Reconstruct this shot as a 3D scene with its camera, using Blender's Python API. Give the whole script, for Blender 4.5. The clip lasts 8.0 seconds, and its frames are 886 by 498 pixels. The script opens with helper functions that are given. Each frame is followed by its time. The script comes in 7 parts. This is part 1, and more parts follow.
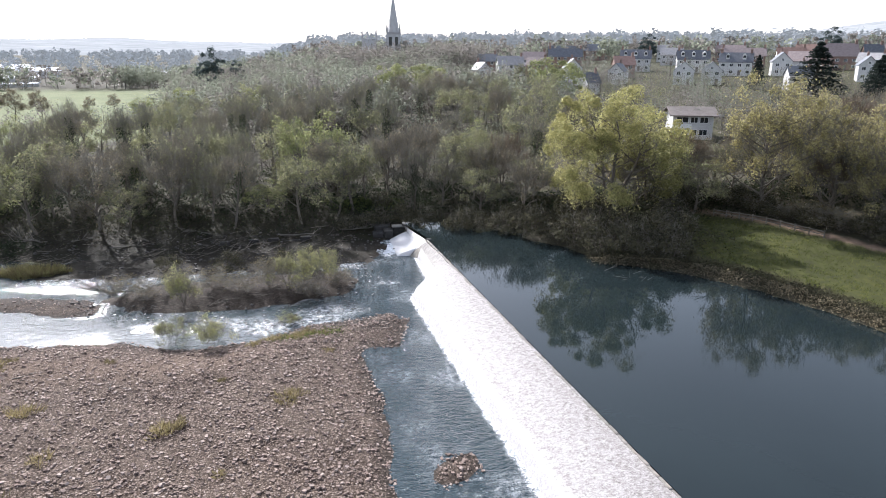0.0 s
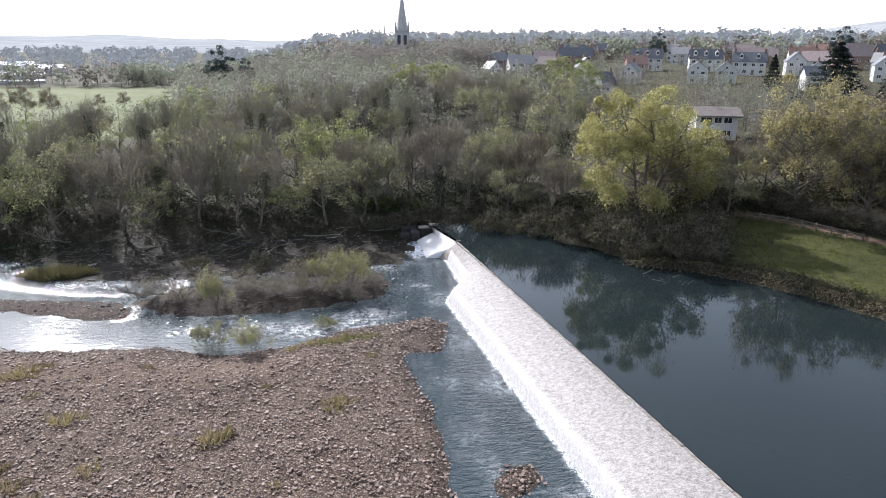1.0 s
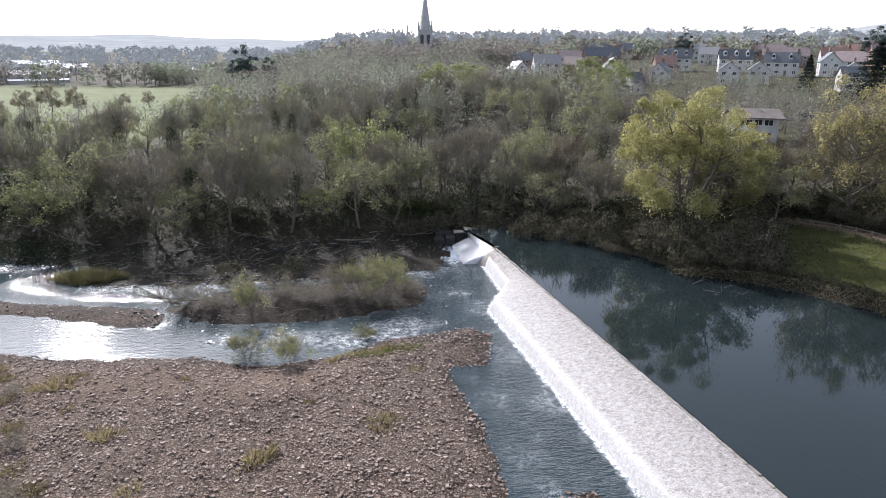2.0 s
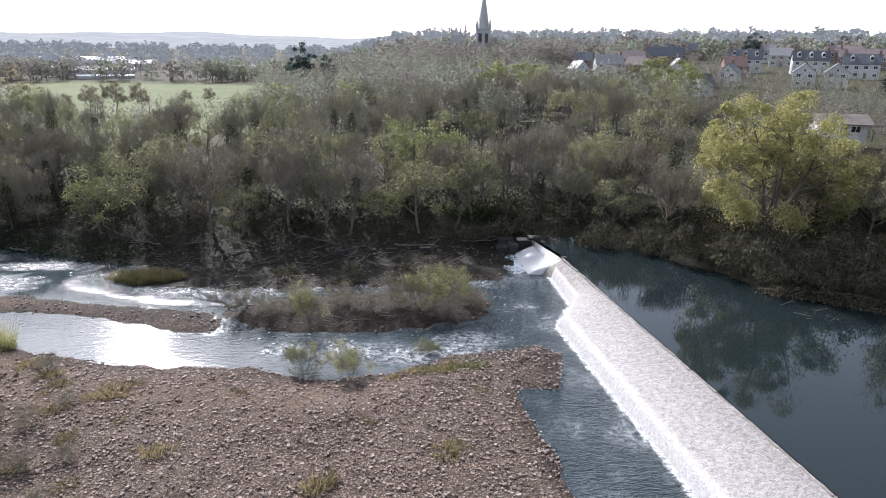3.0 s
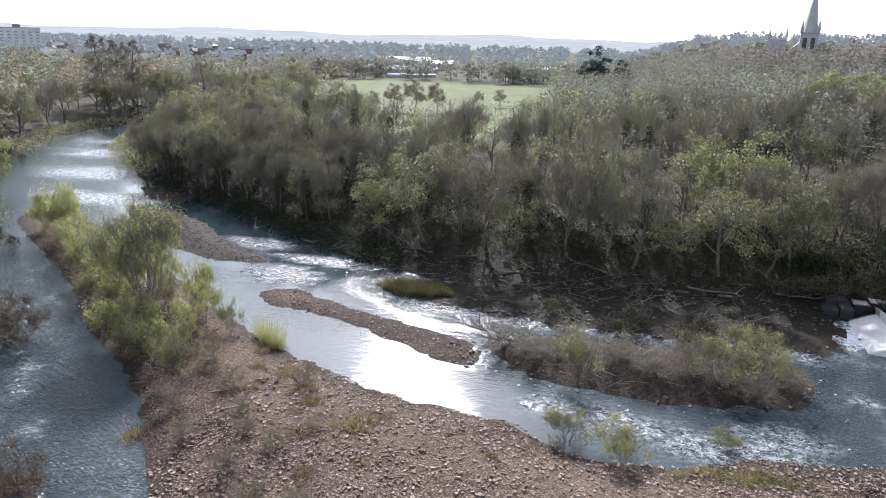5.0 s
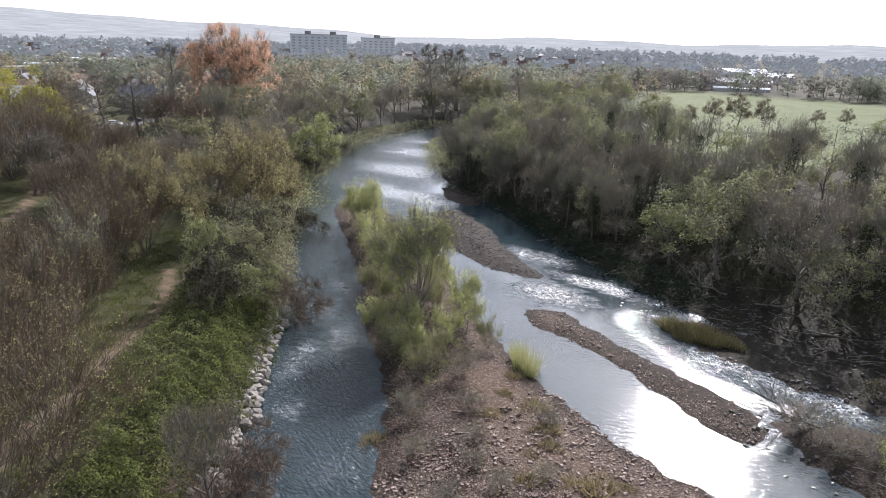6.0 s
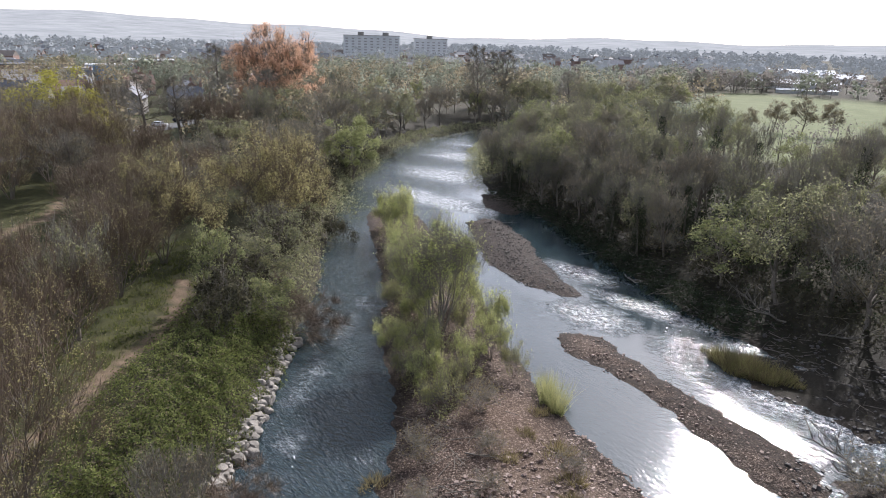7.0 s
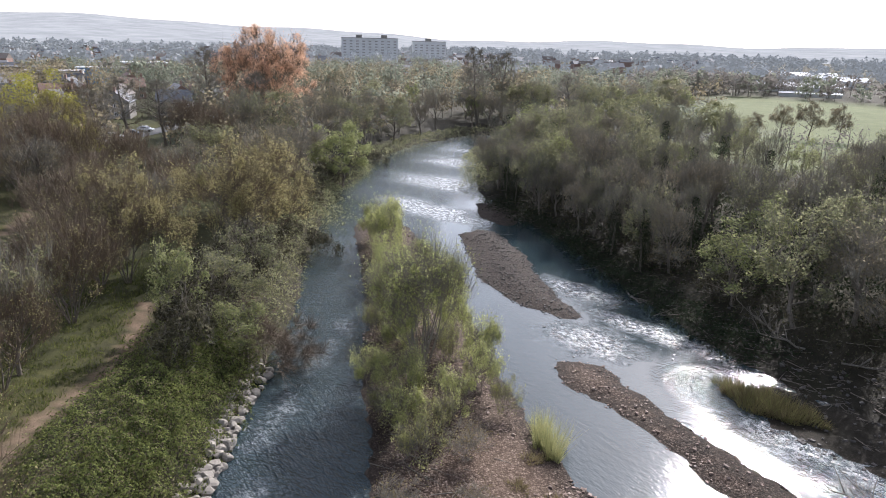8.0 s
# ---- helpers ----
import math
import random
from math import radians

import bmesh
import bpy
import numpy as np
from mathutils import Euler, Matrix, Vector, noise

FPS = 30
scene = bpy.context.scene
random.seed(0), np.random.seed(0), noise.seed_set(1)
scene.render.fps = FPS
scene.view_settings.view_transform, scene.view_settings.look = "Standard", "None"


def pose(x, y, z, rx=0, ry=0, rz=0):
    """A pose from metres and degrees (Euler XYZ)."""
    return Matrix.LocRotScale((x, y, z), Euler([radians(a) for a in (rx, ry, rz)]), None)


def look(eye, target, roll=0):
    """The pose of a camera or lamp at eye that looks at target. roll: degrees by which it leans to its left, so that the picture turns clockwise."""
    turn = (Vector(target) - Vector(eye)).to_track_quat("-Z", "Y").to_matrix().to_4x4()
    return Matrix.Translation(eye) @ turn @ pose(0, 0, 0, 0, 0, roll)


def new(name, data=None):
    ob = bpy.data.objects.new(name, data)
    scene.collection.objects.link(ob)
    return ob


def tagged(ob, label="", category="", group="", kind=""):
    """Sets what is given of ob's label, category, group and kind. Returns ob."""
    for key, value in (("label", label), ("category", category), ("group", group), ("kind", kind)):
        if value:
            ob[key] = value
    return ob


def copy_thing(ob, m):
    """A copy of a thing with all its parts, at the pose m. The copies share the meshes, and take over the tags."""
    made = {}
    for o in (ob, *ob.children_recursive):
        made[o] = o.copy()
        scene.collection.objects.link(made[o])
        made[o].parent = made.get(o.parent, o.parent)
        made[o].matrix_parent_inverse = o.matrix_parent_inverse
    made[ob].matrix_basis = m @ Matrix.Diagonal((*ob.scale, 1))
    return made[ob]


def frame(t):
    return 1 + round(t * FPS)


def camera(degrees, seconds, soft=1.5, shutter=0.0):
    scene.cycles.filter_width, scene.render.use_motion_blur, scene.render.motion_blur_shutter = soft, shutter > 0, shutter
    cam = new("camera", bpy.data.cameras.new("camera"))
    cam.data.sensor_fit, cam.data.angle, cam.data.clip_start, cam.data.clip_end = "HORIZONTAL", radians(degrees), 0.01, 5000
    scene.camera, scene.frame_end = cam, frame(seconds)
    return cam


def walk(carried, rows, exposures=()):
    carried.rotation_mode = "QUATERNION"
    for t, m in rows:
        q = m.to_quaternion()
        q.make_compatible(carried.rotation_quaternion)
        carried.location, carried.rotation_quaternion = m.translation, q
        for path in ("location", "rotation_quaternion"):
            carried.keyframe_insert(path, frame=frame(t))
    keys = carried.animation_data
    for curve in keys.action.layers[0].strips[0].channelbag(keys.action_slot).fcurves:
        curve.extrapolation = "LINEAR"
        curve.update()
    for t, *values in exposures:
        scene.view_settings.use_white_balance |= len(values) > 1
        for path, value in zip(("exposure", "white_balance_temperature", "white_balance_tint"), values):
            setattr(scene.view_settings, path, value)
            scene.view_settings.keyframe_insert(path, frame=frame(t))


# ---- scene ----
cam = camera(65.7, 8.0, soft=0.9)
PATH = [
    (0, (1.096, 1.987, 29.975), (1.572, 4.627, 29.176), 0.4),
    (0.5, (-1.147, 3.087, 29.985), (-0.672, 5.727, 29.182), 0.5),
    (1, (-2.890, 4.368, 29.963), (-2.415, 7.007, 29.158), 0.6),
    (1.2, (-3.464, 4.985, 29.954), (-2.989, 7.624, 29.149), 0.5),
    (2.5, (-6.132, 10.065, 29.842), (-5.807, 12.725, 29.032), 0.9),
    (3, (-6.717, 12.467, 29.819), (-6.504, 15.138, 29.005), 1.0),
    (3.5, (-7.182, 15.061, 29.831), (-7.088, 17.739, 29.018), 1.1),
    (4, (-7.808, 17.665, 29.841), (-7.795, 20.343, 29.023), 1.3),
    (4.5, (-8.933, 20.579, 29.858), (-9.125, 23.248, 29.040), 1.4),
    (4.8, (-9.372, 22.424, 29.806), (-9.950, 25.039, 28.986), 1.5),
    (5, (-9.498, 23.831, 29.788), (-10.346, 26.369, 28.963), 1.5),
    (5.2, (-9.666, 25.178, 29.751), (-10.730, 27.632, 28.925), 1.4),
    (6.3, (-10.895, 32.327, 29.548), (-12.890, 34.114, 28.727), 1.5),
    (6.5, (-11.301, 33.529, 29.553), (-13.308, 35.298, 28.731), 1.4),
    (7, (-12.823, 36.400, 29.557), (-14.830, 38.170, 28.736), 1.4),
    (7.5, (-14.608, 39.059, 29.455), (-16.617, 40.830, 28.640), 1.3),
    (8, (-16.884, 41.709, 29.351), (-18.894, 43.481, 28.540), 1.4),
]
walk(cam, [(t, look(eye, target, roll)) for t, eye, target, roll in PATH], [(0.0, 1.1, 5920, 14), (1.0, 0.93, 5920, 14), (2.5, 0.85, 5920, 15), (5.0, 0.93, 5900, 15), (6.5, 0.68, 6020, 16), (8.0, 0.78, 6020, 16)])

import itertools

GOLD = math.pi * (3 - math.sqrt(5))

# ---- light ----
SUN_BEARING, SUN_HEIGHT = -22.0, 35.0
world = bpy.data.worlds.new("hazy_spring_sky")
scene.world = world
world.use_nodes = True
wn = world.node_tree.nodes
sky = wn.new("ShaderNodeTexSky")
sky.sky_type = "NISHITA"
sky.sun_disc = False
sky.sun_elevation = radians(SUN_HEIGHT)
sky.sun_rotation = radians(SUN_BEARING % 360)
sky.air_density, sky.dust_density, sky.ozone_density = 1.0, 1.5, 1.0
haze = wn.new("ShaderNodeHueSaturation")
haze.inputs["Saturation"].default_value = 0.45
world.node_tree.links.new(sky.outputs["Color"], haze.inputs["Color"])
world.node_tree.links.new(haze.outputs["Color"], wn["Background"].inputs["Color"])
wn["Background"].inputs["Strength"].default_value = 0.155
sun = new("sun", bpy.data.lights.new("sun", "SUN"))
sun.data.energy, sun.data.angle, sun.data.color = 4.7, radians(0.6), (1.0, 0.95, 0.87)
sb, sh = radians(SUN_BEARING), radians(SUN_HEIGHT)
sun.matrix_world = look((math.sin(sb) * math.cos(sh) * 300, math.cos(sb) * math.cos(sh) * 300, math.sin(sh) * 300), (0, 0, 0))

# ---- materials ----
class Nodes:
    """A small node builder for one material."""

    def __init__(self, name):
        self.m = bpy.data.materials.new(name)
        self.m.use_nodes = True
        self.t = self.m.node_tree
        self.b = self.t.nodes["Principled BSDF"]
        self.out = self.t.nodes["Material Output"]
        self.co = self.node("ShaderNodeTexCoord").outputs["Object"]

    def node(self, kind, **values):
        n = self.t.nodes.new(kind)
        for k, v in values.items():
            n.inputs[k].default_value = v
        return n

    def link(self, a, b):
        self.t.links.new(a, b)

    def noise(self, scale, detail=4.0, rough=0.55, co=None):
        n = self.node("ShaderNodeTexNoise", Scale=scale, Detail=detail, Roughness=rough)
        self.link(co or self.co, n.inputs["Vector"])
        return n.outputs["Fac"]

    def cells(self, scale, feature="F1"):
        n = self.node("ShaderNodeTexVoronoi", Scale=scale)
        n.feature = feature
        self.link(self.co, n.inputs["Vector"])
        return n

    def stretch(self, sx, sy, sz, turn=0.0):
        n = self.node("ShaderNodeMapping")
        n.inputs["Scale"].default_value = (sx, sy, sz)
        n.inputs["Rotation"].default_value = (0, 0, radians(turn))
        self.link(self.co, n.inputs["Vector"])
        return n.outputs["Vector"]

    def ramp(self, fac, *stops):
        n = self.node("ShaderNodeValToRGB")
        e = n.color_ramp.elements
        while len(e) < len(stops):
            e.new(0.5)
        for el, (p, c) in zip(e, stops):
            el.position = p
            el.color = (*c, 1) if len(c) == 3 else c
        self.link(fac, n.inputs["Fac"])
        return n.outputs["Color"]

    def mix(self, fac, a, b, blend="MIX"):
        n = self.t.nodes.new("ShaderNodeMix")
        n.data_type, n.blend_type = "RGBA", blend
        for v, i in ((fac, 0), (a, 6), (b, 7)):
            if isinstance(v, (int, float)):
                n.inputs[i].default_value = v
            elif isinstance(v, tuple):
                n.inputs[i].default_value = (*v, 1)
            else:
                self.link(v, n.inputs[i])
        return n.outputs[2]

    def math(self, op, a, b=0.0):
        n = self.t.nodes.new("ShaderNodeMath")
        n.operation = op
        for v, i in ((a, 0), (b, 1)):
            if isinstance(v, (int, float)):
                n.inputs[i].default_value = v
            else:
                self.link(v, n.inputs[i])
        return n.outputs[0]

    def attr(self, name):
        n = self.t.nodes.new("ShaderNodeAttribute")
        n.attribute_name = name
        return n.outputs["Fac"]

    def rnd(self):
        return self.t.nodes.new("ShaderNodeObjectInfo").outputs["Random"]

    def island(self):
        return self.t.nodes.new("ShaderNodeNewGeometry").outputs["Random Per Island"]

    def bump(self, height, strength=0.5, distance=0.05):
        n = self.node("ShaderNodeBump", Distance=distance)
        if isinstance(strength, (int, float)):
            n.inputs["Strength"].default_value = strength
        else:
            self.link(strength, n.inputs["Strength"])
        self.link(height, n.inputs["Height"])
        return n.outputs["Normal"]

    def surface(self, colour, rough=0.8, normal=None, metal=0.0, spec=0.3):
        for v, k in ((colour, "Base Color"), (rough, "Roughness")):
            if isinstance(v, tuple):
                self.b.inputs[k].default_value = (*v, 1)
            elif isinstance(v, (int, float)):
                self.b.inputs[k].default_value = v
            else:
                self.link(v, self.b.inputs[k])
        self.b.inputs["Metallic"].default_value = metal
        self.b.inputs["Specular IOR Level"].default_value = spec
        if normal:
            self.link(normal, self.b.inputs["Normal"])
        return self.m


def rough_mat(name, dark, light, scale=3.0, rough=0.85, bump=0.4, dist=0.03, spec=0.3):
    n = Nodes(name)
    a, b = n.noise(scale), n.noise(scale * 7, 3)
    f = n.mix(0.4, a, b)
    c = n.ramp(f, (0.3, dark), (0.7, light))
    c = n.mix(n.math("MULTIPLY", n.rnd(), 0.35), c, tuple(0.6 * x for x in dark))
    return n.surface(c, rough, n.bump(b, bump, dist), spec=spec)


def leaf_mat(name, dark, light, glow=0.5, spread=0.7, fleck=0.5):
    """Thin leaves: part of the light passes through them; each leaf and each tree has its own tone."""
    n = Nodes(name)
    f = n.mix(1 - fleck, n.island(), n.noise(0.45, 3))
    c = n.ramp(f, (0.25, dark), (0.75, light))
    c = n.mix(n.math("MULTIPLY", n.rnd(), spread), c, tuple(0.5 * x + 0.012 for x in dark))
    n.surface(c, 0.8, spec=0.06)
    tr = n.node("ShaderNodeBsdfTranslucent")
    n.link(c, tr.inputs["Color"])
    ms = n.node("ShaderNodeMixShader", Fac=glow)
    n.link(n.b.outputs[0], ms.inputs[1])
    n.link(tr.outputs[0], ms.inputs[2])
    n.link(ms.outputs[0], n.out.inputs["Surface"])
    return n.m


def ground_mat():
    n = Nodes("river_valley_ground")
    fine, mid, wide = n.noise(9, 5), n.noise(1.1, 5), n.noise(0.12, 4)
    soil = n.ramp(n.mix(0.5, fine, mid), (0.3, (0.022, 0.02, 0.014)), (0.7, (0.075, 0.066, 0.044)))
    grass = n.ramp(n.mix(0.5, mid, wide), (0.32, (0.023, 0.025, 0.009)), (0.52, (0.047, 0.048, 0.014)), (0.72, (0.105, 0.098, 0.026)))
    grass = n.mix(n.math("MULTIPLY", fine, 0.5), grass, (0.05, 0.06, 0.02))
    stones = n.cells(5.5)
    pebbles = n.cells(13.0)
    sv = n.node("ShaderNodeSeparateColor")
    n.link(stones.outputs["Color"], sv.inputs["Color"])
    pv = n.node("ShaderNodeSeparateColor")
    n.link(pebbles.outputs["Color"], pv.inputs["Color"])
    st = n.ramp(n.mix(0.45, sv.outputs[0], pv.outputs[0]), (0.25, (0.085, 0.061, 0.047)), (0.5, (0.215, 0.161, 0.128)), (0.75, (0.36, 0.29, 0.243)))
    gap = n.ramp(n.mix(0.5, stones.outputs["Distance"], pebbles.outputs["Distance"]), (0.22, (1, 1, 1)), (0.55, (0.22, 0.2, 0.185)))
    gravel = n.mix(1.0, st, gap, "MULTIPLY")
    gravel = n.mix(n.ramp(wide, (0.4, (0, 0, 0)), (0.65, (0.2, 0.2, 0.2))), gravel, (0.17, 0.135, 0.105))
    sand = n.ramp(n.mix(0.6, mid, fine), (0.3, (0.115, 0.076, 0.052)), (0.7, (0.25, 0.18, 0.13)))
    c = n.mix(n.math("MULTIPLY", n.attr("grass"), n.ramp(mid, (0.25, (0.55, 0.55, 0.55)), (0.5, (1, 1, 1)))), soil, grass)
    # Park grass turns paler here, with the haze over it put into its colour.
    c = n.mix(n.attr("park_haze"), c, n.ramp(n.mix(0.5, fine, wide), (0.35, (0.1, 0.118, 0.05)), (0.65, (0.155, 0.17, 0.082))))
    c = n.mix(n.attr("gravel"), c, gravel)
    c = n.mix(n.attr("sand"), c, sand)
    # Besides damp, this mask carries tree shade painted onto the far bank.
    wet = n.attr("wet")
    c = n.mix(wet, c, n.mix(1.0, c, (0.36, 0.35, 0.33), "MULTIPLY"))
    h = n.mix(n.attr("gravel"), n.mix(0.5, fine, mid), n.mix(0.4, stones.outputs["Distance"], pebbles.outputs["Distance"]))
    rough = n.math("SUBTRACT", 0.95, n.math("MULTIPLY", wet, 0.15))
    return n.surface(c, rough, n.bump(n.math("MULTIPLY", h, -1.0), 0.9, 0.1), spec=0.12)


def water_mat(name, deep, shallow, scale, lift, turn, rough=0.06, spec=0.5):
    """Water with two sizes of ripple; chop raises them, foam whitens them."""
    n = Nodes(name)
    v = n.stretch(0.6, 1.7, 1.0, turn)
    w1, w2 = n.noise(scale, 2, 0.45, v), n.noise(scale * 3.1, 2, 0.5, v)
    chop, foam = n.attr("chop"), n.attr("foam")
    h = n.mix(0.45, w1, w2)
    fleck = n.ramp(n.mix(0.5, n.noise(1.6, 5, 0.7), n.noise(8.0, 4, 0.7)), (0.47, (0, 0, 0)), (0.56, (1, 1, 1)))
    white = n.math("MINIMUM", n.math("MULTIPLY", foam, n.math("ADD", n.math("MULTIPLY", fleck, 1.3), n.math("MULTIPLY", foam, 0.5))), 1.0)
    c = n.mix(n.noise(0.07, 3), deep, shallow)
    c = n.mix(white, c, (0.82, 0.84, 0.85))
    n.surface(c, n.math("ADD", rough, n.math("MULTIPLY", white, 0.5)), n.bump(h, chop, lift), spec=spec)
    n.b.inputs["IOR"].default_value = 1.38
    return n.m


def falling_mat():
    """Thin broken white water running down the stone apron."""
    n = Nodes("white_water_sheet")
    v = n.stretch(0.8, 1.0, 1.0, 6)
    a, b = n.noise(3.0, 4, 0.75, v), n.noise(8.0, 3, 0.75)
    f = n.mix(0.5, a, b)
    thick = n.attr("foam")
    f = n.math("ADD", f, n.math("MULTIPLY", n.math("SUBTRACT", thick, 0.5), 0.5))
    c = n.ramp(f, (0.3, (0.085, 0.074, 0.066)), (0.42, (0.215, 0.195, 0.182)), (0.56, (0.37, 0.348, 0.333)), (0.75, (0.58, 0.565, 0.555)))
    return n.surface(c, 0.5, n.bump(f, 0.9, 0.12), spec=0.2)


MAT = {}
MAT["ground"] = ground_mat()
MAT["river"] = water_mat("rippled_river_water", (0.014, 0.024, 0.028), (0.031, 0.048, 0.055), 1.3, 0.6, 35, 0.085)
MAT["lake"] = water_mat("still_pool_water", (0.007, 0.011, 0.012), (0.014, 0.021, 0.022), 0.9, 0.05, 10, 0.03, 0.22)
MAT["fall"] = falling_mat()
MAT["stone"] = rough_mat("weathered_weir_stone", (0.11, 0.1, 0.085), (0.34, 0.31, 0.27), 2.2)
MAT["wallstone"] = rough_mat("dark_damp_masonry", (0.014, 0.014, 0.013), (0.055, 0.05, 0.045), 1.5)
MAT["concrete"] = rough_mat("stained_concrete", (0.12, 0.115, 0.1), (0.32, 0.3, 0.27), 1.2)
MAT["rock"] = rough_mat("pale_limestone_boulder", (0.13, 0.115, 0.096), (0.33, 0.3, 0.26), 1.6)
MAT["cobble"] = rough_mat("river_cobbles", (0.16, 0.13, 0.11), (0.44, 0.38, 0.34), 4)
MAT["wetrock"] = rough_mat("wet_river_rock", (0.03, 0.03, 0.028), (0.13, 0.12, 0.105), 3, 0.35)
MAT["bark"] = rough_mat("grey_brown_bark", (0.075, 0.063, 0.05), (0.21, 0.18, 0.145), 5)
MAT["twig"] = rough_mat("bare_twigs", (0.13, 0.116, 0.094), (0.29, 0.262, 0.212), 2)
MAT["redtwig"] = rough_mat("reddish_bare_twigs", (0.095, 0.07, 0.05), (0.235, 0.178, 0.122), 2)
MAT["driftwood"] = rough_mat("bleached_driftwood", (0.08, 0.07, 0.058), (0.21, 0.187, 0.157), 6)
MAT["olive"] = leaf_mat("olive_spring_leaves", (0.135, 0.14, 0.08), (0.38, 0.375, 0.2), 0.6, 0.35)
MAT["fresh"] = leaf_mat("fresh_green_leaves", (0.16, 0.18, 0.08), (0.37, 0.38, 0.17), 0.55, 0.3)
# Far-wood tones, these two: distance haze is mixed into the leaf colour.
MAT["greygreen"] = leaf_mat("haze_greyed_green_leaves", (0.165, 0.178, 0.135), (0.24, 0.255, 0.19), 0.6, 0.3, 0.2)
MAT["greybrown"] = leaf_mat("haze_greyed_brown_buds", (0.165, 0.15, 0.132), (0.235, 0.215, 0.19), 0.6, 0.3, 0.2)
MAT["brown"] = leaf_mat("brownish_opening_buds", (0.135, 0.116, 0.08), (0.34, 0.29, 0.19), 0.6, 0.35)
MAT["willow"] = leaf_mat("yellow_green_willow_leaves", (0.22, 0.21, 0.085), (0.48, 0.45, 0.2), 0.65, 0.1)
MAT["lime"] = leaf_mat("lime_green_young_leaves", (0.26, 0.28, 0.11), (0.55, 0.56, 0.24), 0.7, 0.2)
MAT["budleaf"] = leaf_mat("yellow_brown_opening_leaves", (0.215, 0.19, 0.09), (0.5, 0.45, 0.215), 0.65, 0.2)
# Scrub colour is darkened to hold the shade of overhanging trees.
MAT["shadescrub"] = leaf_mat("shade_dark_scrub", (0.028, 0.027, 0.017), (0.115, 0.105, 0.06), 0.3, 0.3)
MAT["yellow"] = leaf_mat("bright_yellow_green_leaves", (0.23, 0.215, 0.045), (0.43, 0.4, 0.1), 0.5, 0.1)
MAT["copper"] = leaf_mat("copper_orange_buds", (0.52, 0.31, 0.2), (0.72, 0.49, 0.34), 0.65, 0.1)
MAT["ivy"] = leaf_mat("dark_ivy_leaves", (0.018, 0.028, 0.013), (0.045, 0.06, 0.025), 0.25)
MAT["conifer"] = leaf_mat("dark_conifer_needles", (0.014, 0.02, 0.017), (0.05, 0.064, 0.05), 0.2)
MAT["bramble"] = leaf_mat("bramble_leaves", (0.04, 0.055, 0.02), (0.22, 0.24, 0.08), 0.45, 0.2)
MAT["straw"] = leaf_mat("dry_straw_grass", (0.16, 0.13, 0.065), (0.36, 0.3, 0.16), 0.5)
MAT["softgreen"] = leaf_mat("soft_green_willow_leaves", (0.2, 0.205, 0.09), (0.45, 0.44, 0.2), 0.68, 0.3)
MAT["reed"] = leaf_mat("riverside_grass_blades", (0.15, 0.14, 0.055), (0.33, 0.31, 0.13), 0.45, 0.35)

# ---- mesh helpers ----
def mesh_of(name, verts, faces, mats, slots=None, smooth=False):
    """A mesh from vertex and triangle (or quad) arrays."""
    me = bpy.data.meshes.new(name)
    verts, faces = np.asarray(verts, dtype=np.float32), np.asarray(faces, dtype=np.int32)
    k = faces.shape[1]
    me.vertices.add(len(verts))
    me.vertices.foreach_set("co", verts.ravel())
    me.loops.add(faces.size)
    me.loops.foreach_set("vertex_index", faces.ravel())
    me.polygons.add(len(faces))
    me.polygons.foreach_set("loop_start", np.arange(0, faces.size, k, dtype=np.int32))
    for m in mats:
        me.materials.append(m)
    if slots is not None:
        me.polygons.foreach_set("material_index", np.asarray(slots, dtype=np.int32))
    me.update(calc_edges=True)
    me.polygons.foreach_set("use_smooth", np.full(len(faces), smooth))
    me.validate()
    return me


def child(name, mesh, parent, label=""):
    ob = new(name, mesh)
    ob.parent = parent
    return tagged(ob, label)


def part(name, bm, material, parent, label="", smooth=False):
    me = bpy.data.meshes.new(name)
    bm.to_mesh(me)
    bm.free()
    me.materials.append(material)
    if smooth:
        me.polygons.foreach_set("use_smooth", np.full(len(me.polygons), True))
    return child(name, me, parent, label)


def box(bm, x0, y0, z0, x1, y1, z1, bevel=0.0):
    got = bmesh.ops.create_cube(bm, size=1, matrix=Matrix.Translation(((x0 + x1) / 2, (y0 + y1) / 2, (z0 + z1) / 2)) @ Matrix.Diagonal((x1 - x0, y1 - y0, z1 - z0, 1)))
    if bevel:
        edges = list({e for v in got["verts"] for e in v.link_edges})
        bmesh.ops.bevel(bm, geom=edges, offset=bevel, segments=1, affect="EDGES")
    return bm


def boxes(*dims, bevel=0.0):
    bm = bmesh.new()
    for d in dims:
        box(bm, *d, bevel=bevel)
    return bm


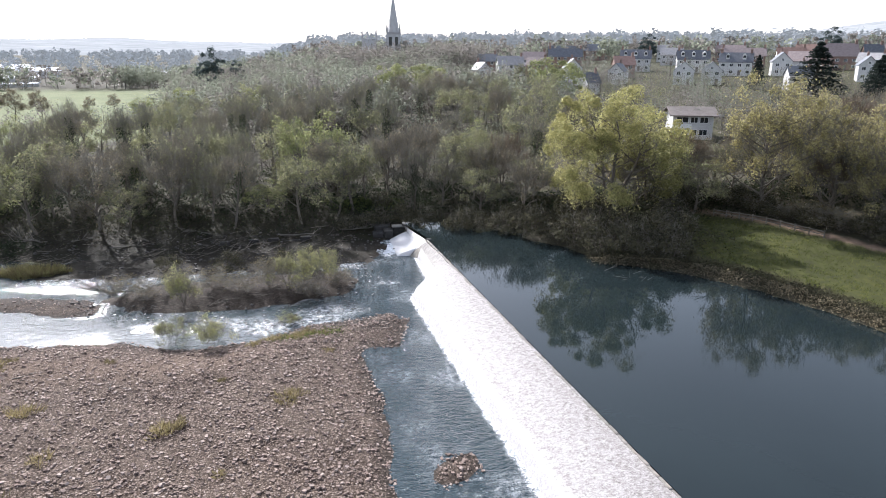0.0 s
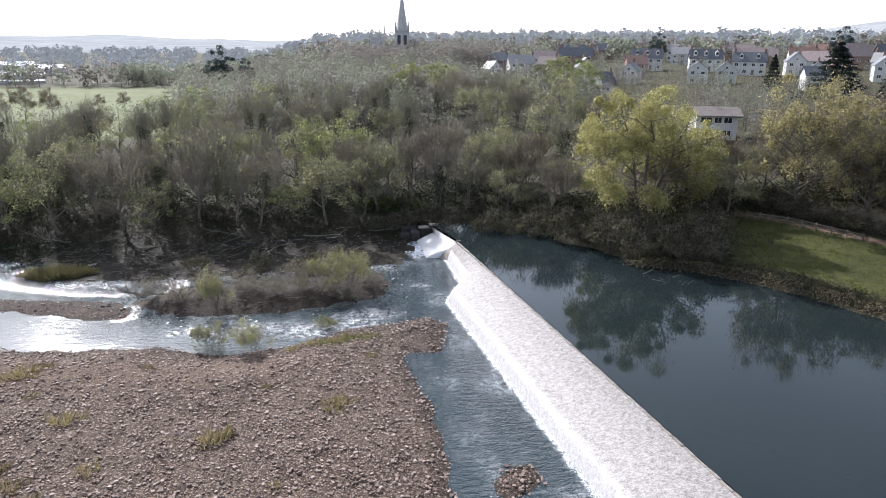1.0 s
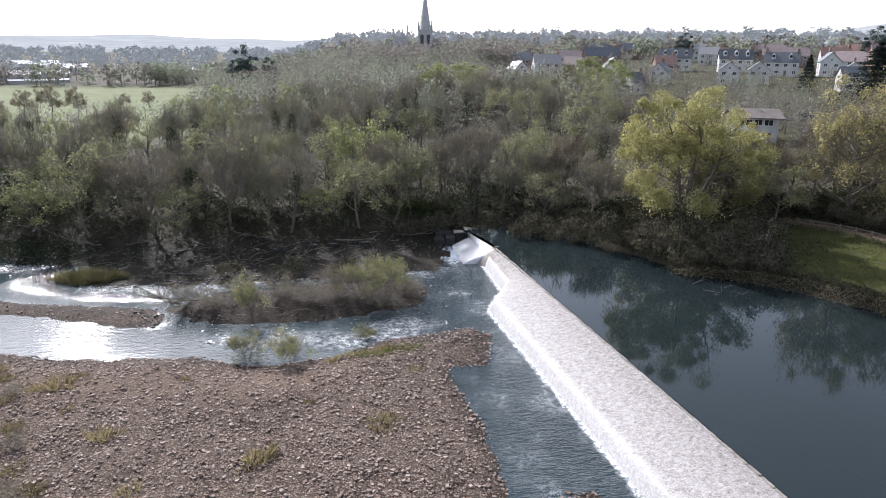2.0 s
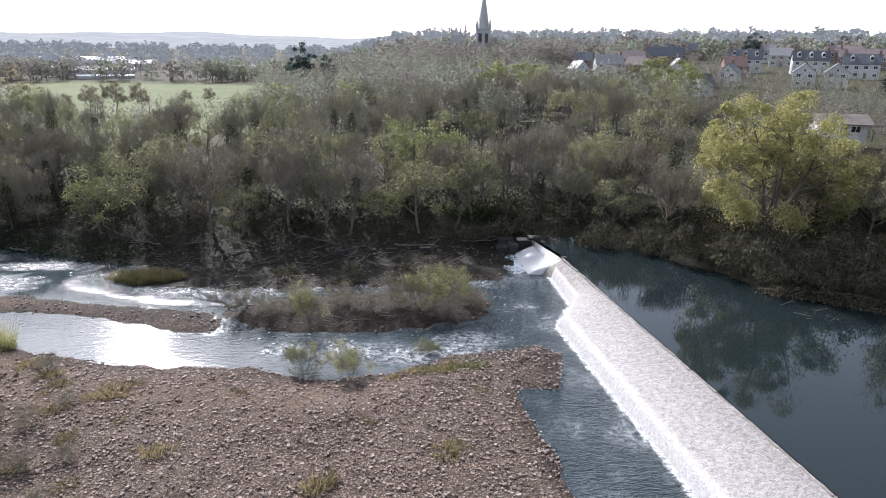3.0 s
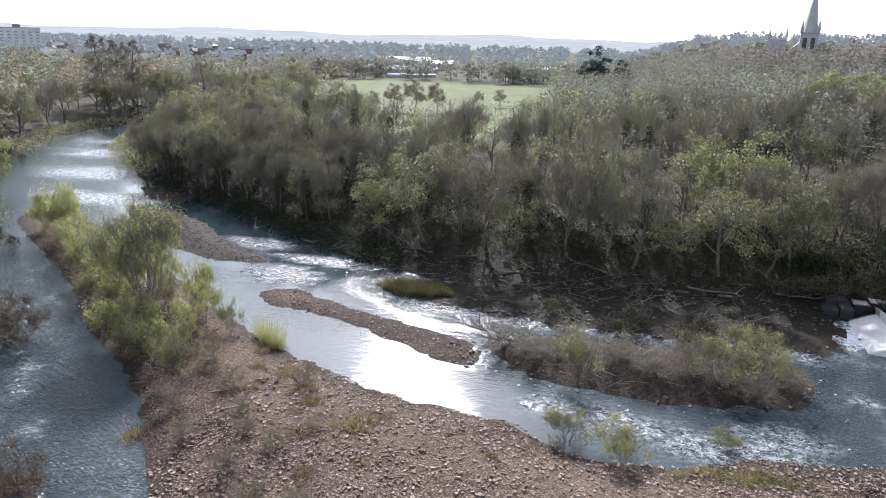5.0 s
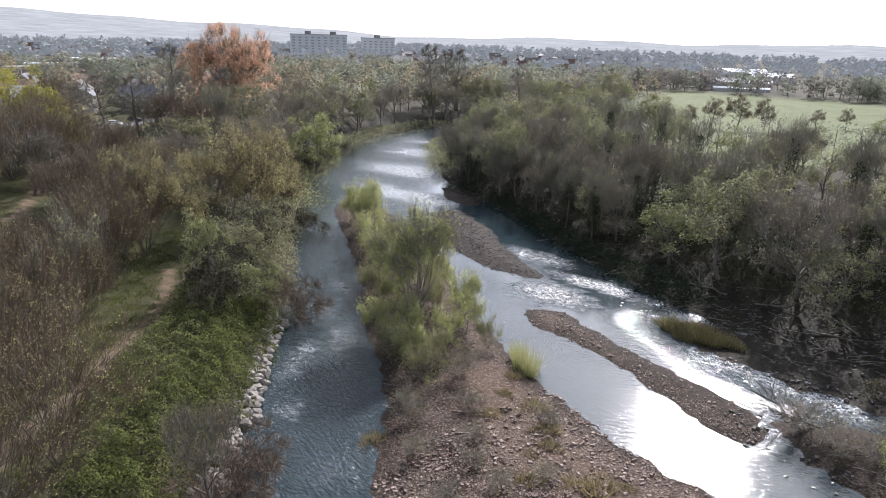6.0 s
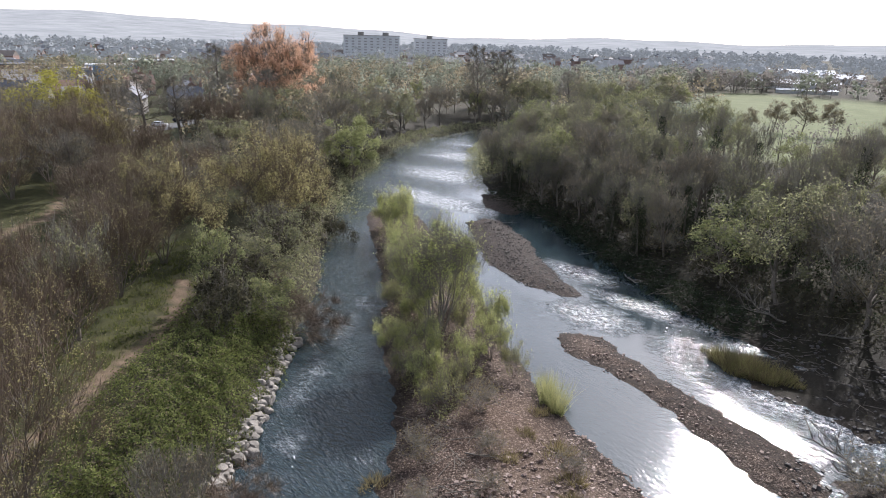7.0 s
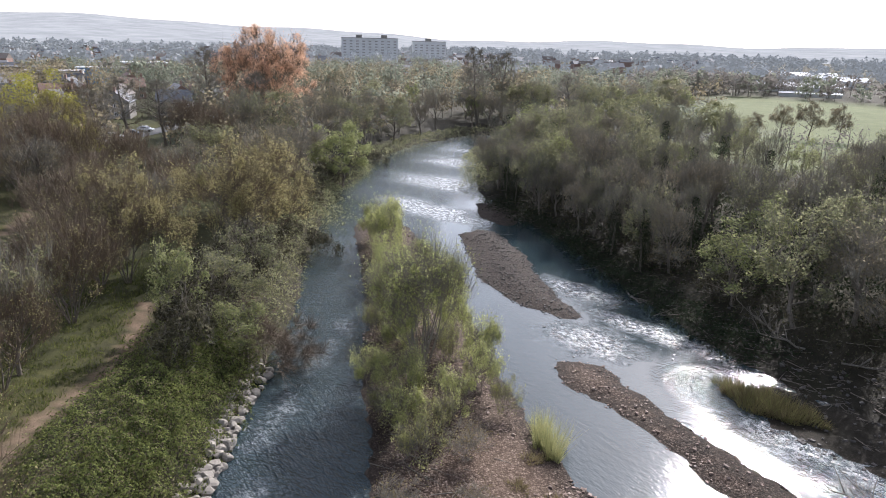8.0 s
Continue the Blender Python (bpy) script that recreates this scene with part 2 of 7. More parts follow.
def tubes(p0, p1, r0, r1, sides):
    """Tapered tubes between the rows of p0 and p1."""
    p0, p1, r0, r1 = (np.asarray(a, dtype=float) for a in (p0, p1, r0, r1))
    d = p1 - p0
    d /= np.linalg.norm(d, axis=1, keepdims=True) + 1e-9
    ref = np.where(np.abs(d[:, 2:3]) > 0.8, [[1.0, 0, 0]], [[0, 0, 1.0]])
    u = np.cross(d, ref)
    u /= np.linalg.norm(u, axis=1, keepdims=True) + 1e-9
    w = np.cross(d, u)
    a = np.arange(sides) * 2 * math.pi / sides
    ring = u[:, None] * np.cos(a)[None, :, None] + w[:, None] * np.sin(a)[None, :, None]
    v = np.concatenate([p0[:, None] + ring * r0[:, None, None], p1[:, None] + ring * r1[:, None, None]], axis=1)
    base = (np.arange(len(p0)) * 2 * sides)[:, None]
    i, j = np.arange(sides), (np.arange(sides) + 1) % sides
    f = np.concatenate([np.stack([i, j, j + sides], 1), np.stack([i, j + sides, i + sides], 1)])
    return v.reshape(-1, 3), (f[None] + base[:, :, None]).reshape(-1, 3)


def slivers(p, d, length, width, rng):
    """One thin triangle a twig or blade."""
    side = np.cross(d, rng.normal(size=d.shape))
    side /= np.linalg.norm(side, axis=1, keepdims=True) + 1e-9
    side *= (width / 2)[:, None]
    v = np.stack([p - side, p + side, p + d * length[:, None]], 1).reshape(-1, 3)
    return v, np.arange(len(v)).reshape(-1, 3)


def leaves(p, size, rng, flat=0.0, face=None):
    """Small pointed leaves as single triangles, of random turn or looking about the way of face."""
    a, b = rng.normal(size=p.shape), rng.normal(size=p.shape)
    a[:, 2] *= 1 - flat
    b[:, 2] *= 1 - flat
    if face is not None:
        a = np.cross(face, a)
        b = np.cross(a, face)
    a /= np.linalg.norm(a, axis=1, keepdims=True) + 1e-9
    b /= np.linalg.norm(b, axis=1, keepdims=True) + 1e-9
    s = size[:, None]
    v = np.stack([p - a * s * 0.5, p + a * s * 0.5 + b * s * 0.25, p + b * s * 0.7], 1).reshape(-1, 3)
    return v, np.arange(len(v)).reshape(-1, 3)


def join(*pieces):
    """Puts (verts, faces, slot) pieces into one set of arrays."""
    vs, fs, ss, n = [], [], [], 0
    for v, f, s in pieces:
        vs.append(v), fs.append(f + n), ss.append(np.full(len(f), s))
        n += len(v)
    return np.concatenate(vs), np.concatenate(fs), np.concatenate(ss)


def grow(rng, H, R, base=0.2, limbs=14, subs=6, stems=1, up=0.7, fan=0.0, thick=0.019, top=0.9):
    """Stems, limbs and side branches: arrays of tapered pieces, and the places and ways where twigs start."""
    P0, P1, R0, R1, A, D = [], [], [], [], [], []

    def run(pts, r0, r1):
        for i in range(len(pts) - 1):
            a, b = i / (len(pts) - 1), (i + 1) / (len(pts) - 1)
            P0.append(pts[i]), P1.append(pts[i + 1]), R0.append(r0 + (r1 - r0) * a), R1.append(r0 + (r1 - r0) * b)

    for s in range(stems):
        az = s * 2 * math.pi / max(1, stems) + rng.uniform(-0.5, 0.5)
        out = np.array([math.cos(az), math.sin(az), 0])
        tip = out * fan * R * rng.uniform(0.6, 1.1) + np.array([rng.normal() * 0.05 * H, rng.normal() * 0.05 * H, H * top * rng.uniform(0.85, 1.0)])
        foot = out * 0.02 * H * (stems > 1)
        n = 7
        bow = rng.normal(size=3) * 0.03 * H
        pts = [foot + (tip - foot) * (i / (n - 1)) + bow * math.sin(math.pi * i / (n - 1)) + (rng.normal(size=3) * 0.008 * H if 0 < i else 0) for i in range(n)]
        r = thick * H / math.sqrt(stems)
        run(pts, r, r * 0.15)
        m = max(2, limbs // stems)
        for k in range(m):
            g = (k + rng.uniform(0.1, 0.9)) / m
            f = base + (0.97 - base) * g
            q = f * (n - 1)
            i = min(int(q), n - 2)
            p = pts[i] + (pts[i + 1] - pts[i]) * (q - i)
            la = GOLD * k * 1.0 + az + rng.uniform(-0.4, 0.4)
            reach = R * math.sin(math.pi * (0.3 + 0.62 * g)) * rng.uniform(0.7, 1.12) / (1 if stems == 1 else 1.5)
            e = p + np.array([math.cos(la) * reach, math.sin(la) * reach, up * reach * rng.uniform(0.5, 1.2)])
            mid = (p + e) / 2 + np.array([0, 0, rng.uniform(-0.08, 0.12) * reach]) + rng.normal(size=3) * 0.06 * reach
            lr = r * (1 - f) * 0.5 + 0.004 * R
            run([p, mid, e], lr, lr * 0.25)
            for j in range(subs):
                u = rng.uniform(0.3, 1.0)
                bp = (p + (mid - p) * 2 * u) if u < 0.5 else (mid + (e - mid) * (2 * u - 1))
                ld = (e - p) / (np.linalg.norm(e - p) + 1e-6) * 0.6 + rng.normal(size=3) * 0.55 + np.array([0, 0, 0.35 * up])
                ld /= np.linalg.norm(ld)
                ln = reach * rng.uniform(0.25, 0.5) + 0.2
                run([bp, bp + ld * ln], lr * 0.3 + 0.006, 0.006)
                for q2 in np.linspace(0.25, 1.0, 4):
                    A.append(bp + ld * ln * q2), D.append(ld)
    return (np.array(P0), np.array(P1), np.array(R0), np.array(R1)), np.array(A), np.array(D)


def dome_clumps(rng, k, H, R, low):
    """Clumps over a lumpy rounded crown: where its twigs start, and which way they point."""
    d = rng.normal(size=(k, 3))
    d /= np.linalg.norm(d, axis=1, keepdims=True)
    d[:, 2] = np.where(d[:, 2] < -0.55, -0.4 * d[:, 2], d[:, 2])
    lobe = 1 + 0.17 * np.sin(3 * np.arctan2(d[:, 1], d[:, 0]) + 5 * d[:, 2] + rng.uniform(0, 6))
    out = d * (lobe * (0.62 + 0.38 * rng.uniform(0, 1, k) ** 0.6))[:, None]
    mid, half = H * (1 + low) / 2, H * (1 - low) / 2
    c = np.stack([R * out[:, 0], R * out[:, 1], mid + half * out[:, 2]], 1)
    way = c - np.array([0, 0, mid - 0.75 * half])
    way /= np.linalg.norm(way, axis=1, keepdims=True)
    n = 14
    spread = R * 0.85 / math.sqrt(k)
    P = np.repeat(c, n, 0) + rng.normal(size=(k * n, 3)) * spread * np.array([1, 1, 0.8])
    return P - np.repeat(way, n, 0) * 0.12 * R, np.repeat(way, n, 0), c, way


def clump_leaves(rng, c, way, n, radius, tall):
    """Places on the rounded outsides of leafy clumps, and the ways in which the leaves there look."""
    k = rng.integers(0, len(c), n)
    o = rng.normal(size=(n, 3)) + 0.35 * way[k] + np.array([0, 0, 0.2])
    o /= np.linalg.norm(o, axis=1, keepdims=True)
    big = rng.uniform(0.6, 1.3, len(c))[k] * radius
    lobe = 1 + 0.25 * np.sin(7 * o[:, 0] + k) * np.sin(6 * o[:, 2] + 2 * k)
    p = c[k] + o * (big * lobe * (0.6 + 0.45 * rng.uniform(0, 1, n) ** 0.6))[:, None] * np.array([1, 1, tall])
    return p, o + 0.4 * way[k] + rng.normal(size=(n, 3)) * 0.4


def plant_meshes(name, seed, H, R, leaf, twig=None, n_twigs=900, n_leaves=1800, leaf_size=0.2, twig_len=0.9, twig_w=0.035, puff=0.35, hang=0.0, ivy=0, sides=4, bark=None, dome=0, low=0.2, rise=0.0, **shape):
    rng = np.random.default_rng(seed)
    seg, A, D = grow(rng, H, R, **shape)
    if dome:
        A, D, C, W = dome_clumps(rng, dome, H, R, low)
    big = seg[2] > 0.05
    pieces = []
    if big.any():
        v, f = tubes(*[s[big] for s in seg], sides + 1)
        pieces.append((v, f, 0))
    v, f = tubes(*[s[~big] for s in seg], 3)
    pieces.append((v, f, 0))
    v, f, s = join(*pieces)
    trunk = mesh_of(name + "_wood", v, f, [bark or MAT["bark"]], smooth=True)
    pieces = []
    if n_twigs:
        i = rng.integers(0, len(A), n_twigs)
        d = D[i] * 0.6 + rng.normal(size=(n_twigs, 3)) * (0.55 - 0.27 * rise) + np.array([0, 0, 0.25 - hang + 0.45 * rise])
        d /= np.linalg.norm(d, axis=1, keepdims=True)
        ln = twig_len * rng.uniform(0.5, 1.3, n_twigs)
        starts, ways = A[i] + rng.normal(size=(n_twigs, 3)) * 0.1, d * ln[:, None]
        v, f = slivers(starts, d, ln, twig_w * rng.uniform(0.6, 1.3, n_twigs), rng)
        pieces.append((v, f, 0))
        ends = A[i] + d * (ln * rng.uniform(0.3, 1.0, n_twigs))[:, None]
    else:
        ends = A
    if n_leaves:
        i = rng.integers(0, len(ends), n_leaves)
        if n_twigs and rise:
            k = rng.integers(0, len(starts), n_leaves)
            ends = starts[k] + ways[k] * rng.uniform(0.15, 1.05, n_leaves)[:, None]
            i = np.arange(n_leaves)
        p = ends[i] + rng.normal(size=(n_leaves, 3)) * puff - np.array([0, 0, 1]) * np.abs(rng.normal(size=(n_leaves, 1))) * hang
        p[:, 2] = np.maximum(p[:, 2], 0.05)
        face = rng.normal(size=p.shape)
        if dome:
            m = int(0.72 * n_leaves)
            p[:m], face[:m] = clump_leaves(rng, C, W, m, 1.15 * R / math.sqrt(dome), 0.8 + 0.5 * rise)
            p[:, 2] = np.maximum(p[:, 2], 0.05)
        v, f = leaves(p, leaf_size * rng.uniform(0.5, 1.4, n_leaves), rng, 0.0, face)
        pieces.append((v, f, 1))
    mats = [twig or MAT["twig"], leaf]
    if ivy:
        t = rng.uniform(0.02, 0.8, ivy) ** 0.8
        a = rng.uniform(0, 2 * math.pi, ivy)
        rr = (0.5 + 0.75 * np.sin(np.pi * np.clip(1.15 * t, 0, 1))) * rng.uniform(0.3, 1.3, ivy)
        p = np.stack([np.cos(a) * rr, np.sin(a) * rr, t * H], 1)
        v, f = leaves(p, 0.3 * rng.uniform(0.6, 1.3, ivy), rng)
        pieces.append((v, f, 2))
        mats.append(MAT["ivy"])
    v, f, s = join(*pieces)
    return trunk, mesh_of(name + "_crown", v, f, mats, s), (v, f, s, mats)


def plant(kind, meshes, x, y, z, scale, turn, label, category, group="", wide=1.0):
    e = new(kind)
    e.matrix_world = pose(x, y, z, 0, 0, turn) @ Matrix.Diagonal((scale * wide, scale * wide, scale, 1))
    tagged(e, label, category, group)
    child("trunk" if category == "tree" else "wood", meshes[0], e)
    child("crown" if category == "tree" else "foliage", meshes[1], e)
    return e


# ---- the plan ----
COURSE = np.array([(-126, 258), (-150, 210), (-158, 184), (-146, 166), (-116.2, 138.6), (-102.9, 131.6), (-81.2, 123.9), (-67.2, 115.5), (-53.2, 108.5), (-44.1, 104.3), (-33.6, 102.5), (-21, 103), (-7, 104), (4.2, 105.5), (11.2, 107.8), (16.8, 107.8), (19.6, 84), (25.2, 28), (30.8, -42), (-11.2, -42), (0, 11.2), (-21, 23.8), (-39.2, 39.9), (-50.4, 49.7), (-56, 55), (-64.4, 61.6), (-72.8, 69.3), (-79.8, 75.6), (-92.4, 84), (-110.6, 97.3), (-137.2, 116.9), (-158.2, 140), (-174, 168), (-182, 194), (-172, 224), (-146, 262)], dtype=float)
POOL = np.array([(13.86, 108.22), (21, 104.58), (28, 98.7), (34.72, 91), (37.1, 83.3), (43.4, 79.52), (46.48, 76.3), (51.24, 69.72), (54.04, 63.56), (56.42, 56.98), (60.2, 42), (64.4, 7), (67.2, -84), (31.64, -84), (25.48, 9.8), (21.98, 43.4), (16.24, 98)], dtype=float)
MAIN_BAR = np.array([(6.44, 28), (5.04, 44.38), (5.74, 52.08), (5.18, 59.08), (4.2, 63.98), (4.76, 67.2), (8.12, 66.92), (8.96, 69.02), (10.08, 74.2), (7.84, 76.16), (2.8, 74.76), (-1.4, 73.64), (-6.44, 70.56), (-12.88, 69.3), (-16.8, 70.28), (-19.32, 72.24), (-26.6, 72.8), (-31.64, 72.94), (-36.82, 74.76), (-42.7, 76.72), (-46.2, 78.4), (-56, 83.3), (-65.8, 89.6), (-78.4, 97.3), (-89.6, 103.6), (-102.2, 109.2), (-114.8, 112), (-107.52, 102.2), (-87.78, 90.3), (-74.48, 81.9), (-64.96, 74.2), (-55.44, 68.6), (-50.4, 65.1), (-44.8, 59.36), (-39.48, 54.46), (-28, 43.4), (-14, 30.8), (0, 19.6)], dtype=float)
BARS = [MAIN_BAR,
        np.array([(-55.02, 90.3), (-51.8, 92.68), (-47.6, 91.28), (-40.6, 89.04), (-34.3, 87.92), (-28, 86.1), (-25.2, 84), (-24.78, 80.64), (-28.98, 80.92), (-35.7, 83.72), (-40.6, 85.68), (-46.2, 86.8), (-51.8, 87.22)]),
        np.array([(-94.08, 113.12), (-94.5, 118.02), (-91, 118.72), (-81.2, 113.96), (-70.84, 106.4), (-63.98, 102.9), (-59.5, 100.8), (-61.88, 98.7), (-67.9, 98.42), (-76.72, 100.8), (-85.4, 106.96)]),
        np.array([(-108.8, 130.8), (-105, 134), (-96.6, 129), (-92.5, 125), (-94, 122.6), (-100.5, 123.8)]),
        np.array([(8.12, 43.26), (9.52, 46.9), (11.34, 46.9), (11.9, 44.66), (9.24, 42.7)])]
SHELF = np.array([(-42, 97), (-34, 94.5), (-21, 93.8), (-7, 94.5), (3, 95), (8, 97), (9.5, 102), (10.5, 109), (-10, 106), (-25, 105), (-38, 102)], dtype=float)
ISLET = np.array([(-25.76, 85.68), (-21.28, 81.76), (-17.78, 80.36), (-12.46, 80.08), (-5.32, 80.5), (0, 82.6), (3.64, 83.3), (5.46, 88.76), (4.2, 92.26), (0.7, 92.96), (-5.18, 92.4), (-14, 91), (-20.3, 90.3)])


def sdf(poly, x, y):
    """Distance to an outline: above zero outside it."""
    x, y = np.asarray(x, dtype=float), np.asarray(y, dtype=float)
    best, inside = np.full(x.shape, 1e9), np.zeros(x.shape, dtype=bool)
    for (ax, ay), (bx, by) in zip(poly, np.roll(poly, -1, axis=0)):
        ex, ey = bx - ax, by - ay
        t = np.clip(((x - ax) * ex + (y - ay) * ey) / (ex * ex + ey * ey), 0, 1)
        best = np.minimum(best, np.hypot(x - ax - t * ex, y - ay - t * ey))
        if ey:
            inside ^= ((ay > y) != (by > y)) & (x < ex * (y - ay) / ey + ax)
    return np.where(inside, -best, best)


def to_line(pts, x, y):
    """Distance to an open line."""
    best = np.full(np.shape(x), 1e9)
    for (ax, ay), (bx, by) in zip(pts[:-1], pts[1:]):
        ex, ey = bx - ax, by - ay
        t = np.clip(((x - ax) * ex + (y - ay) * ey) / (ex * ex + ey * ey), 0, 1)
        best = np.minimum(best, np.hypot(x - ax - t * ex, y - ay - t * ey))
    return best


def ease(a, b, v):
    t = np.clip((v - a) / (b - a), 0, 1)
    return t * t * (3 - 2 * t)


WAVES = [(0.9, 1.3, 0.4), (2.1, -0.7, 1.9), (-1.4, 2.3, 4.0), (3.7, 1.1, 2.2), (-2.9, -3.3, 0.7), (5.3, -4.1, 3.1)]


def ruffle(x, y, size=1.0):
    """Uneven ground, about -1 to 1; size is the length of its waves in metres."""
    v = 0
    for i, (a, b, c) in enumerate(WAVES):
        v = v + np.sin((a * x + b * y) / size + c + 1.3 * np.sin((b * x - a * y) / (1.7 * size) + 2 * c)) / (1 + 0.35 * i)
    return v / 3.2


HILL_AT, HILL_UP = (85, 110, 150, 200, 260, 300, 400, 520, 1500), (0, 1.5, 6.8, 9.2, 12.2, 15.5, 18.5, 23, 40)


def land(x, y):
    """Height of the dry land before the river is cut into it."""
    hill = np.interp(0.75 * x + 0.66 * y, HILL_AT, HILL_UP) * ease(-84, 21, x)
    return 3.5 + hill + 0.3 * ruffle(x, y, 12.0)


def north(x, y):
    return y > 73 - 0.35 * x


def ground_height(x, y):
    dc = sdf(COURSE, x, y) + 0.6 * ruffle(x, y, 2.2)
    dp = sdf(POOL, x, y) + 0.3 * ruffle(x, y, 1.5)
    z = np.minimum(land(x, y), np.maximum(np.where(north(x, y), 0.2, 0.6) * dc, -1.0) + 0.02)
    z = np.minimum(z, np.maximum(2.5 + 0.28 * dp, 1.0))
    z = z + 0.14 * ruffle(x, y, 1.0) * ease(0, 2, dc) * (1 - ease(14, 30, dc))
    for i, bar in enumerate(BARS):
        d = sdf(bar, x, y) + 0.5 * ruffle(x, y, 1.6)
        z = np.maximum(z, np.clip(-0.14 * d, -1.0, 0.5 if i else 0.75) + 0.06 * ruffle(x, y, 0.7) + (0.13 * ruffle(x, y, 2.6) + 0.09 * ruffle(x + 30, y, 1.1)) * ease(0, -4, d))
    d = sdf(SHELF, x, y) + 1.2 * ruffle(x, y, 1.8)
    z = np.maximum(z, np.clip(-0.12 * d, -1.0, 0.14) + 0.2 * ruffle(x, y, 0.9))
    d = sdf(ISLET, x, y) + 0.6 * ruffle(x, y, 1.2)
    return np.maximum(z, np.clip(-0.3 * d, -1.0, 0.9) + 0.12 * ruffle(x, y, 0.9))


def gz(x, y):
    return float(ground_height(np.array([float(x)]), np.array([float(y)]))[0])


def spaced(lo, hi, step, far):
    """Even steps from lo to hi, then widening steps out to far."""
    a, out, d = list(np.arange(lo, hi, step)), [], step
    up, down, u, w = [], [], hi, lo
    while u < far:
        d *= 1.16
        u += d
        up.append(u)
        w -= d
        down.append(w)
    return np.array(down[::-1] + a + up)


def grid_mesh(name, xs, ys, zfun, mats, attrs=None, keep=None):
    X, Y = np.meshgrid(xs, ys)
    X, Y = X.ravel(), Y.ravel()
    n = len(xs)
    i = (np.arange(len(ys) - 1)[:, None] * n + np.arange(n - 1)[None]).ravel()
    f = np.stack([i, i + 1, i + n + 1, i + n], 1)
    if keep is not None:
        k = keep(X, Y)
        f = f[k[f].any(axis=1)]
    me = mesh_of(name, np.stack([X, Y, zfun(X, Y)], 1), f, mats, smooth=True)
    if len(me.vertices) == len(X):
        for key, fun in (attrs or {}).items():
            a = me.attributes.new(key, "FLOAT", "POINT")
            a.data.foreach_set("value", np.clip(fun(X, Y), 0, 1).astype(np.float32))
    return me


PARK = np.array([(-215, 420), (-84, 434), (-55, 300), (-48, 222), (-68, 200), (-98, 204), (-112, 216), (-118, 240), (-154, 266)], dtype=float)
FOOTPATH = [(-53.2, 33.6), (-61.88, 44.8), (-66.5, 48.86), (-70.28, 53.2), (-75.6, 57.68), (-84, 61.6)]
PARKPATH = [(-98, 33.6), (-109.76, 45.64), (-117.32, 51.1), (-121.8, 56.42), (-140, 64.4)]
LANE = [(55, 104), (63.6, 95.2), (67.6, 89), (71.2, 80.6), (75, 70), (80, 52)]


def bar_cover(x, y):
    d = np.minimum.reduce([sdf(b, x, y) for b in BARS])
    shore = sdf(COURSE, x, y)
    return np.maximum(ease(1.5, -0.2, d + 0.4 * ruffle(x, y, 1.0)), ease(0.5, -2.0, shore) * 0.8 * (1 - 0.75 * ease(1.5, -1.5, sdf(SHELF, x, y))))


def grass_cover(x, y):
    lawn = ease(2.2, 4.5, sdf(POOL, x, y) + 0.8 * ruffle(x, y, 1.6)) * ease(45, 52, x) * ease(70, 66.5, x + 0.53 * (y - 85))
    west = ease(6, 11, sdf(COURSE, x, y)) * ease(-7, -21, y + 0.75 * x - 14) * ease(-28, -49, x)
    far = ease(500, 900, np.hypot(x, y)) * 0.2
    woods = 0.3 * ease(0.1, 0.6, ruffle(x, y, 3.0))
    gardens = 0.35 * ease(10, -10, sdf(np.array([(40, 150), (80, 120), (190, 115), (310, 250), (230, 450), (60, 440)], dtype=float), x, y))
    return np.maximum.reduce([lawn, west * 0.75, far, woods, gardens])


# Where the park's grass takes its painted haze tone.
def park_haze_cover(x, y):
    return 0.9 * ease(6, 0, sdf(PARK, x, y))


def sand_cover(x, y):
    p = np.minimum(to_line(FOOTPATH, x, y), to_line(PARKPATH, x, y))
    lane = to_line(LANE, x, y)
    bank = ease(5.5, 0, to_line([(-46.2, 72.8), (-37.8, 67.2), (-28, 65.8), (-16.8, 64.4), (-8.4, 65.8)], x, y) + 1.2 * ruffle(x, y, 2.0)) * 0.28
    return np.maximum.reduce([0.85 * ease(0.95, 0.3, p + 0.4 * ruffle(x, y, 0.8)), ease(1.2, 0.6, lane), bank])


def wet_shade_cover(x, y):
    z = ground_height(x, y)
    # Last term darkens the far bank: damp mud and painted tree shade together.
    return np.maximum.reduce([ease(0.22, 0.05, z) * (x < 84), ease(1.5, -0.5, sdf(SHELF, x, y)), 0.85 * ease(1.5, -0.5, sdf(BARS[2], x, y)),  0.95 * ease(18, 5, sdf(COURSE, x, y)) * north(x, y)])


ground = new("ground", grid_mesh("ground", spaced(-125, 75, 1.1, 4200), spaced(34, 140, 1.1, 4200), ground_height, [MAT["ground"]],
                                 {"gravel": bar_cover, "grass": grass_cover, "sand": sand_cover, "wet": wet_shade_cover, "park_haze": park_haze_cover}))
tagged(ground, "valley floor with gravel bars, muddy banks and grass", "ground", kind="structure")

# ---- water ----
RIFFLES = [((-2.8, 74.48), 7.7, 2.52), ((-12.6, 75.6), 7, 2.24), ((1.4, 77.7), 4.2, 2.8), ((-11.2, 95.2), 12.6, 3.08), ((2.8, 95.9), 5.6, 3.08), ((-25.2, 93.8), 7, 3.08), ((-33.6, 93.8), 5.6, 2.24), ((-53.2, 103.6), 8.4, 1.82), ((-56, 96.5), 5.5, 3.6), ((-66, 107.5), 6.0, 2.6), ((-25.9, 82.6), 1.82, 2.24), ((9.1, 86.8), 1.68, 0.98)]
RAPIDS = [((-110, 120), 16, 5), ((-128, 138), 14, 8), ((-146, 158), 10, 9), ((-160, 176), 8, 9)]


